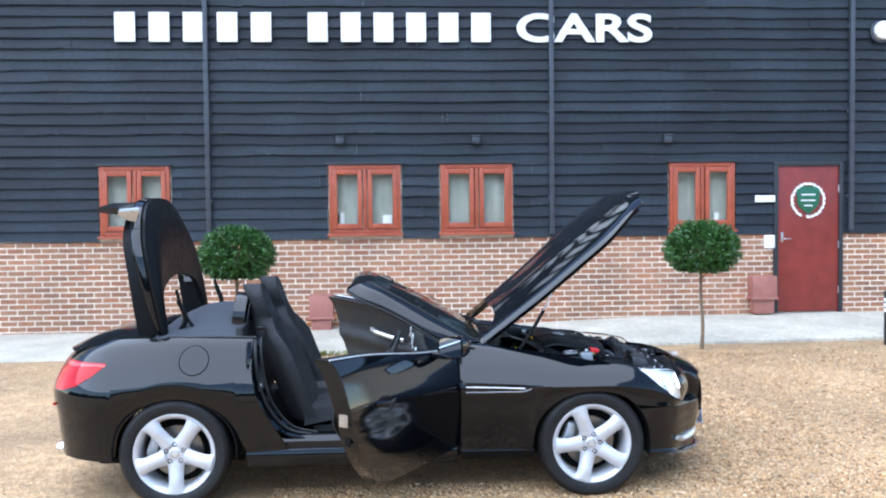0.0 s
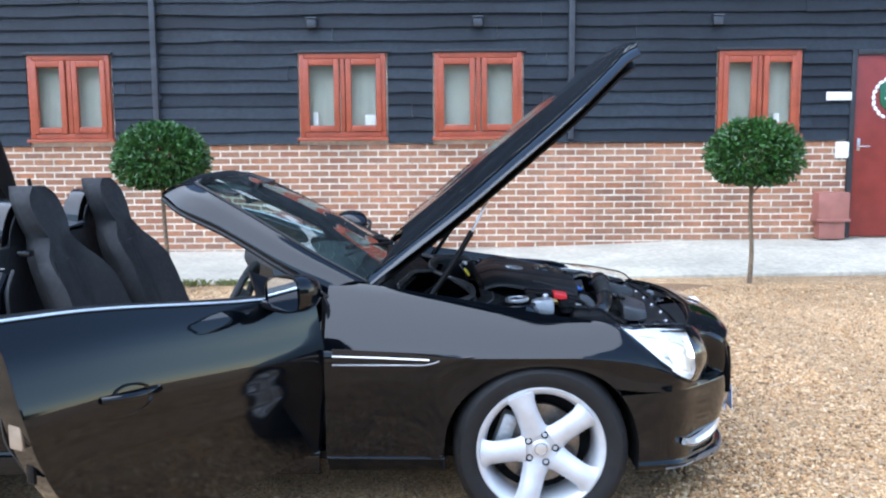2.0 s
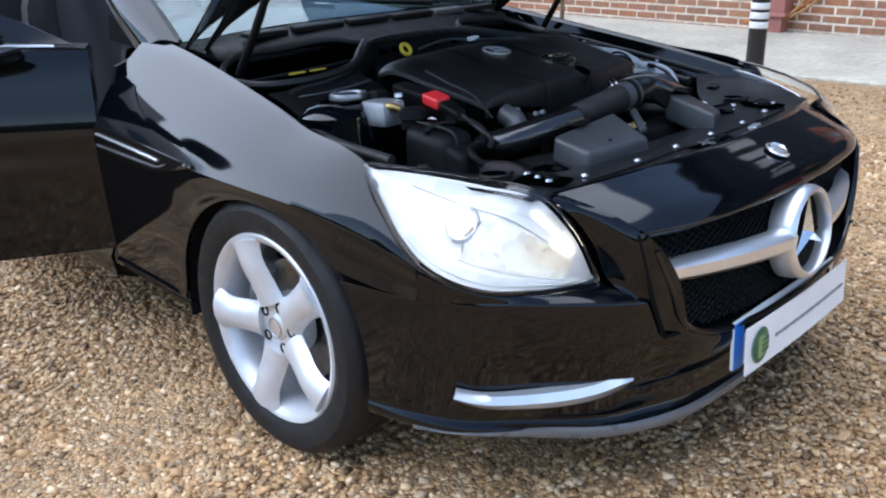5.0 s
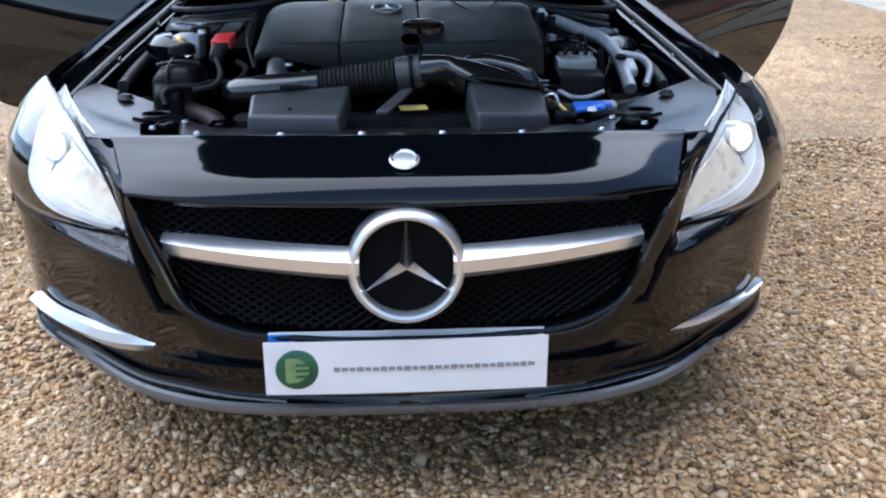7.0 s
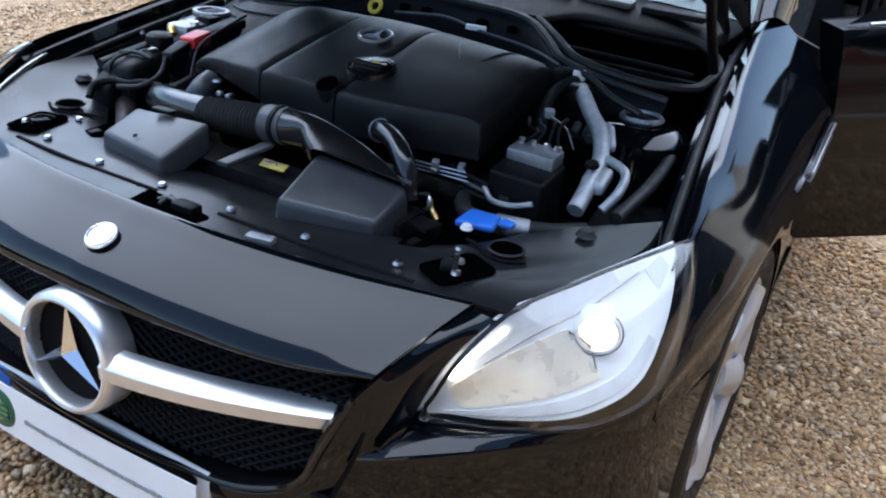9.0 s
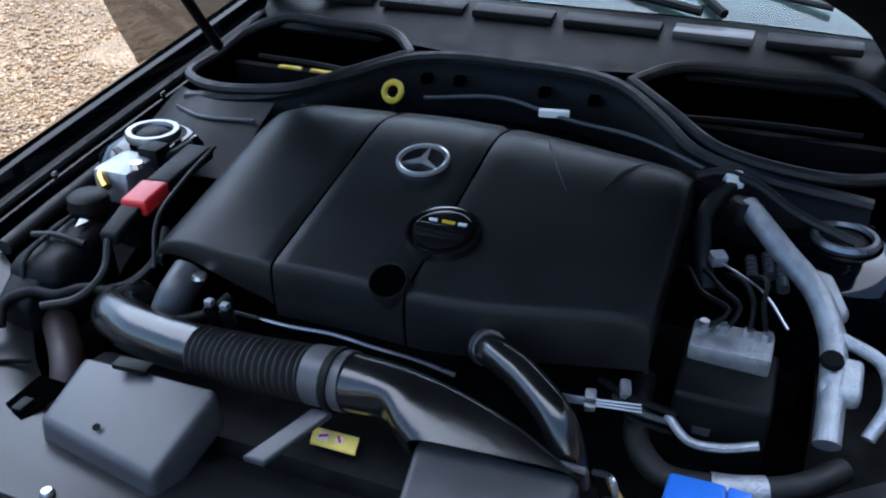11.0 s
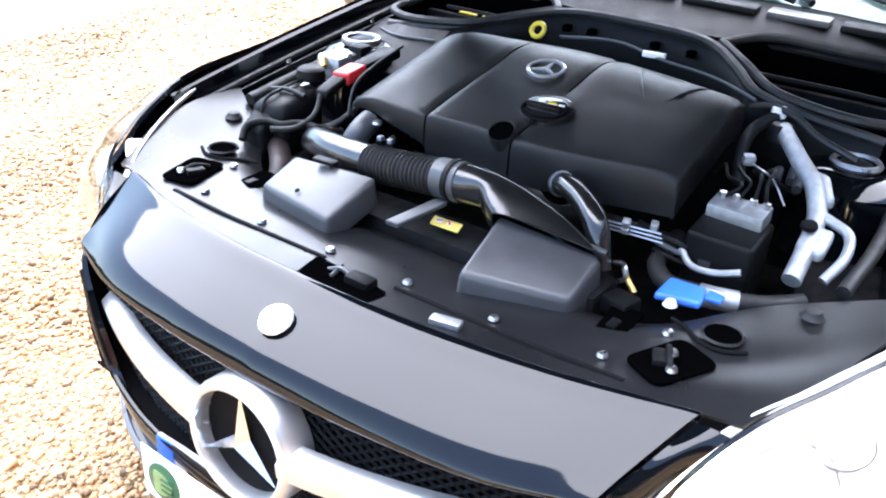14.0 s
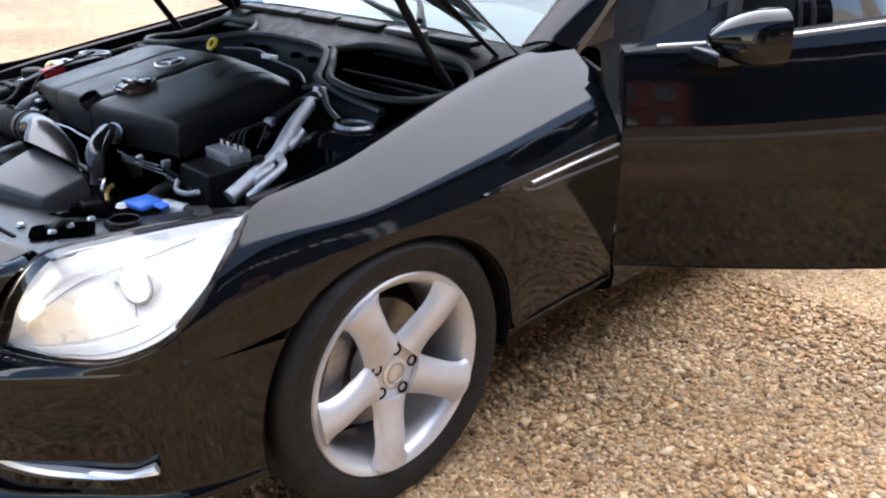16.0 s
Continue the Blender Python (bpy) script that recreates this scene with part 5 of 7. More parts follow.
        z -= 0.006 * max(0.0, (abs(y) - 0.29) / 0.06) ** 2
        z += 0.006 * math.exp(-((y + 0.045) / 0.12) ** 2)
        z -= 0.016 * max(0.0, (-0.255 - y) / 0.091) ** 2
        return x, z

    for k, (y0, y1) in enumerate(zip(y_edges, y_edges[1:])):
        net = []
        ys = np.linspace(y0 + 0.0022, y1 - 0.0022, 18)
        for s in np.r_[np.linspace(0, 0.9, 20), np.linspace(0.925, 1, 8)]:
            row = []
            for y in ys:
                x, z = top(s, y)
                near = min(y - ys[0], ys[-1] - y)
                z -= 0.004 * max(0, 1 - near / 0.006) ** 2
                row.append((x, y, z))
            net.append(row)
        net = np.array(net)
        skirt = net[-1].copy()
        rows = [net[0] + (-0.004, 0, -0.05)]
        rows += list(net)
        lip = ((0.0032, -0.0022), (0.0058, -0.0065), (0.0072, -0.013), (0.009, -0.045), (0.006, -0.085))
        low = np.linspace(0.22, 0.75, len(ys)) if k == 0 else np.ones(len(ys))
        for dx, dz in lip:
            rows.append(skirt + np.stack([dx + 0 * low, 0 * low, dz * low], 1))
        net = np.array(rows)
        if k == 0:
            side = net[:, :1].copy()
            net = np.concatenate([side + (0, 0.003, -0.016), side + (0, -0.0045, -0.012), side + (0, -0.003, -0.006), side + (0, -0.002, -0.0018), net], 1)
        if k == 2:
            side = net[:, -1:].copy()
            net = np.concatenate([net, side + (0, 0.002, -0.0018), side + (0, 0.003, -0.006), side + (0, 0.006, -0.025), side + (0, 0.004, -0.075)], 1)
        net[..., 2] = np.maximum(net[..., 2], 0.772)
        part("cover_panel", shell(net, 0.003, flip=True), M_COVER, cov, angle=38)
    part("cover_core", box((0.26, 0.62, 0.08), (0.05, 0.0, 0.80), 0.02), M_DARK, cov)
    tilt = 11
    m = upright(0.047, -0.030, 0.9135, 0, tilt, 0)
    ring = part("emblem_ring", lathe([(0.0335, 0.0), (0.0335, 0.004), (0.037, 0.0055), (0.0405, 0.004), (0.0405, 0)], 40, m), M_SATIN, cov, "silver ring emblem")
    for k in range(3):
        part("emblem_arm", prism([(0, 0.0055), (0.034, 0.0), (0, -0.0055)], 0.004, m @ pose(0, 0, 0, 0, 0, 180 + 120 * k)), M_SATIN, ring)
    cm = upright(0.192, 0.060, 0.8885, 0, tilt, 0)
    cap = part("oil_cap", lathe([(0, 0.005), (0.036, 0.005), (0.040, 0.003), (0.041, -0.003), (0.045, -0.003), (0.047, 0.002), (0.051, 0.001), (0.053, -0.010)], 40, cm), M_GLOSSBLACK, cov, "round black oil filler cap")
    part("cap_grip", box((0.014, 0.072, 0.010), cm @ Vector((0.010, 0, 0.009)), 0.005, (0, tilt, 0)), M_GLOSSBLACK, cap)
    for y, w in ((-0.018, 0.012), (0.004, 0.018), (0.024, 0.012)):
        part("cap_mark", box((0.006, w, 0.001), cm @ Vector((-0.012, y, 0.0058)), 0, (0, tilt, 0)), M_YELLOW if w > 0.015 else M_WHITE, cap)
    hm = upright(0.297, 0.027, 0.8615, 0, 30, 0)
    bore = part("hole_rim", lathe([(0.0262, -0.030), (0.0262, 0.002), (0.0250, 0.0035), (0.0238, 0.002), (0.0238, -0.004)], 28, hm), M_COVER, cov)
    # the dark of the bore is a disc of painted shade
    part("cover_hole", lathe([(0.0240, 0.0016), (0, 0.0014)], 28, hm), M_SHADE, bore)
    part("dipstick_ring", tube([(-0.165 - 0.008 * math.sin(t), -0.176 + 0.016 * math.cos(t), 0.930 + 0.014 * math.sin(t)) for t in np.linspace(0, 2 * math.pi, 9)[:-1]], 0.0055, 8, 28, closed=True), M_YELLOW, cov, "yellow dipstick ring")
    part("dipstick_stem", tube([(-0.17, -0.176, 0.915), (-0.165, -0.176, 0.86)], 0.006, 8), M_BLACK, cov)
    # two thin pale grey arcs on the widest panel
    for arc in ([(-0.10, 0.122), (-0.05, 0.138), (0.0, 0.160), (0.052, 0.191)], [(-0.05, 0.288), (-0.03, 0.276), (0.0, 0.256), (0.042, 0.238)]):
        pts = []
        for x, y in arc:
            s = min(np.linspace(0, 1, 60), key=lambda q: abs(top(q, y)[0] - x))
            pts.append((x, y, top(s, y)[1] + 0.0006))
        part("scuff", tube(pts, 0.0016, 4, 20, radii=[0.0004, 0.0022, 0.002, 0.0004]), M_GREYPLASTIC, cov, "pale curved mark")
    part("cover_lip", tube([(-0.115, -0.33, 0.896), (-0.122, 0.0, 0.905), (-0.07, 0.34, 0.900)], 0.009, 8, 30), M_BLACK, cov)


engine_cover()


def intake():
    d = new("air_intake")
    d.parent = car
    d["label"] = "black air ducts and ribbed hose across the engine front"
    scoop = part("intake_scoop", hexa([(0.470, -0.330, 0.768), (0.486, -0.112, 0.790), (0.600, -0.132, 0.740), (0.566, -0.326, 0.738)], 0.06, 0.010, 0.05), M_GREYPLASTIC, d, "grey-black flat intake scoop")
    part("scoop_dot", lathe([(0, 0.001), (0.005, 0.001), (0.005, 0)], 10, upright(0.562, -0.237, 0.7505, 0, 25, 0)), M_INK, scoop)
    part("scoop_catch", box((0.02, 0.05, 0.008), (0.482, -0.24, 0.784), 0.003, (0, 0, 4)), M_BLACK, scoop)
    scoop = part("intake_scoop", hexa([(0.478, 0.145, 0.797), (0.440, 0.322, 0.766), (0.542, 0.322, 0.728), (0.612, 0.158, 0.748)], 0.07, 0.010, 0.05), M_GREYPLASTIC, d, "grey-black flat intake scoop")
    part("scoop_seam", tube([(0.480, 0.140, 0.806), (0.462, 0.24, 0.791), (0.441, 0.326, 0.773)], 0.005, 8), M_GREYPLASTIC, d)
    a = [(0.30, -0.375, 0.735), (0.350, -0.382, 0.748), (0.385, -0.33, 0.760), (0.408, -0.25, 0.770), (0.420, -0.180, 0.778)]
    part("hose_bend", tube(a, 0.034, 18, 30), M_HOSE, d, "smooth black intake pipe")
    part("ribbed_hose", tube([(0.420, -0.180, 0.778), (0.430, -0.09, 0.792), (0.434, -0.005, 0.803)], 0.033, 18, 150, ribs=18, depth=0.003), M_RUBBER, d, "ribbed black hose")
    part("hose_collar", tube([(0.434, -0.008, 0.803), (0.438, 0.045, 0.810)], 0.037, 20), M_GREYPLASTIC, d)
    part("collar_band", tube([(0.437, 0.022, 0.807), (0.438, 0.032, 0.808)], 0.040, 20), M_BLACK, d)
    # the duct widens from the round collar into the flat scoop
    rings = []
    for t in np.linspace(0, 1, 18):
        e = t * t * (3 - 2 * t)
        c = guide([(0.438, 0.045, 0.810), (0.440, 0.10, 0.811), (0.446, 0.165, 0.796), (0.468, 0.232, 0.766)], 18)[int(round(t * 17))]
        side = np.array((-0.035, 0.004, 0)) * (1 - e) + np.array((-0.024, 0.092, -0.016)) * e
        up = np.array((0, 0, 0.035)) * (1 - e) + np.array((0.012, 0.0, 0.033)) * e
        power = 1 - 0.62 * e
        ring = []
        for a in np.linspace(0, 2 * math.pi, 33):
            ca, sa = math.cos(a), math.sin(a)
            ring.append(c + side * math.copysign(abs(ca) ** power, ca) + up * math.copysign(abs(sa) ** power, sa))
        rings.append(ring)
    part("duct_funnel", shell(np.array(rings), 0.003), M_HOSE, d, "smooth black duct widening into the scoop", angle=60)
    # flat black disc painted as the shade where the hose enters
    part("hose_cutout", lathe([(0.0, 0.0), (0.040, 0.0), (0.043, -0.004)], 28, upright(0.283, 0.148, 0.792, 0, 80, 0)), M_SHADE, d)
    part("hose_bracket", hexa([(0.460, 0.0, 0.775), (0.460, 0.028, 0.778), (0.53, -0.028, 0.740), (0.528, -0.058, 0.738)], 0.01, 0.003), M_GREYPLASTIC, d)
    lab = part("warning_label", hexa([(0.449, -0.006, 0.7347), (0.449, 0.055, 0.7365), (0.472, 0.060, 0.7328), (0.472, 0.0, 0.7310)], 0.003, 0), M_LABEL, d, "small pale yellow warning label")
    part("label_print", box((0.012, 0.014, 0.001), (0.4605, 0.013, 0.7352), 0, (0, 9, 4)), M_WHITE, lab)
    part("label_print", box((0.009, 0.010, 0.001), (0.4605, 0.034, 0.7358), 0, (0, 9, 4)), M_WHITE, lab)
    part("label_print", box((0.010, 0.003, 0.001), (0.4605, 0.034, 0.7366), 0, (0, 9, 40)), M_RED, lab)
    part("label_print", box((0.003, 0.012, 0.001), (0.4605, 0.013, 0.7360), 0, (0, 9, 25)), M_RED, lab)
    part("fan_shroud", box((0.10, 0.72, 0.10), (0.44, -0.02, 0.665), 0.02), M_DARK, d)
    part("oil_hose", tube([(0.285, 0.150, 0.785), (0.315, 0.172, 0.806), (0.36, 0.232, 0.812), (0.405, 0.286, 0.795), (0.425, 0.312, 0.730)], 0.021, 16, 36), M_HOSE, d, "short black rubber hose")
    for x, y, z in ((0.300, 0.160, 0.797), (0.308, 0.167, 0.803)):
        part("hose_clamp", tube([(x, y, z), (x + 0.003, y + 0.003, z + 0.002)], 0.0235, 16), M_STEEL, d)
    part("coolant_pipe", tube([(0.43, -0.525, 0.735), (0.405, -0.535, 0.757), (0.378, -0.505, 0.768), (0.373, -0.465, 0.768), (0.349, -0.437, 0.772), (0.341, -0.393, 0.770), (0.353, -0.333, 0.765), (0.354, -0.264, 0.765), (0.336, -0.232, 0.772), (0.305, -0.215, 0.785)], 0.0085, 10, 50), M_BLACK, d, "thin black coolant pipe")
    part("elbow", tube([(0.29, -0.29, 0.80), (0.325, -0.29, 0.785), (0.35, -0.30, 0.745)], 0.026, 14), M_GREYPLASTIC, d)
    part("elbow_clip", lathe([(0, 0.006), (0.01, 0.005), (0.012, 0)], 10, upright(0.305, -0.262, 0.806)), M_STEEL, d)
    for y in (-0.225, -0.20):
        part("sensor", box((0.02, 0.015, 0.03), (0.335, y, 0.775), 0.004, (15, 0, 20)), M_BLACK, d)
        part("sensor_clip", box((0.012, 0.012, 0.01), (0.338, y, 0.793), 0.003), M_CAST, d)
    part("under_pipe", tube([(0.30, -0.22, 0.755), (0.318, -0.16, 0.770), (0.325, -0.108, 0.775), (0.321, -0.047, 0.776), (0.326, 0.016, 0.775), (0.330, 0.075, 0.775), (0.337, 0.134, 0.772)], 0.0028, 6, 40), M_STEEL, d, "thin bright pipe below the cover")
    for k in range(3):
        part("fuel_line", tube([(0.322 - 0.008 * k, 0.215, 0.772 - 0.012 * k), (0.318 - 0.008 * k, 0.26, 0.767 - 0.011 * k), (0.310 - 0.008 * k, 0.31, 0.766 - 0.011 * k), (0.298 - 0.008 * k, 0.36, 0.764 - 0.012 * k)], 0.0019, 6, 20), M_STEEL, d)
    for z in (0.772, 0.758):
        part("line_clip", box((0.016, 0.014, 0.011), (0.313, 0.301, z), 0.003, (0, 15, 12)), M_CAST, d)


intake()


def right_side_parts():
    """Reservoirs and electrical parts beside the cover, on the driver's side."""
    t = part("strut_tower", lathe([(0.115, -0.16), (0.105, -0.02), (0.085, 0.0), (0.055, 0.008), (0.05, 0.008)], 32, upright(-0.005, -0.560, 0.845)), M_PAINT, car, "black strut tower with a bright ring")
    part("tower_ring", lathe([(0.034, 0.012), (0.036, 0.018), (0.045, 0.018), (0.048, 0.010), (0.046, 0.004)], 32, upright(0.018, -0.550, 0.856)), M_RING, t)
    part("tower_cap", lathe([(0, 0.016), (0.022, 0.016), (0.030, 0.010), (0.034, 0.004)], 24, upright(0.018, -0.550, 0.856)), M_BLACK, t)
    part("tower_cable", tube([(0.06, -0.60, 0.842), (0.085, -0.55, 0.846), (0.07, -0.49, 0.852), (0.02, -0.47, 0.862)], 0.008, 8), M_RUBBER, t)
    r = part("expansion_tank", hexa([(0.225, -0.575, 0.815), (0.225, -0.475, 0.820), (0.360, -0.470, 0.800), (0.365, -0.575, 0.792)], 0.13, 0.028, 0.04), M_BLACK, car, "black moulded coolant tank with a round cap")
    part("tank_cap", lathe([(0, 0.028), (0.024, 0.027), (0.031, 0.022), (0.033, 0.004), (0.026, 0.0), (0.026, -0.02)], 28, upright(0.215, -0.528, 0.820)), M_BLACK, r, "ribbed black cap")
    part("tank_seam", tube([(0.295, -0.572, 0.806), (0.295, -0.52, 0.815), (0.295, -0.472, 0.810)], 0.005, 8), M_COVER, r)
    part("tank_seam", tube([(0.232, -0.540, 0.819), (0.29, -0.538, 0.814), (0.355, -0.535, 0.797), (0.362, -0.535, 0.74)], 0.004, 8), M_COVER, r)
    part("tank_mark", prism([(-0.010, -0.009), (0.012, 0), (-0.010, 0.009)], 0.001, upright(0.262, -0.506, 0.8215, 0, 6, 0)), M_WHITE, r)
    part("tank_foot", hexa([(0.345, -0.57, 0.785), (0.345, -0.50, 0.785), (0.40, -0.50, 0.755), (0.40, -0.56, 0.755)], 0.10, 0.014), M_BLACK, r)
    s = part("terminal_cover", hexa([(0.172, -0.452, 0.866), (0.172, -0.402, 0.870), (0.226, -0.408, 0.858), (0.226, -0.456, 0.854)], 0.026, 0.005), M_RED, car, "red plastic terminal cover")
    part("terminal_arm", hexa([(0.228, -0.452, 0.850), (0.228, -0.412, 0.852), (0.285, -0.418, 0.830), (0.285, -0.452, 0.828)], 0.02, 0.006), M_BLACK, s)
    part("terminal_arm", hexa([(0.06, -0.445, 0.882), (0.06, -0.395, 0.885), (0.170, -0.404, 0.868), (0.170, -0.450, 0.864)], 0.022, 0.006), M_BLACK, s)
    b = part("brake_reservoir", box((0.085, 0.07, 0.06), (0.118, -0.530, 0.830), 0.012), M_CAST, car, "small silver bracket and brass fitting")
    part("brass_fitting", tube([(0.145, -0.555, 0.850), (0.165, -0.54, 0.848), (0.175, -0.525, 0.838)], 0.009, 8), M_BRASS, b)
    part("bolt", lathe([(0, 0.01), (0.010, 0.009), (0.012, 0)], 8, upright(0.135, -0.492, 0.862)), M_STEEL, b)
    part("relay", box((0.04, 0.04, 0.05), (0.075, -0.505, 0.85), 0.008), M_BLACK, b)
    h = part("wiring_loom", tube([(-0.2, -0.60, 0.80), (-0.05, -0.65, 0.80), (0.12, -0.665, 0.775), (0.28, -0.66, 0.755)], 0.014, 10, 40), M_RUBBER, car, "taped black wiring loom")
    part("loom_branch", tube([(0.20, -0.40, 0.80), (0.26, -0.37, 0.79), (0.31, -0.385, 0.77), (0.33, -0.42, 0.76)], 0.007, 8), M_RUBBER, h)
    part("loom_branch", tube([(0.285, -0.435, 0.82), (0.32, -0.42, 0.79), (0.37, -0.43, 0.77), (0.40, -0.47, 0.765)], 0.006, 8), M_RUBBER, h)
    part("brown_duct", tube([(0.335, -0.525, 0.71), (0.385, -0.46, 0.705), (0.43, -0.415, 0.69), (0.46, -0.40, 0.66)], 0.024, 14), material("brown_rubber", (0.020, 0.010, 0.009), 0.55, vary=0.2), h)
    part("cover_wire", tube([(0.10, -0.362, 0.905), (0.18, -0.368, 0.880), (0.26, -0.362, 0.850), (0.30, -0.345, 0.80)], 0.0035, 6), M_RUBBER, h)


right_side_parts()


def left_side_parts():
    """Brake unit, brace, strut tower and washer filler on the passenger's side."""
    a = part("brake_unit", hexa([(0.160, 0.392, 0.784), (0.155, 0.508, 0.780), (0.264, 0.508, 0.768), (0.268, 0.392, 0.772)], 0.13, 0.008), M_BLACK, car, "black brake control unit with a silver valve block")
    part("valve_block", box((0.056, 0.100, 0.030), (0.176, 0.447, 0.789), 0.005, (0, 5, 0)), M_CAST, a, "silver cast valve block")
    for y in (0.41, 0.435, 0.465, 0.488):
        part("brake_pipe", tube([(0.165, y, 0.803), (0.158 - (y - 0.41) * 0.2, y + 0.012 - (y - 0.44) * 0.5, 0.828 + (y - 0.41) * 0.2), (0.11, y - 0.012, 0.838 + (y - 0.45) * 0.4), (0.05, y - 0.04, 0.82), (0.0, y - 0.04 + (y - 0.44), 0.78)], 0.0036, 6, 24), M_BLACK, a)
        part("pipe_nut", lathe([(0, 0.012), (0.007, 0.012), (0.007, 0)], 6, upright(0.165, y, 0.803)), M_STEEL, a)
    part("unit_bracket", tube([(0.27, 0.39, 0.735), (0.292, 0.42, 0.722), (0.29, 0.46, 0.722), (0.285, 0.50, 0.735)], 0.006, 8), M_CAST, a)
    part("unit_label", box((0.001, 0.025, 0.012), (0.2665, 0.43, 0.72)), M_GREYPLASTIC, a)
    t = part("strut_tower", lathe([(0.115, -0.16), (0.105, -0.02), (0.085, 0.0), (0.055, 0.008), (0.05, 0.008)], 32, upright(-0.082, 0.572, 0.825)), M_PAINT, car, "black strut tower with a bright ring")
    part("tower_ring", lathe([(0.036, 0.010), (0.038, 0.016), (0.044, 0.016), (0.048, 0.010), (0.046, 0.004)], 32, upright(-0.080, 0.570, 0.830)), M_RING, t)
    part("tower_cap", lathe([(0, 0.012), (0.022, 0.012), (0.030, 0.008), (0.034, 0.004)], 24, upright(-0.080, 0.570, 0.830)), M_BLACK, t)
    b = part("strut_brace", tube([(-0.065, 0.432, 0.872), (0.02, 0.492, 0.852), (0.085, 0.542, 0.832), (0.125, 0.563, 0.806), (0.19, 0.572, 0.770), (0.255, 0.574, 0.735)], 0.0165, 14, 40), M_CAST, car, "bare silver cast brace over the strut tower")
    part("brace_foot", hexa([(0.03, 0.505, 0.852), (0.045, 0.555, 0.850), (0.10, 0.582, 0.828), (0.105, 0.55, 0.830)], 0.022, 0.008), M_CAST, b)
    part("brace_lug", hexa([(0.155, 0.555, 0.800), (0.155, 0.605, 0.800), (0.205, 0.605, 0.778), (0.205, 0.555, 0.778)], 0.025, 0.009), M_CAST, b)
    part("lug_bolt", lathe([(0, 0.008), (0.013, 0.007), (0.015, 0)], 12, upright(0.175, 0.565, 0.80, 0, 15, 0)), M_INK, b)
    part("brace_arm", tube([(0.13, 0.575, 0.806), (0.155, 0.625, 0.796), (0.20, 0.635, 0.775), (0.235, 0.618, 0.742)], 0.009, 10, 24), M_CAST, b)
    part("brace_head", lathe([(0, 0.012), (0.020, 0.011), (0.026, 0.004), (0.027, -0.02)], 18, upright(-0.065, 0.43, 0.872)), M_BLACK, b)
    c = part("hose_clip", box((0.024, 0.028, 0.022), (-0.110, 0.405, 0.890), 0.005, (0, 0, 20)), M_WHITE, car, "small white plastic clip on a hose")
    part("hose_clip_small", box((0.02, 0.022, 0.018), (0.038, 0.408, 0.836), 0.004, (0, 10, 30)), M_CAST, c)
    part("clip_hose", tube([(-0.10, 0.35, 0.89), (-0.112, 0.38, 0.897), (-0.10, 0.43, 0.895), (-0.06, 0.50, 0.875), (-0.03, 0.58, 0.86)], 0.007, 8, 30), M_RUBBER, c)
    part("clip_hose", tube([(-0.11, 0.405, 0.885), (-0.06, 0.378, 0.86), (0.01, 0.385, 0.83), (0.05, 0.40, 0.79)], 0.012, 10, 30), M_RUBBER, c)
    w = part("washer_cap", hexa([(0.352, 0.408, 0.724), (0.352, 0.472, 0.726), (0.402, 0.480, 0.722), (0.412, 0.405, 0.718)], 0.014, 0.006), M_BLUE, car, "bright blue washer bottle cap")
    part("cap_tab", hexa([(0.352, 0.475, 0.724), (0.352, 0.502, 0.722), (0.372, 0.502, 0.720), (0.378, 0.475, 0.722)], 0.008, 0.003), M_BLUE, w)
    part("filler_clip", lathe([(0, 0.008), (0.008, 0.008), (0.012, 0)], 14, upright(0.428, 0.440, 0.716)), M_WHITE, w)
    h = part("battery_hose", tube([(0.16, 0.345, 0.70), (0.24, 0.352, 0.705), (0.30, 0.362, 0.705), (0.338, 0.395, 0.702), (0.338, 0.46, 0.702), (0.30, 0.55, 0.700), (0.25, 0.60, 0.70)], 0.016, 12, 50), M_RUBBER, car, "thick black rubber hose")
    for k in range(3):
        part("loom_wire", tube([(0.25, 0.30 + 0.02 * k, 0.75 - 0.02 * k), (0.275, 0.345, 0.752 - 0.016 * k), (0.27, 0.40, 0.74 - 0.016 * k)], 0.005, 6), M_GREYPLASTIC if k == 1 else M_BLACK, h)
    part("connector", box((0.022, 0.014, 0.018), (0.268, 0.335, 0.758), 0.004, (0, 0, 15)), M_CAST, h)
    part("foam_sleeve", tube([(0.340, 0.455, 0.702), (0.334, 0.485, 0.702), (0.322, 0.515, 0.701)], 0.019, 12, 14), M_CAST, h, "pale grey sleeve on the hose")
    for y, x in ((0.450, -0.03), (0.472, -0.05), (0.492, -0.02)):
        part("pipe_union", tube([(x, y, 0.806), (x + 0.045, y + 0.008, 0.798)], 0.008, 10, 30, ribs=5, depth=0.0012), M_GREYPLASTIC, h)
    part("earth_wire", tube([(0.02, 0.40, 0.825), (0.06, 0.43, 0.835), (0.10, 0.475, 0.832), (0.14, 0.51, 0.81)], 0.0017, 6, 24), M_STEEL, h)
    part("connector", box((0.045, 0.05, 0.03), (0.462, 0.372, 0.705), 0.006, (0, 0, -12)), M_BLACK, h)
    part("brass_clip", tube([(0.40, 0.345, 0.735), (0.42, 0.36, 0.730), (0.43, 0.38, 0.715)], 0.005, 8), M_BRASS, h)
    part("spring_clip", tube([(0.41, 0.33, 0.745), (0.42, 0.352, 0.752), (0.43, 0.36, 0.735), (0.422, 0.345, 0.72)], 0.004, 6), M_STEEL, h)
    part("wiring_loom", tube([(-0.25, 0.60, 0.79), (-0.05, 0.655, 0.785), (0.12, 0.665, 0.765), (0.26, 0.655, 0.745)], 0.013, 10, 40), M_RUBBER, h)


left_side_parts()


def scuttle():
    s = new("scuttle_panel")
    s.parent = car
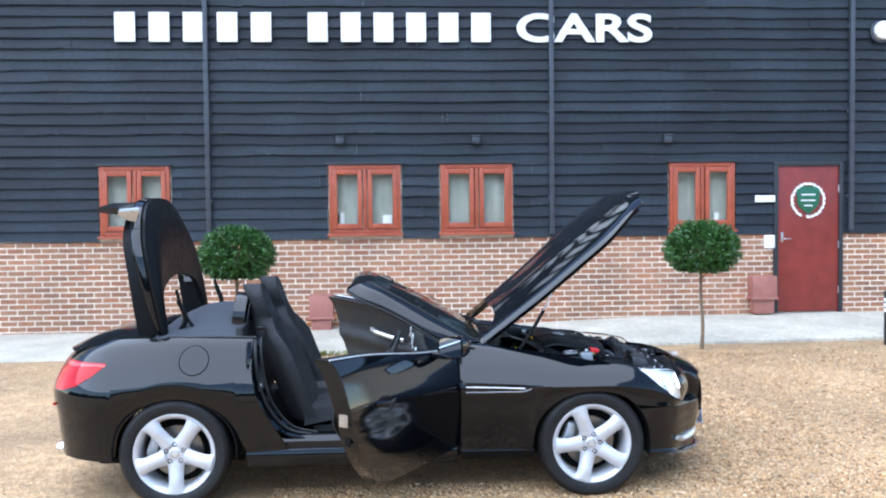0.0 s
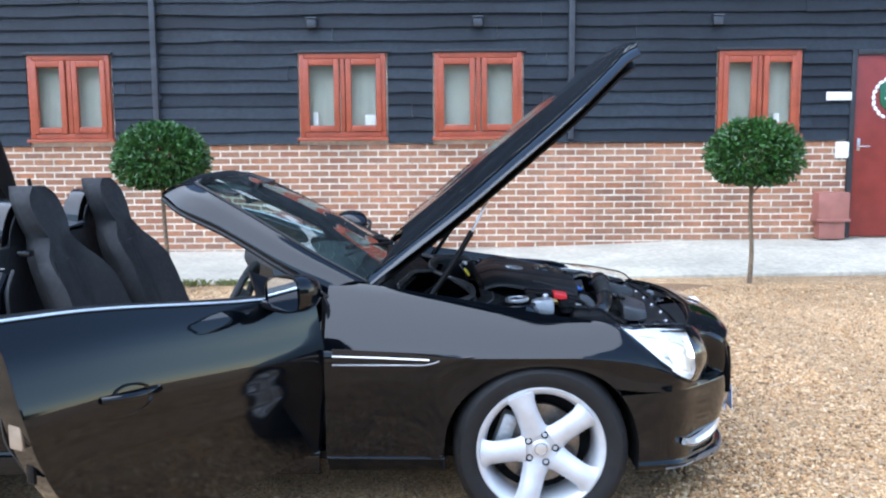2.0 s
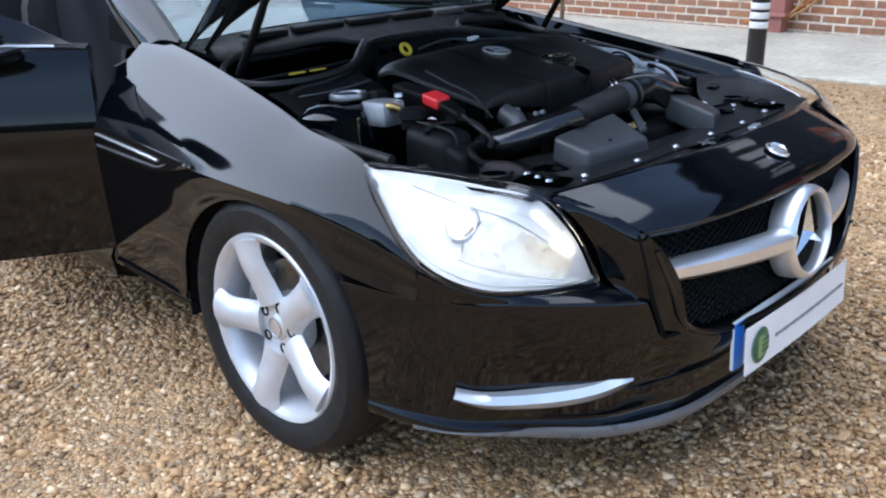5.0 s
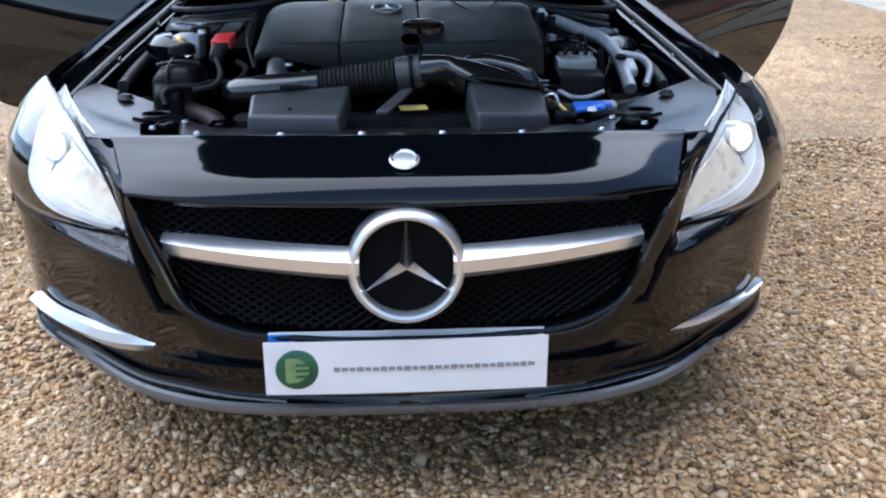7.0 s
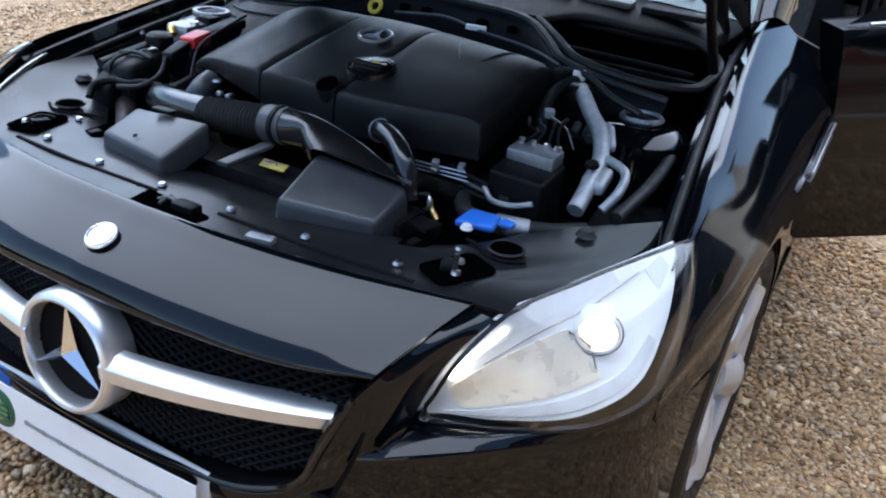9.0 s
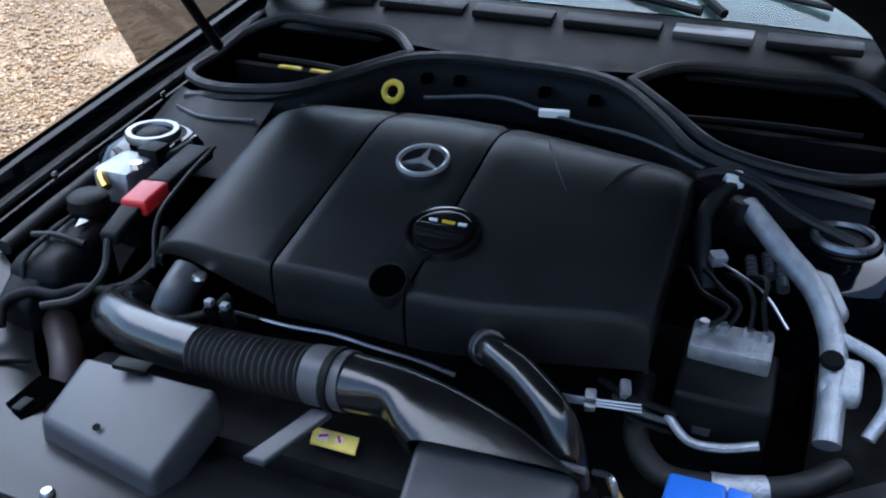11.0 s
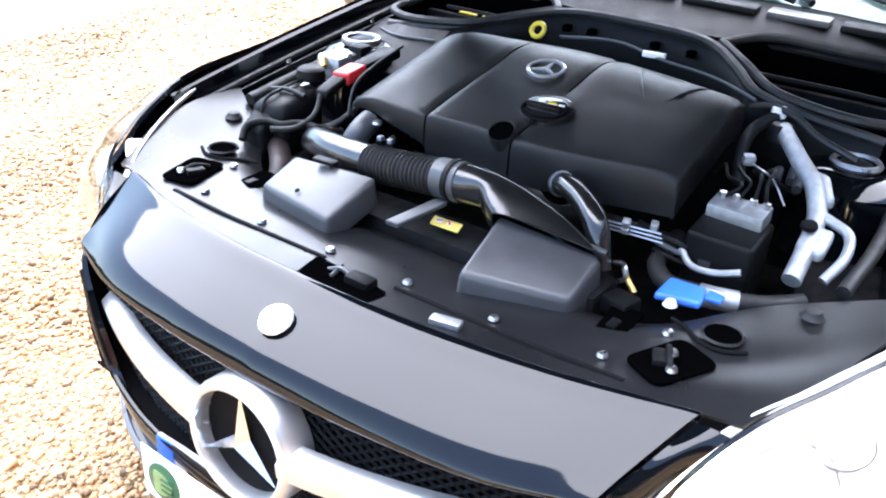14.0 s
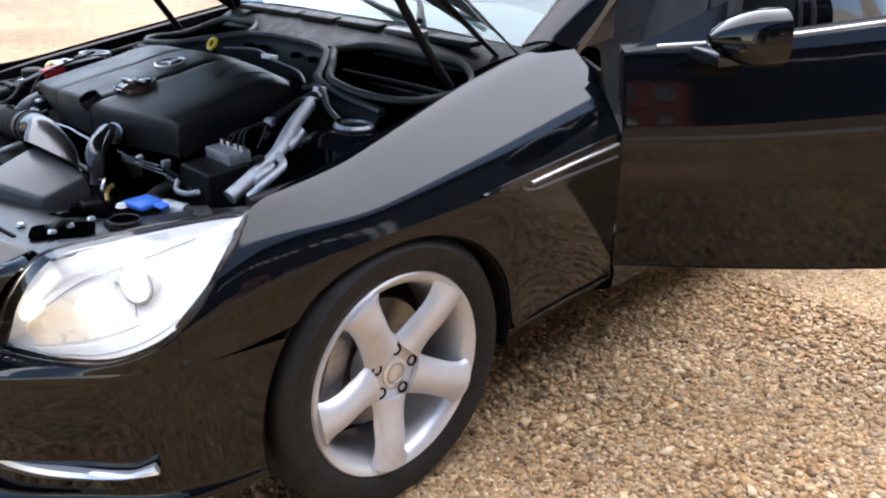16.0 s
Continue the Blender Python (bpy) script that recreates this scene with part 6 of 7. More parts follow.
    s["label"] = "black plastic scuttle below the windscreen with drain trays"
    net = full_width(loft([[(-0.325, 0, 0.945), (-0.40, 0.3, 0.938), (-0.49, 0.58, 0.90)], [(-0.38, 0, 0.952), (-0.44, 0.3, 0.944), (-0.51, 0.60, 0.905)], [(-0.50, 0, 0.955), (-0.52, 0.3, 0.95), (-0.58, 0.63, 0.915)], [(-0.66, 0, 0.962), (-0.68, 0.3, 0.957), (-0.76, 0.655, 0.928)]], 24, 16))
    part("scuttle_sheet", shell(net, 0.008), M_BLACK, s)
    rail = [(-0.14, 0.60, 0.868), (-0.135, 0.42, 0.892), (-0.15, 0.345, 0.905), (-0.22, 0.275, 0.925), (-0.295, 0.19, 0.944), (-0.325, 0.0, 0.950), (-0.30, -0.20, 0.944), (-0.225, -0.30, 0.922), (-0.165, -0.40, 0.895), (-0.15, -0.60, 0.868)]
    part("bulkhead_seal", tube(rail, 0.011, 8, 90), M_RUBBER, s, "black rubber bulkhead seal")
    face = loft([rail, [(x + 0.022, y, z - 0.030) for x, y, z in rail], [(x + 0.030, y, z - 0.10) for x, y, z in rail]], 60, 6)
    wall_face = part("cowl_wall", shell(face, 0.006), M_BLACK, s)
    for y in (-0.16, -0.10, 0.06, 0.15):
        # notches are small boxes whose black stands in for shade
        part("wall_notch", box((0.024, 0.018, 0.016), (-0.288 + 0.25 * max(0, abs(y) - 0.12), y, 0.918), 0.004), M_SHADE, wall_face)
    for y0, y1 in ((-0.50, -0.36), (-0.34, -0.16), (-0.14, 0.02), (0.04, 0.22), (0.24, 0.38), (0.40, 0.56)):
        yc = (y0 + y1) / 2
        part("grille_panel", box((0.055, y1 - y0, 0.016), (-0.535 - 0.15 * yc * yc, yc, 0.962 - 0.06 * yc * yc), 0.006, (0, -6, 0)), M_GREYPLASTIC if yc in (0.31, ) else M_BLACK, s)
    part("pipe_run", tube([(-0.17, -0.12, 0.925), (-0.19, 0.02, 0.935), (-0.165, 0.12, 0.926), (-0.15, 0.26, 0.915), (-0.10, 0.36, 0.905)], 0.0035, 8, 40), M_GREYPLASTIC, s)
    part("pipe_tag", box((0.014, 0.05, 0.012), (-0.168, 0.11, 0.930), 0.003, (0, 0, 12)), M_WHITE, s)
    for side in (-1, 1):
        loop = [(-0.310, side * 0.205, 0.950), (-0.238, side * 0.290, 0.930), (-0.166, side * 0.377, 0.910), (-0.150, side * 0.450, 0.902), (-0.165, side * 0.575, 0.893), (-0.205, side * 0.630, 0.892), (-0.30, side * 0.642, 0.894), (-0.45, side * 0.622, 0.905), (-0.494, side * 0.565, 0.917), (-0.46, side * 0.43, 0.935), (-0.385, side * 0.26, 0.955)]
        part("tray_rim", tube(loop, 0.010, 8, 90, closed=True), M_RUBBER, s, "rubber-rimmed drain tray")
        cx, cy, cz = (sum(p[k] for p in loop) / len(loop) for k in range(3))
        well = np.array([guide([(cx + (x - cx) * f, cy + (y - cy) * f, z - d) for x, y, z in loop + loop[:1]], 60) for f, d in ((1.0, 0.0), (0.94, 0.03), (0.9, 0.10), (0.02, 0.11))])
        # shade in the well is painted on by its near-black colour
        part("tray_well", shell(well, 0.004), M_SHADE, s)
        part("tray_rib", tube([(-0.285, side * 0.27, 0.905), (-0.36, side * 0.44, 0.885), (-0.40, side * 0.585, 0.870)], 0.006, 6), M_BLACK, s)
        arm = part("wiper_arm", tube([(-0.60, side * 0.02 + 0.30, 0.975), (-0.68, side * 0.14 + 0.10, 1.0), (-0.745, side * 0.25 - 0.10, 1.03)], 0.009, 8), M_BLACK, s)
        part("wiper_blade", tube([(-0.66, side * 0.30 + 0.2, 0.985), (-0.70, side * 0.25 - 0.0, 1.005), (-0.74, side * 0.25 - 0.2, 1.01)], 0.007, 8), M_RUBBER, arm)
    sheet = [[(-0.19, -0.640, 0.868), (-0.125, -0.52, 0.878), (-0.125, -0.39, 0.890)], [(-0.12, -0.640, 0.845), (-0.055, -0.52, 0.852), (-0.05, -0.385, 0.862)], [(-0.02, -0.645, 0.800), (0.03, -0.53, 0.805), (0.04, -0.385, 0.812)]]
    panel = part("bulkhead_sheet", shell(loft(sheet, 16, 10), 0.004), M_BLACK, s, "dark sheet behind the strut tower")
    part("sheet_edge", tube([(-0.115, -0.60, 0.862), (-0.075, -0.52, 0.868), (-0.07, -0.40, 0.878)], 0.003, 6, 24), M_GREYPLASTIC, panel)
    for y in (-0.40, -0.33):
        part("yellow_mark", box((0.012, 0.05, 0.004), (-0.30, y - 0.06, 0.895), 0.001), M_YELLOW, s)


scuttle()

# ---- wheels ----
def wheel(x, side, turn, label):
    """An alloy wheel, built round its hub with the outer face towards +z of its own frame."""
    w = new("wheel")
    w.parent = car
    w["label"] = label
    w.matrix_local = pose(x, side * 0.785, HUB_Z, 90 if side < 0 else -90, 0, 0) @ pose(0, 0, 0, 0, 0, turn)
    R = WHEEL_R
    prof = [(0.226, 0.088), (0.240, 0.100), (0.262, 0.110), (0.290, 0.108), (0.306, 0.096), (R - 0.002, 0.080), (R, 0.055), (R - 0.006, 0.050), (R - 0.006, 0.042), (R, 0.037), (R, 0.004), (R - 0.007, 0.0), (R - 0.007, -0.006), (R, -0.010), (R, -0.05), (R - 0.004, -0.08), (0.300, -0.105), (0.26, -0.112), (0.226, -0.09)]
    part("tyre", lathe(prof, 72), M_TYRE, w, "black road tyre", angle=30)
    rim = part("rim", lathe([(0.231, 0.100), (0.236, 0.094), (0.234, 0.086), (0.222, 0.082), (0.213, 0.070), (0.206, 0.03), (0.204, -0.06), (0.226, -0.09), (0.22, -0.095), (0.198, -0.06), (0.198, 0.05), (0.207, 0.082), (0.222, 0.098), (0.231, 0.100)], 72), M_ALLOY, w, "silver five-spoke alloy rim")
    for k in range(5):
        rows = []
        for t in np.linspace(0, 1, 12):
            r = 0.058 + 0.162 * t
            half = float(spline([(0, 0.034), (0.2, 0.0255), (0.6, 0.023), (0.85, 0.028), (1, 0.044)], t))
            z = float(spline([(0, 0.070), (0.3, 0.078), (0.7, 0.091), (1, 0.090)], t))
            rows.append([(r, y * half, z - 0.016 * abs(y) ** 3 - (0.03 if abs(y) > 1.01 else 0)) for y in (-1.0, -0.86, -0.6, -0.25, 0, 0.25, 0.6, 0.86, 1.0)])
        bm = shell(np.array(rows), 0.022)
        bmesh.ops.transform(bm, matrix=pose(0, 0, 0, 0, 0, 72 * k), verts=bm.verts)
        part("spoke", bm, M_ALLOY, rim)
        a = radians(72 * k + 36)
        part("wheel_bolt", lathe([(0, 0.003), (0.008, 0.003), (0.011, 0.0062), (0.0135, 0.0058), (0.014, 0.0)], 14, Matrix.Translation((0.053 * math.cos(a), 0.053 * math.sin(a), 0.072))), M_INK, rim)
    part("hub_face", lathe([(0.030, 0.076), (0.060, 0.0755), (0.070, 0.070), (0.076, 0.05), (0.076, 0.02)], 40), M_ALLOY, rim)
    cap = part("hub_cap", lathe([(0, 0.084), (0.026, 0.083), (0.033, 0.079), (0.034, 0.07)], 36), M_SATIN, rim, "silver hub cap")
    part("cap_ring", lathe([(0.020, 0.0835), (0.022, 0.0855), (0.025, 0.0845), (0.026, 0.082)], 32), M_CAST, cap)
    part("brake_disc", lathe([(0.06, 0.012), (0.085, 0.010), (0.148, 0.010), (0.150, 0.002), (0.148, -0.012), (0.06, -0.012)], 48), M_DISC, w, "grey steel brake disc")
    cal = box((0.06, 0.15, 0.07), (0.135, 0, 0.01), 0.018)
    bmesh.ops.transform(cal, matrix=pose(0, 0, 0, 0, 0, 160 - turn if side < 0 else -20 - turn + 0), verts=cal.verts)
    part("brake_caliper", cal, M_CAST, w, "cast grey brake caliper")
    part("wheel_back", lathe([(0, -0.05), (0.195, -0.05), (0.195, -0.06), (0, -0.06)], 32), M_DARK, w)


wheel(0.0, -1, 111, "silver five-spoke alloy wheel with black tyre, front axle")
wheel(0.0, 1, 80, "silver five-spoke alloy wheel with black tyre, front axle")
wheel(BASE, -1, 128, "silver five-spoke alloy wheel with black tyre, rear axle")
wheel(BASE, 1, 50, "silver five-spoke alloy wheel with black tyre, rear axle")


# ---- rear body ----
def rear_wing(side):
    plan = guide([(-1.985, 0.885, 0), (-2.2, 0.897, 0), (-2.43, 0.905, 0), (-2.67, 0.893, 0), (-2.92, 0.835, 0), (-3.11, 0.70, 0), (-3.235, 0.45, 0), (-3.28, 0.0, 0)], 110)
    tan = np.gradient(plan, axis=0)
    nor = np.stack([-tan[:, 1], tan[:, 0]], 1) * -1
    nor /= np.linalg.norm(nor, axis=1, keepdims=True)
    if nor[0, 1] < 0:
        nor = -nor
    s = np.r_[0, np.cumsum(np.linalg.norm(np.diff(plan, axis=0), axis=1))]
    net = []
    for p, n, q in zip(plan, nor, s):
        x = p[0] - BASE
        low = 0.25 if abs(x) > ARCH_R or p[0] < -2.86 else HUB_Z + math.sqrt(max(ARCH_R ** 2 - x * x, 0))
        low = max(low, float(spline([(0, 0.30), (0.6, 0.25), (0.9, 0.27), (2.1, 0.27)], q)))
        top = float(spline([(0, 0.985), (0.5, 1.000), (0.9, 0.985), (1.3, 0.925), (1.7, 0.90), (2.2, 0.90)], q))
        inset = float(spline([(0, 0.165), (0.5, 0.165), (0.9, 0.20), (1.25, 0.17), (2.1, 0.10)], q))
        zm = max(0.72, low + 0.25 * (top - low))
        prof = [(-0.035, low), (-0.012, low + 0.5 * (zm - low)), (0.0, zm), (-0.20 * inset, zm + 0.34 * (top - zm)), (-0.48 * inset, zm + 0.67 * (top - zm)), (-0.78 * inset, zm + 0.91 * (top - zm)), (-inset, top)]
        lean = lambda z: 0.19 * max(0.0, (0.80 - z) / 0.45) ** 1.4 * max(0.0, 1 - q / 0.16) ** 1.5
        net.append(guide([(p[0] + n[0] * d + lean(z), p[1] + n[1] * d, z) for d, z in prof], 26))
    net = mirrored(np.array(net), side)
    wing = part("rear_wing", shell(net, 0.012, flip=side < 0), M_PAINT, car)
    arc = np.linspace(-0.1, math.pi + 0.1, 28)
    part("wheel_house", shell(np.array([[(BASE + ARCH_R * math.cos(a), side * yy, HUB_Z + ARCH_R * math.sin(a)) for a in arc] for yy in (0.885, 0.78, 0.58)]), 0.006), M_DARK, wing, "dark plastic wheel arch lining")
    # tail lamp follows the corner
    i0, i1 = np.searchsorted(s, 0.86), np.searchsorted(s, 1.38)
    sel = net[i0:i1]

    def band(lo, hi, out):
        rows = []
        for k, row in enumerate(sel):
            t = k / (len(sel) - 1)
            a = float(np.interp(t, [0, 0.15, 0.35, 0.6, 1], [hi - 0.012, lo + 0.6 * (hi - lo), lo + 0.25 * (hi - lo), lo + 0.06 * (hi - lo), lo]))
            b = float(np.interp(t, [0, 1], [hi, hi]))
            zs = row[:, 2]
            c = row.mean(0)
            rows.append([[np.interp(z, zs, row[:, m]) for m in range(3)] for z in np.linspace(a, b, 8)])
        rows = np.array(rows)
        rows[..., 0] -= out * 0.5
        rows[..., 1] += side * out
        return rows

    lamp = part("tail_light", shell(band(0.700, 0.872, 0.006), 0.008, flip=side < 0), M_TAIL, car, "red tail light with a pale upper band")
    part("tail_light_clear", shell(band(0.846, 0.866, 0.010), 0.006, flip=side < 0), M_TAILWHITE, lamp, "paler upper lens")
    if side < 0:
        pts = [(-2.315 + 0.082 * math.cos(a), 0.890 + 0.078 * math.sin(a)) for a in np.linspace(0, 2 * math.pi, 28, endpoint=False)]

        def on_skin(x, z, out):
            k = int(np.argmin(np.abs(net[:, 10, 0] - x) + (net[:, 10, 0] < -2.9) * 9))
            row = net[k]
            return (x, float(np.interp(z, row[:, 2], row[:, 1])) + side * out, z)

        flap = part("fuel_flap", tube([on_skin(x, z, 0.0125) for x, z in pts], 0.0035, 6, 60, closed=True), M_INK, wing, "round fuel filler flap")
    part("exhaust_tip", tube([(-3.0, side * 0.50, 0.27), (-3.215, side * 0.50, 0.275)], 0.038, 16), M_CHROME, car, "bright exhaust tip")
    part("reflector", box((0.012, 0.07, 0.02), (-3.178, side * 0.60, 0.60), 0.004, (0, 0, side * 32)), M_TAIL, wing)


both(rear_wing)

deck = full_width(loft([[(-2.60, 0, 0.985), (-2.60, 0.4, 0.985), (-2.60, 0.70, 0.985)], [(-2.72, 0, 1.035), (-2.72, 0.4, 1.025), (-2.72, 0.66, 0.99)], [(-3.0, 0, 0.995), (-3.0, 0.35, 0.985), (-2.98, 0.58, 0.955)], [(-3.22, 0, 0.905), (-3.19, 0.3, 0.905), (-3.08, 0.56, 0.915)]], 24, 24))
boot = part("boot_lid", shell(deck, 0.02), M_PAINT, car, "black boot lid raised a little for the roof")
part("boot_seal", tube([(-2.60, -0.68, 0.965), (-2.62, 0, 0.975), (-2.60, 0.68, 0.965)], 0.014, 8, 30), M_RUBBER, boot)
tonneau = full_width(loft([[(-2.06, 0, 1.085), (-2.06, 0.4, 1.08), (-2.08, 0.66, 1.0)], [(-2.28, 0, 1.125), (-2.28, 0.4, 1.112), (-2.28, 0.68, 1.01)], [(-2.48, 0, 1.105), (-2.48, 0.4, 1.09), (-2.48, 0.69, 1.005)], [(-2.60, 0, 1.03), (-2.60, 0.4, 1.02), (-2.60, 0.69, 0.985)]], 26, 20))
part("tonneau_panel", shell(tonneau, 0.012), M_TONNEAU, car, "dark grey cloth panel behind the seats")
for s in (-1, 1):
    part("deck_trim", tube([(-1.98, s * 0.70, 1.000), (-2.2, s * 0.72, 1.010), (-2.5, s * 0.715, 1.012)], 0.006, 8), M_GLOSSBLACK, car, "gloss black trim strip along the deck edge")


def folded_roof():
    """The rear roof section standing upright behind the seats: a hoop with the window opening, and the front section behind it."""
    tilt = lambda y, z: (-2.575 - 0.21 * (z - 1.1), y, z)
    half_o = [(0.625, 1.00), (0.625, 1.32), (0.565, 1.58), (0.37, 1.77), (0.0, 1.835)]
    half_m = [(0.605, 1.00), (0.585, 1.26), (0.49, 1.48), (0.31, 1.60), (0.0, 1.64)]
    half_i = [(0.585, 1.00), (0.555, 1.12), (0.46, 1.26), (0.26, 1.32), (0.0, 1.34)]
    hoop = lambda pts, dx: [(p[0] + dx * min(1.0, 0.25 + max(0.0, p[2] - 1.0) / 0.6), p[1], p[2]) for p in [tilt(-y, z) for y, z in pts] + [tilt(y, z) for y, z in pts[-2::-1]]]
    outer, mid, inner = hoop(half_o, 0.0), hoop(half_m, 0.045), hoop(half_i, 0.01)
    r = part("folding_roof", shell(loft([outer, mid, inner], 60, 16), 0.03), M_BLACK, car, "upright folding hardtop section, half stowed", angle=60)
    wider = [(y + 0.008, z + 0.008) for y, z in half_o]
    side = [hoop(wider, 0.0), hoop(half_o, -0.06), hoop(half_m, -0.09)]
    part("roof_skin", shell(loft(side, 60, 10), 0.012), M_PAINT, r, "glossy black outer skin")
    top = [[(-2.72, -0.46, 1.735), (-2.74, 0, 1.80), (-2.72, 0.46, 1.735)], [(-2.82, -0.56, 1.775), (-2.82, 0, 1.82), (-2.82, 0.52, 1.775)], [(-2.94, -0.53, 1.785), (-2.96, 0, 1.82), (-2.94, 0.5, 1.785)]]
    part("front_section", shell(loft(top, 30, 10), 0.035), M_GLOSSBLACK, r, "front roof section folded back")
    part("roof_corner", hexa([(-2.84, -0.55, 1.772), (-2.68, -0.56, 1.785), (-2.71, -0.54, 1.715), (-2.76, -0.54, 1.725)], 0.025, 0.006), M_STEEL, r, "silver hinge corner")
    for s in (-1, 1):
        part("roof_arm", tube([(-2.50, s * 0.57, 0.98), (-2.42, s * 0.575, 1.10), (-2.46, s * 0.58, 1.22)], 0.016, 8), M_BLACK, r)
        part("roof_arm", tube([(-2.36, s * 0.56, 1.02), (-2.44, s * 0.565, 1.16), (-2.47, s * 0.58, 1.28)], 0.010, 8), M_BLACK, r)
    for s in (-1, 1):
        rows = [[(x, s * y, z) for x in np.linspace(a, b, 6)] for z, a, b, y in ((1.01, -2.69, -2.59, 0.612), (1.15, -2.715, -2.575, 0.612), (1.29, -2.735, -2.590, 0.610), (1.45, -2.765, -2.640, 0.588), (1.58, -2.79, -2.675, 0.548), (1.70, -2.80, -2.71, 0.450), (1.785, -2.80, -2.745, 0.310))]
        part("roof_side", shell(loft(rows, 12, 24), 0.022, flip=s > 0), M_BLACK, r, "dark side panel of the roof section")
    part("roof_lining", shell(np.array([[(-2.585, 0.585, 1.25), (-2.69, 0.585, 1.25)], [(-2.62, 0.578, 1.38), (-2.69, 0.578, 1.38)], [(-2.66, 0.55, 1.53), (-2.69, 0.55, 1.53)]]), 0.006), M_LINING, r, "pale cloth lining")
    glass_net = loft([[(-2.66, -0.42, 1.30), (-2.68, 0, 1.38), (-2.66, 0.42, 1.30)], [(-2.72, -0.46, 1.50), (-2.74, 0, 1.62), (-2.72, 0.46, 1.50)]], 20, 6)
    part("rear_screen", shell(glass_net, 0.004), M_GLOSSBLACK, r, "dark tinted rear screen")


folded_roof()


# ---- cabin ----
def cabin():
    tub = new("cabin_tub")
    tub.parent = car
    tub["label"] = "black cabin floor, sills and dashboard"
    part("cabin_floor", box((1.5, 1.50, 0.03), (-1.30, 0, 0.255)), M_TRIM, tub)
    part("rear_bulkhead", box((0.04, 1.40, 0.80), (-2.08, 0, 0.66), 0.01), M_TRIM, tub)
    part("underbody", box((3.4, 1.20, 0.05), (-1.25, 0, 0.215), 0.02), M_DARK, tub)
    part("tunnel", box((1.3, 0.24, 0.30), (-1.35, 0, 0.42), 0.05), M_TRIM, tub)
    part("gear_lever", tube([(-1.15, 0, 0.56), (-1.13, 0, 0.68)], 0.02, 10), M_GLOSSBLACK, tub)
    dash = full_width(loft([[(-0.70, 0, 0.955), (-0.70, 0.35, 0.95), (-0.74, 0.66, 0.915)], [(-0.86, 0, 0.965), (-0.86, 0.35, 0.975), (-0.88, 0.66, 0.925)], [(-1.00, 0, 0.93), (-1.01, 0.35, 0.955), (-0.97, 0.67, 0.90)], [(-1.02, 0, 0.80), (-1.03, 0.35, 0.80), (-0.98, 0.67, 0.78)], [(-0.95, 0, 0.60), (-0.96, 0.35, 0.58), (-0.93, 0.66, 0.56)]], 22, 24))
    d = part("dashboard", shell(dash, 0.02), M_TRIM, tub)
    for y in (-0.56, -0.1, 0.1, 0.56):
        part("air_vent", lathe([(0.048, 0.0), (0.05, 0.01), (0.043, 0.014), (0.038, 0.004), (0, 0.002)], 24, pose(-1.022, y, 0.855, 0, -90, 0)), M_SATIN, d)
    hub = Vector((-1.20, -0.36, 0.80))
    m = Matrix.Translation(hub) @ Vector((-1, 0, 0.45)).to_track_quat("Z", "Y").to_matrix().to_4x4()
    w = part("steering_wheel", tube([m @ Vector((0.18 * math.cos(a), 0.18 * math.sin(a), 0)) for a in np.linspace(0, 2 * math.pi, 17)[:-1]], 0.016, 10, 60, closed=True), M_TRIM, tub, "black leather steering wheel")
    part("wheel_pad", lathe([(0, 0.03), (0.05, 0.028), (0.07, 0.01), (0.065, -0.03)], 24, m), M_TRIM, w)
    for a in (0, 180, 270):
        part("wheel_spoke", box((0.13, 0.035, 0.016), (0, 0, 0), 0.006), M_SATIN, w).matrix_local = m @ pose(0, 0, 0, 0, 0, a) @ Matrix.Translation((0.11, 0, 0))
    part("steering_column", tube([hub + Vector((0.02, 0, -0.01)), hub + Vector((0.22, 0, -0.10))], 0.04, 12), M_TRIM, w)
    for s in (-1, 1):
        sill = part("door_sill", shell(np.array([[(x, s * y, z) for x in np.linspace(-2.02, -0.80, 24)] for y, z in ((0.70, 0.26), (0.72, 0.375), (0.76, 0.392), (0.815, 0.385), (0.835, 0.36), (0.838, 0.325), (0.856, 0.318), (0.868, 0.29), (0.860, 0.235), (0.80, 0.21))]), 0.01), M_PAINT, tub, angle=35)
        part("sill_plate", box((0.62, 0.045, 0.004), (-1.40, s * 0.785, 0.3935), 0.0015), M_CHROME, sill, "bright door sill plate")
        # rear door frame, curved from the sill up to the deck
        rim = [(-1.66, 0.80, 0.385), (-1.80, 0.815, 0.43), (-1.90, 0.825, 0.56), (-1.965, 0.825, 0.76), (-1.985, 0.80, 0.93), (-1.99, 0.74, 0.985)]
        part("door_frame", shell(mirrored(loft([[(x + 0.03, y - 0.06, z) for x, y, z in rim], [(x, y - 0.005, z) for x, y, z in rim], [(x - 0.03, y + 0.035, z - 0.005) for x, y, z in rim]], 30, 8), s), 0.01), M_PAINT, tub)
        part("door_seal", tube([(x + 0.012, s * (y - 0.01), z + 0.004) for x, y, z in rim], 0.010, 8, 40), M_RUBBER, tub)
        part("door_seal", tube([(x + 0.04, s * (y - 0.045), z + 0.01) for x, y, z in rim], 0.008, 8, 40), M_RUBBER, tub)
        part("lock_striker", box((0.02, 0.05, 0.05), (-1.945, s * 0.80, 0.72), 0.006), M_STEEL, tub)
        part("hinge_post", shell(mirrored(loft([[(-0.775, 0.86, 0.31), (-0.77, 0.872, 0.60), (-0.77, 0.80, 0.88)], [(-0.80, 0.76, 0.31), (-0.80, 0.77, 0.60), (-0.80, 0.72, 0.90)]], 16, 4), s), 0.01), M_BLACK, tub)
        outline = rounded([(-0.16, -0.10), (0.16, -0.10), (0.155, 0.12), (0.09, 0.215), (-0.09, 0.215), (-0.155, 0.12)], 0.06)
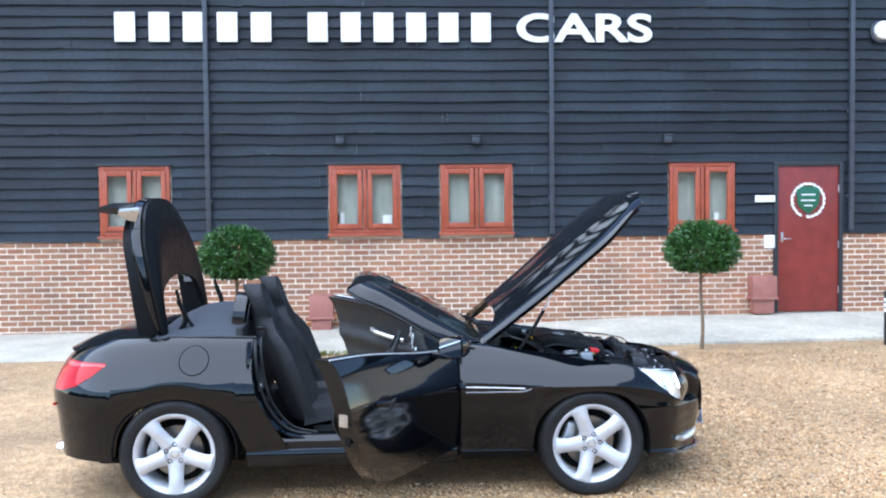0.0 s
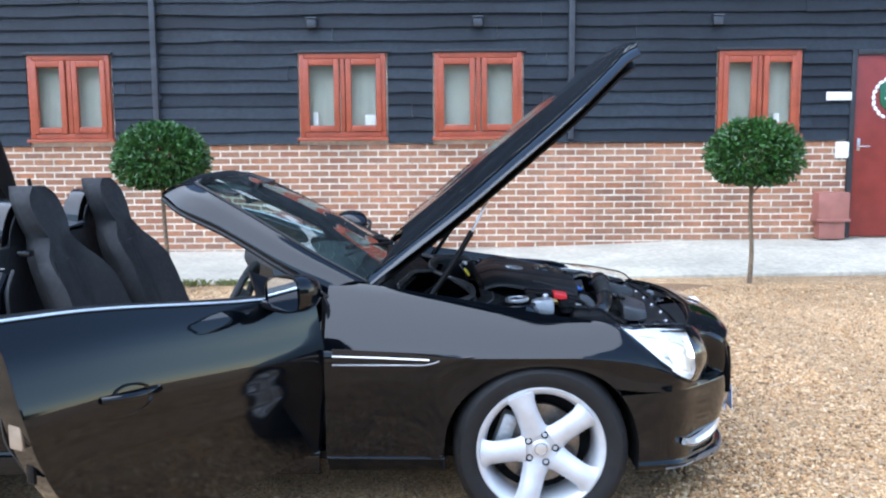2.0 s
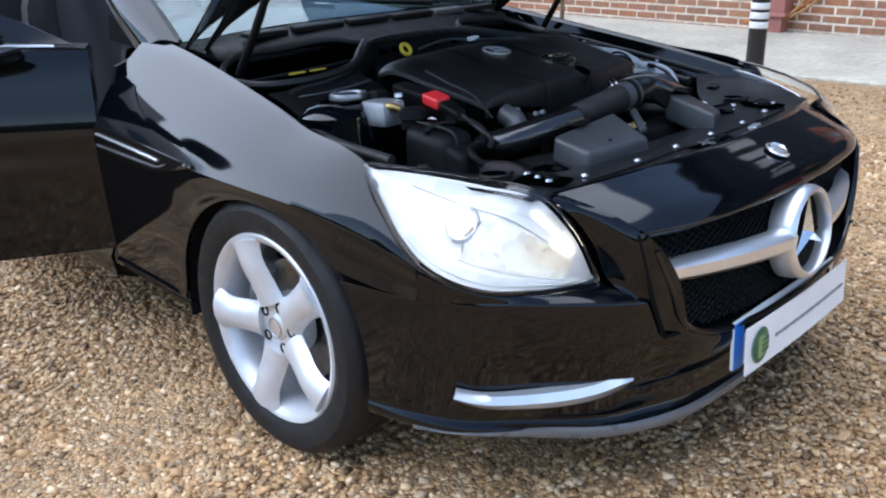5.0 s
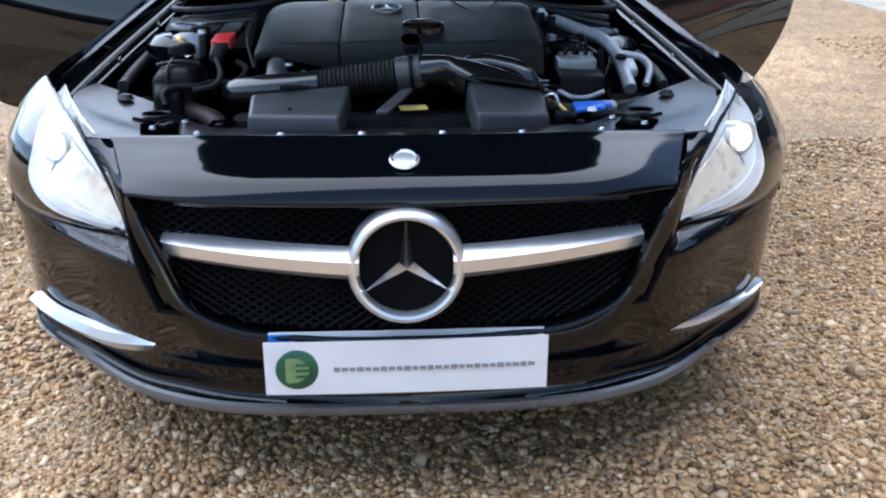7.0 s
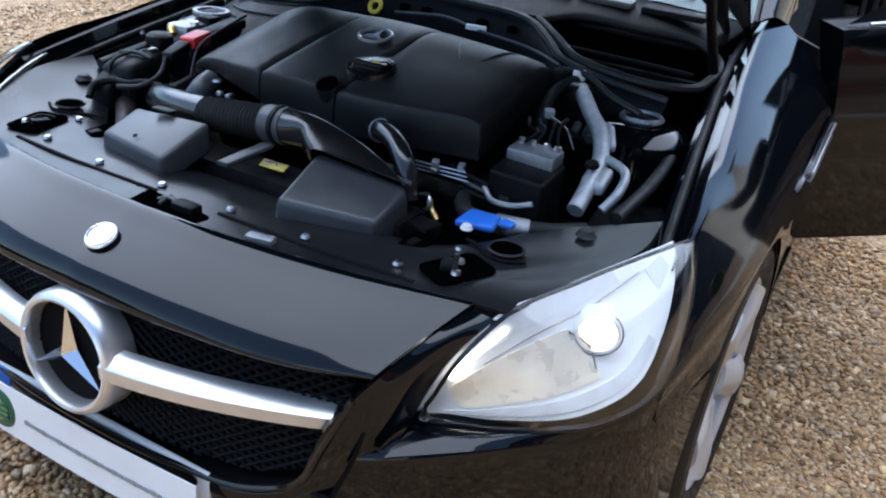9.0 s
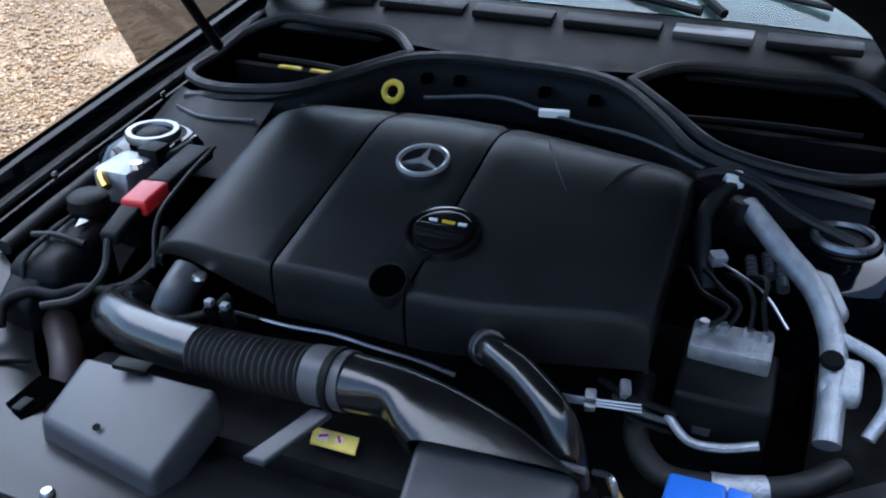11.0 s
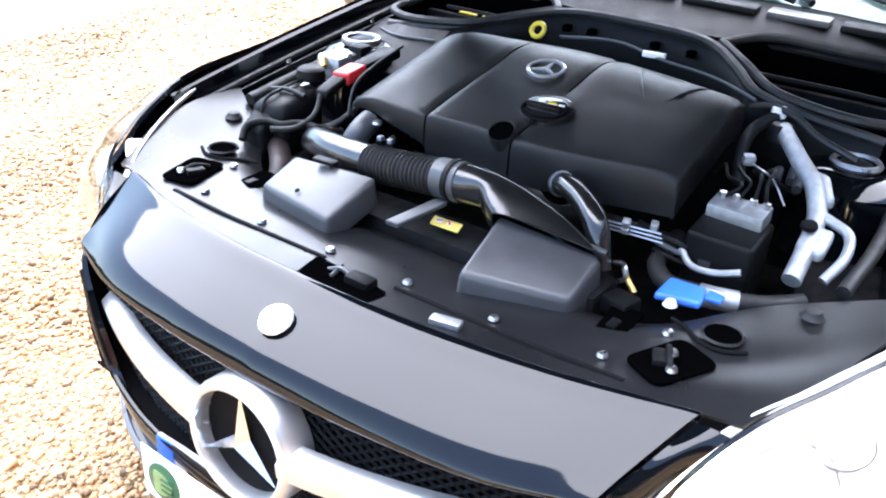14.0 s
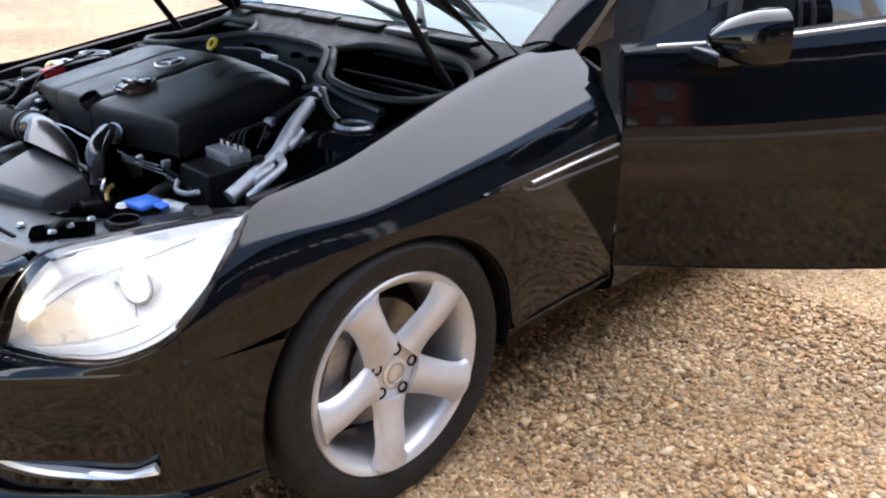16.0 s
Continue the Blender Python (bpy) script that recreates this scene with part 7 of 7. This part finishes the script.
        h = part("roll_hoop", prism(outline, 0.075, pose(-2.085, s * 0.36, 1.02, 0, 0, -90) @ pose(0, 0, 0, 84, 0, 0), 0.02), M_GLOSSBLACK, car, "dark padded roll-over hoop behind the seat")
        part("hoop_pad", prism([(x * 0.8, y * 0.8 + 0.01) for x, y in outline], 0.006, pose(-2.079, s * 0.36, 1.02, 0, 0, -90) @ pose(0, 0, 0, 84, 0, 0) @ Matrix.Translation((0, 0, -0.012)), 0.0), M_TRIM, h)


cabin()


def seat(y0, yaw):
    st = new("seat")
    st.parent = car
    st["label"] = "black cloth bucket seat with built-in headrest"
    st.matrix_local = pose(-1.42, y0, 0.28)

    def cushion(rows, mat, name, label=""):
        return part(name, shell(np.array(rows), 0.05), mat, st, label)

    rows = []
    for t in np.linspace(0, 1, 14):
        x = 0.27 - 0.56 * t
        z = float(spline([(0, 0.10), (0.12, 0.22), (0.5, 0.20), (1, 0.15)], t))
        rows.append([(x, y, z + 0.06 * (abs(y) / 0.25) ** 3 - 0.10 * (abs(y) > 0.252)) for y in (-0.27, -0.25, -0.19, -0.1, 0, 0.1, 0.19, 0.25, 0.27)])
    cushion(rows, M_FABRIC, "seat_cushion")
    rows = []
    for t in np.linspace(0, 1, 26):
        lean = -0.28 - 0.30 * t - 0.02 * math.sin(math.pi * t)
        z = 0.14 + 0.83 * t
        wide = float(spline([(0, 0.26), (0.35, 0.275), (0.58, 0.235), (0.70, 0.150), (0.755, 0.098), (0.82, 0.132), (0.90, 0.136), (0.96, 0.112), (1, 0.055)], t))
        wing = float(spline([(0, 0.09), (0.5, 0.10), (0.72, 0.03), (1, 0.01)], t))
        row = []
        for u in np.linspace(-1, 1, 15):
            row.append((lean + wing * abs(u) ** 3 + 0.01 * math.cos(u * 9) * (t < 0.7), u * wide, z))
        rows.append(row)
    front = np.array(rows)
    back = front.copy()
    back[..., 0] -= 0.11 * (1 - 0.5 * np.abs(np.linspace(-1, 1, 15))[None, :] ** 2)
    closed = np.concatenate([front, back[:, ::-1], front[:, :1]], 1)
    bm = bmesh.new()
    ring = [[bm.verts.new(p) for p in row[:-1]] for row in closed]
    n = len(ring[0])
    for i in range(len(ring) - 1):
        for j in range(n):
            bm.faces.new((ring[i][j], ring[i][(j + 1) % n], ring[i + 1][(j + 1) % n], ring[i + 1][j]))
    bm.faces.new(ring[0])
    bm.faces.new(ring[-1][::-1])
    back_ob = part("backrest", bm, M_FABRIC, st, angle=70)
    part("centre_panel", shell(front[3:17, 4:11] + (0.012, 0, 0), 0.01), M_TRIM, back_ob)
    part("belt_guide", box((0.05, 0.05, 0.025), (-0.545, -0.20 if y0 < 0 else 0.20, 0.72), 0.008), M_GLOSSBLACK, st)
    part("seat_base", box((0.45, 0.44, 0.12), (-0.02, 0, 0.06), 0.02), M_TRIM, st)


seat(-0.36, 0)
seat(0.36, 0)


def windscreen():
    ws = new("windscreen")
    ws.parent = car
    ws["label"] = "raked windscreen in a black frame"
    for s in (-1, 1):
        front = [(-0.64, 0.665, 0.940), (-0.86, 0.625, 1.055), (-1.08, 0.575, 1.180), (-1.25, 0.520, 1.270), (-1.325, 0.46, 1.303)]
        ridge = [(-0.70, 0.690, 0.945), (-0.92, 0.660, 1.055), (-1.13, 0.612, 1.170), (-1.31, 0.556, 1.258), (-1.39, 0.48, 1.298)]
        rear = [(-0.79, 0.705, 0.910), (-0.975, 0.682, 1.020), (-1.17, 0.636, 1.130), (-1.365, 0.576, 1.216), (-1.440, 0.50, 1.258)]
        inner = [(-0.79, 0.66, 0.900), (-0.965, 0.632, 1.010), (-1.15, 0.586, 1.12), (-1.325, 0.526, 1.208), (-1.415, 0.47, 1.248)]
        part("a_pillar", shell(mirrored(loft([front, ridge, rear, inner], 40, 14), s), 0.012), M_PAINT, ws)
        part("pillar_seal", tube([(x - 0.004, s * (y - 0.01), z - 0.012) for x, y, z in rear], 0.010, 8, 40), M_RUBBER, ws)
        part("glass_seal", tube([(x, s * (y - 0.004), z + 0.003) for x, y, z in front], 0.006, 8, 40), M_RUBBER, ws)
        part("quarter_glass", shell(mirrored(np.array([[(-0.83, 0.70, 0.915), (-0.97, 0.70, 0.925)], [(-0.97, 0.688, 0.995), (-0.985, 0.688, 0.995)]]), s), 0.004), M_GLOSSBLACK, ws)
    header = full_width(loft([[(-1.265, 0, 1.318), (-1.275, 0.25, 1.314), (-1.325, 0.47, 1.300)], [(-1.32, 0, 1.334), (-1.335, 0.25, 1.328), (-1.39, 0.49, 1.300)], [(-1.38, 0, 1.325), (-1.40, 0.25, 1.318), (-1.445, 0.50, 1.268)], [(-1.38, 0, 1.285), (-1.395, 0.25, 1.280), (-1.43, 0.49, 1.240)], [(-1.29, 0, 1.290), (-1.30, 0.25, 1.286), (-1.34, 0.46, 1.270)]], 20, 18))
    part("header_rail", shell(header, 0.008), M_PAINT, ws)
    glass_net = full_width(loft([[(-0.60, 0, 0.962), (-0.615, 0.35, 0.958), (-0.64, 0.66, 0.940)], [(-0.93, 0, 1.160), (-0.945, 0.32, 1.155), (-0.985, 0.60, 1.128)], [(-1.268, 0, 1.318), (-1.28, 0.28, 1.312), (-1.32, 0.48, 1.298)]], 24, 16))
    g = part("glass", shell(glass_net, 0.004), M_SCREEN, ws, "green-tinted windscreen glass")
    g.visible_shadow = False
    mir = part("rear_view_mirror", box((0.03, 0.24, 0.065), (-1.20, 0, 1.225), 0.014, (0, -15, 0)), M_GLOSSBLACK, ws, "black interior mirror")
    part("mirror_stalk", tube([(-1.19, 0, 1.25), (-1.16, 0, 1.28)], 0.012, 8), M_BLACK, mir)
    for s in (-1, 1):
        part("sun_visor", shell(np.array([[(-1.30 + 0.12 * t, s * y, 1.29 - 0.03 * t) for y in np.linspace(0.10, 0.42, 6)] for t in (0, 0.5, 1)]), 0.015), M_TRIM, ws)


windscreen()


# ---- doors, open ----
def door(side, angle):
    d = new("car_door")
    d.parent = car
    d["label"] = "open glossy black car door with a mirror"
    hinge = Matrix.Translation((-0.785, side * 0.865, 0))
    d.matrix_local = hinge @ Matrix.Rotation(radians(-side * angle), 4, "Z") @ hinge.inverted()
    xr = lambda z: float(spline([(0.36, -1.70), (0.45, -1.80), (0.6, -1.90), (0.8, -1.955), (1.0, -1.965)], z))
    cols = 30
    rows = []
    for t in np.linspace(0, 1, 28):
        row = []
        for u in np.linspace(0, 1, cols):
            z_lo = float(spline([(0, 0.315), (0.5, 0.305), (0.85, 0.315), (1, 0.345)], u))
            z_hi = float(spline([(0, 0.925), (0.5, 0.955), (1, 0.985)], u))
            z = z_lo + (z_hi - z_lo) * t
            x = -0.79 + (xr(z) + 0.79) * u
            zm = 0.705 + 0.02 * u
            W = float(width_at(x))
            prof = spline([(0.30, -0.030), (0.5, -0.012), (zm - 0.03, 0.0), (zm + 0.02, -0.004), (zm + 0.10, -0.022), (0.90, -0.045), (0.945, -0.070), (1.0, -0.115)], z)
            y = W + float(prof) - 0.006 * math.exp(-((z - zm + 0.06) / 0.035) ** 2)
            row.append((x, side * y, z))
        rows.append(row)
    skin = np.array(rows)
    part("outer_skin", shell(skin, 0.01, flip=side < 0), M_PAINT, d)
    inner = skin.copy()
    inner[..., 1] -= side * np.linspace(0.075, 0.105, 28)[:, None]
    ribs = inner.copy()
    for i in range(28):
        for j in range(cols):
            t, u = i / 27, j / (cols - 1)
            ribs[i, j, 1] -= side * 0.030 * math.exp(-((t - 0.52) / 0.10) ** 2) * (u > 0.1)
            ribs[i, j, 1] += side * 0.02 * (t < 0.25) * math.exp(-((u - 0.45) / 0.3) ** 4)
    trim = part("inner_trim", shell(ribs, 0.008, flip=side > 0), M_TRIM, d, "black moulded inner trim")
    for pts in (skin[:, -1], skin[:, 0]):
        other = pts.copy()
        other[:, 1] -= side * np.linspace(0.075, 0.105, 28)
        part("door_edge", shell(np.array([pts, (pts + other) / 2, other]), 0.006), M_PAINT, d)
    for row in (skin[0], skin[-1]):
        other = row.copy()
        k = 0.075 if row is skin[0] else 0.105
        other[:, 1] -= side * (0.075 if row[0, 2] < 0.6 else 0.105)
        part("door_edge", shell(np.array([row, other]), 0.006), M_BLACK, d)
    top = skin[-1]
    part("belt_strip", tube([tuple(top[j] + (0, -side * 0.010, 0.007)) for j in range(2, cols, 4)] + [tuple(top[-1] + (0, -side * 0.010, 0.007))], 0.0055, 8, 50), M_SATIN, d, "bright strip along the window sill")
    hx = -1.62
    part("handle_recess", lathe([(0.0, -0.012), (0.045, -0.008), (0.055, 0.002), (0.057, 0.001)], 24, pose(hx, side * (float(width_at(hx)) - 0.002), 0.735, 90 if side < 0 else -90, 0, 0) @ Matrix.Diagonal((1.25, 0.75, 1, 1))), M_GLOSSBLACK, d)
    yy = float(width_at(hx)) + 0.018
    part("door_handle", tube([(hx - 0.10, side * (yy - 0.022), 0.748), (hx - 0.06, side * yy, 0.748), (hx + 0.05, side * yy, 0.746), (hx + 0.095, side * (yy - 0.022), 0.745)], 0.011, 10, 30), M_PAINT, d, "black pull handle")
    part("pull_handle", tube([(-1.10, side * 0.755, 0.72), (-1.25, side * 0.735, 0.73), (-1.42, side * 0.735, 0.745), (-1.50, side * 0.765, 0.75)], 0.018, 10, 30), M_SATIN, trim, "silver inner door pull")
    part("speaker", lathe([(0, 0.012), (0.07, 0.010), (0.085, 0.0)], 28, pose(-1.02, side * 0.795, 0.52, 90 if side > 0 else -90, 0, 0)), M_BLACK, trim)
    part("door_latch", box((0.012, 0.05, 0.09), (xr(0.72) + 0.002, side * 0.835, 0.72), 0.004), M_STEEL, d)
    part("door_latch", box((0.01, 0.03, 0.05), (xr(0.62) + 0.002, side * 0.835, 0.60), 0.003), M_BLACK, d)
    # mirror on its foot
    m = part("door_mirror", bmesh_mirror(side), M_PAINT, d, "glossy black door mirror")
    part("mirror_glass", prism(rounded([(-0.050, -0.078), (0.054, -0.074), (0.054, 0.076), (-0.050, 0.070)], 0.03), 0.004, pose(-1.090, side * 0.992, 0.983, 0, -90, 0)), M_MIRROR, m, "mirror glass")
    part("mirror_foot", hexa([(-0.96, side * 0.83, 0.945), (-1.06, side * 0.83, 0.950), (-1.05, side * 0.945, 0.945), (-0.99, side * 0.945, 0.942)], 0.035, 0.01), M_GLOSSBLACK, m)
    part("indicator_strip", box((0.02, 0.10, 0.012), (-0.968, side * 1.03, 0.975), 0.004, (0, 0, side * 20)), M_GLOSSBLACK, m)
    fold = Matrix.Translation((-0.995, side * 0.915, 0))
    m.matrix_local = fold @ Matrix.Rotation(radians(side * 10), 4, "Z") @ fold.inverted()
    part("corner_window", shell(np.array([[(-0.82, side * 0.80, 0.935), (-0.93, side * 0.80, 0.945), (-1.04, side * 0.80, 0.955)], [(-0.94, side * 0.775, 0.99), (-1.0, side * 0.77, 1.02), (-1.045, side * 0.77, 1.04)]]), 0.008), M_GLOSSBLACK, d, "black corner panel by the mirror")


def bmesh_mirror(side):
    """A rounded, squarish mirror shell, fuller at its outer end."""
    rows = []
    for t in np.linspace(0, 1, 14):
        x = -0.945 - 0.150 * t
        k = math.sin(min(1.0, t * 1.25 + 0.04) * math.pi / 2) ** 0.7
        row = []
        for a in np.linspace(0, 2 * math.pi, 33):
            c, q = math.cos(a), math.sin(a)
            c, q = math.copysign(abs(c) ** 0.72, c), math.copysign(abs(q) ** 0.72, q)
            row.append((x, side * (0.992 + 0.090 * k * c), 0.985 + (0.062 + 0.010 * c) * k * q * (1.0 if q > 0 else 0.88)))
        rows.append(row)
    return shell(np.array(rows), 0.005)


door(-1, 59)
door(1, 48)

# ---- how the body sits on its wheels ----
NOSE = Matrix.Translation((-0.0277, -0.005, -0.0587)) @ Matrix.Rotation(radians(-3.595), 4, "Y")
UNDER_BONNET = {"nose_panel", "front_grille", "number_plate", "dealer_card", "front_cover", "engine_cover", "air_intake", "strut_tower", "expansion_tank", "terminal_cover", "brake_reservoir", "wiring_loom", "brake_unit", "strut_brace", "hose_clip", "washer_cap", "battery_hose"}


def ease(v, a, b):
    t = np.clip((v - a) / (b - a), 0, 1)
    return t * t * (3 - 2 * t)


def settled(v, kind):
    """Points of the body, lowered over the wheels; what lies under the bonnet is lowered and tilted back as one."""
    tilted = v @ np.array(NOSE.to_3x3()).T + np.array(NOSE.translation)
    out = v.copy()
    out[:, 2] -= 0.042 * ease(v[:, 2], 0.36, 0.74)
    x, y, z = v.T
    if kind == "door":
        out[:, 2] += 0.042 * ease(z, 0.36, 0.74) * ease(np.hypot(x + 0.785, np.abs(y) - 0.865), 0.2, 1.0)
    if kind == "front":
        ahead, back = ease(x, 0.0, 0.30), ease(x, 0.30, 0.68)
        out[:, 2] = z - 0.042 * ease(z, 0.36, 0.74) * (1 - ahead) - (0.008 + 0.012 * ease(z, 0.53, 0.77)) * ahead
        out[:, 0] -= 0.060 * back + 0.022 * ease(z, 0.68, 0.76) * ease(x, 0.1, 0.3) * (1 - back) + 0.024 * (1 - ease(z, 0.20, 0.34)) * ease(x, 0.5, 0.7)
        out[:, 1] *= 1 - 0.014 * ease(x, 0.2, 0.5)
        return out
    share = {"inner": 1.0, "scuttle": ease(v[:, 0], -0.62, -0.30)[:, None]}.get(kind, 0.0)
    return out + (tilted - out) * share


def settle_body():
    bpy.context.view_layer.update()
    for top in car.children:
        name = top.name.split(".")[0]
        if name in ("wheel", "seat"):
            continue
        kind = "inner" if name in UNDER_BONNET else "scuttle" if name == "scuttle_panel" else "front" if name in ("front_wing", "front_bumper", "headlight") else "door" if name == "car_door" else "body"
        for ob in [top, *top.children_recursive]:
            if ob.type != "MESH":
                continue
            own = "inner" if ob.name.split(".")[0] in ("bay_floor", "bulkhead", "radiator") else kind
            co = np.empty(len(ob.data.vertices) * 3)
            ob.data.vertices.foreach_get("co", co)
            m = ob.matrix_world
            turn, shift = np.array(m.to_3x3()), np.array(m.translation)
            v = settled(co.reshape(-1, 3) @ turn.T + shift, own)
            ob.data.vertices.foreach_set("co", ((v - shift) @ np.linalg.inv(turn).T).ravel())
            ob.data.update()


settle_body()

# ---- loose stones, boards and bricks ----
def loose_stones():
    """Angular stones lying on the gravel, most where the yard is seen from nearest."""
    rng = np.random.default_rng(11)
    spots = []
    for x0, x1, y0, y1, per in ((-1.6, 1.9, 0.55, 3.0, 3600), (-1.9, 2.1, -2.6, -0.55, 3200), (0.5, 2.1, -0.6, 0.6, 3600), (-3.6, 3.4, -3.6, -2.6, 1200), (1.6, 4.2, -2.5, 4.0, 800), (-4.0, 2.0, 3.0, 4.12, 500)):
        n = int((x1 - x0) * (y1 - y0) * per * 1.6)
        spots.append(np.stack([rng.uniform(x0, x1, n), rng.uniform(y0, y1, n)], 1))
    p = np.concatenate(spots)
    n = len(p)
    size = rng.gamma(4.5, 0.00095, n) + 0.0027
    base = np.array([(-1, -1, -1), (1, -1, -1), (1, 1, -1), (-1, 1, -1), (-1, -1, 1), (1, -1, 1), (1, 1, 1), (-1, 1, 1)], float)
    v = base[None] * rng.uniform(0.45, 1.0, (n, 8, 3))
    v *= (size[:, None] * np.stack([rng.uniform(0.8, 1.5, n), rng.uniform(0.7, 1.1, n), rng.uniform(0.4, 0.75, n)], 1))[:, None, :]
    yaw, tip = rng.uniform(0, 2 * np.pi, n), rng.normal(0, 0.35, n)
    c, s = np.cos(yaw)[:, None], np.sin(yaw)[:, None]
    ct, sn = np.cos(tip)[:, None], np.sin(tip)[:, None]
    x, y, z = v[..., 0] * ct + v[..., 2] * sn, v[..., 1], -v[..., 0] * sn + v[..., 2] * ct
    X = x * c - y * s + p[:, :1]
    Y = x * s + y * c + p[:, 1:]
    Z = z + (ground_z(p[:, 0], p[:, 1]) + size * 0.25)[:, None]
    verts = np.stack([X, Y, Z], 2).reshape(-1, 3)
    quad = np.array([(0, 3, 2, 1), (4, 5, 6, 7), (0, 1, 5, 4), (1, 2, 6, 5), (2, 3, 7, 6), (3, 0, 4, 7)])
    faces = (quad[None] + 8 * np.arange(n)[:, None, None]).reshape(-1, 4)
    me = bpy.data.meshes.new("loose_gravel")
    me.vertices.add(len(verts))
    me.vertices.foreach_set("co", verts.ravel())
    me.loops.add(faces.size)
    me.loops.foreach_set("vertex_index", faces.ravel().astype(np.int32))
    me.polygons.add(len(faces))
    me.polygons.foreach_set("loop_start", np.arange(0, faces.size, 4, dtype=np.int32))
    me.update(calc_edges=True)
    me.materials.append(M_STONE)
    tagged(new("loose_gravel", me), "loose golden brown gravel stones", "gravel", kind="stuff")


loose_stones()


def weather_boards():
    """Overlapping stained boards with uneven lower edges, cut round windows and door."""
    rng = np.random.default_rng(5)
    step = 0.1455
    z = BRICK_TOP + 0.005
    row = 0
    while z < 6.1:
        cuts = [-9.0] + sorted(rng.uniform(-8, 8, 3)) + [9.0]
        cuts = sorted(cuts + [-3.65, 1.09, 5.40])
        for a, b in zip(cuts, cuts[1:]):
            spans = [(a, b)]
            for h0, h1, hz0, hz1 in [(w0 - 0.02, w1 + 0.02, WIN_Z[0] - 0.06, WIN_Z[1] + 0.02) for w0, w1 in WINDOWS] + [(DOOR[0] - 0.04, DOOR[1] + 0.04, 0, DOOR[3] + 0.05)]:
                if z + step * 0.75 > hz0 and z + 0.06 < hz1:
                    spans = [s for p, q in spans for s in ((p, min(q, h0)), (max(p, h1), q)) if s[1] - s[0] > 0.02]
            for p, q in spans:
                board(p, q, z, step, rng)
        z += step
        row += 1


def board(x0, x1, z, step, rng):
    n = max(2, min(9, int((x1 - x0) / 0.35)))
    xs = np.linspace(x0 + 0.0015, x1 - 0.0015, n + 1)
    wob = rng.normal(0, 0.006, n + 1)
    tilt = rng.normal(0, 0.004)
    verts = []
    for x, w in zip(xs, wob):
        verts += [(x, WALL_Y - 0.002, z + step + 0.012), (x, WALL_Y - 0.012, z + step + 0.012), (x, WALL_Y - 0.043 + tilt, z + w), (x, WALL_Y - 0.020, z + w + 0.016)]
    faces = [(0, 3, 2, 1), tuple(4 * n + k for k in (0, 1, 2, 3))]
    for i in range(n):
        for k in range(4):
            a, b = 4 * i + k, 4 * i + (k + 1) % 4
            faces.append((a, b, b + 4, a + 4))
    obj("board", verts, faces, M_BOARD, wall)


weather_boards()


def brickwork():
    """Brick courses below the boards; the stretch nearest the yard's middle brick by brick, the rest in one."""
    rng = np.random.default_rng(9)
    L, H, J = 0.2085, 0.0565, 0.020
    course = H + J
    me_list = {}

    def brick_mesh(length, k):
        key = (round(length, 3), k)
        if key not in me_list:
            own = bmesh.new()
            bmesh.ops.create_cube(own, size=1.0, matrix=Matrix.Diagonal((length, 0.03, H, 1)))
            for v in own.verts:
                v.co += Vector((rng.normal(0, 0.0015), rng.normal(0, 0.0015), rng.normal(0, 0.0012)))
            me = bpy.data.meshes.new("brick")
            own.to_mesh(me)
            own.free()
            me.materials.append(M_BRICK)
            me_list[key] = me
        return me_list[key]

    rest_v, rest_f = [], []
    z, row = BRICK_TOP - 0.009 - H - 18 * course, 0
    while z + H < BRICK_TOP - 0.004:
        x = -9.0 + (0.5 * (L + J) if row % 2 else 0)
        while x < 9.0:
            length = L
            cx, cz = x + L / 2, z + H / 2
            hit = [h for h in holes() if h[0] - 0.045 < x + L and x < h[1] + 0.045 and z < h[3] and z + H > h[2]]
            a, b = x, x + L
            for h in hit:
                if a < h[0] - 0.045:
                    b = min(b, h[0] - 0.045)
                elif b > h[1] + 0.045:
                    a = max(a, h[1] + 0.045)
                else:
                    a = b
            if b - a > 0.03:
                out = WALL_Y + rng.normal(0, 0.0015)
                if 0.05 < (a + b) / 2 < 3.45:
                    ob = new("brick", brick_mesh(b - a, int(rng.integers(0, 4)) if b - a > 0.2 else 0))
                    ob.location = ((a + b) / 2, out, cz)
                    ob.parent = wall
                else:
                    k = len(rest_v)
                    for sx in (a, b):
                        for sy in (out - 0.015, out + 0.015):
                            for sz in (z, z + H):
                                rest_v.append((sx + rng.normal(0, 0.001), sy + rng.normal(0, 0.0012), sz + rng.normal(0, 0.001)))
                    rest_f.extend([tuple(k + i for i in f) for f in ((0, 4, 5, 1), (0, 1, 3, 2), (4, 6, 7, 5), (1, 5, 7, 3), (0, 2, 6, 4))])
            x += L + J
        z += course
        row += 1
    rest = obj("bricks", rest_v, rest_f, M_BRICKS, wall)
    rest["kind"] = "stuff"


brickwork()
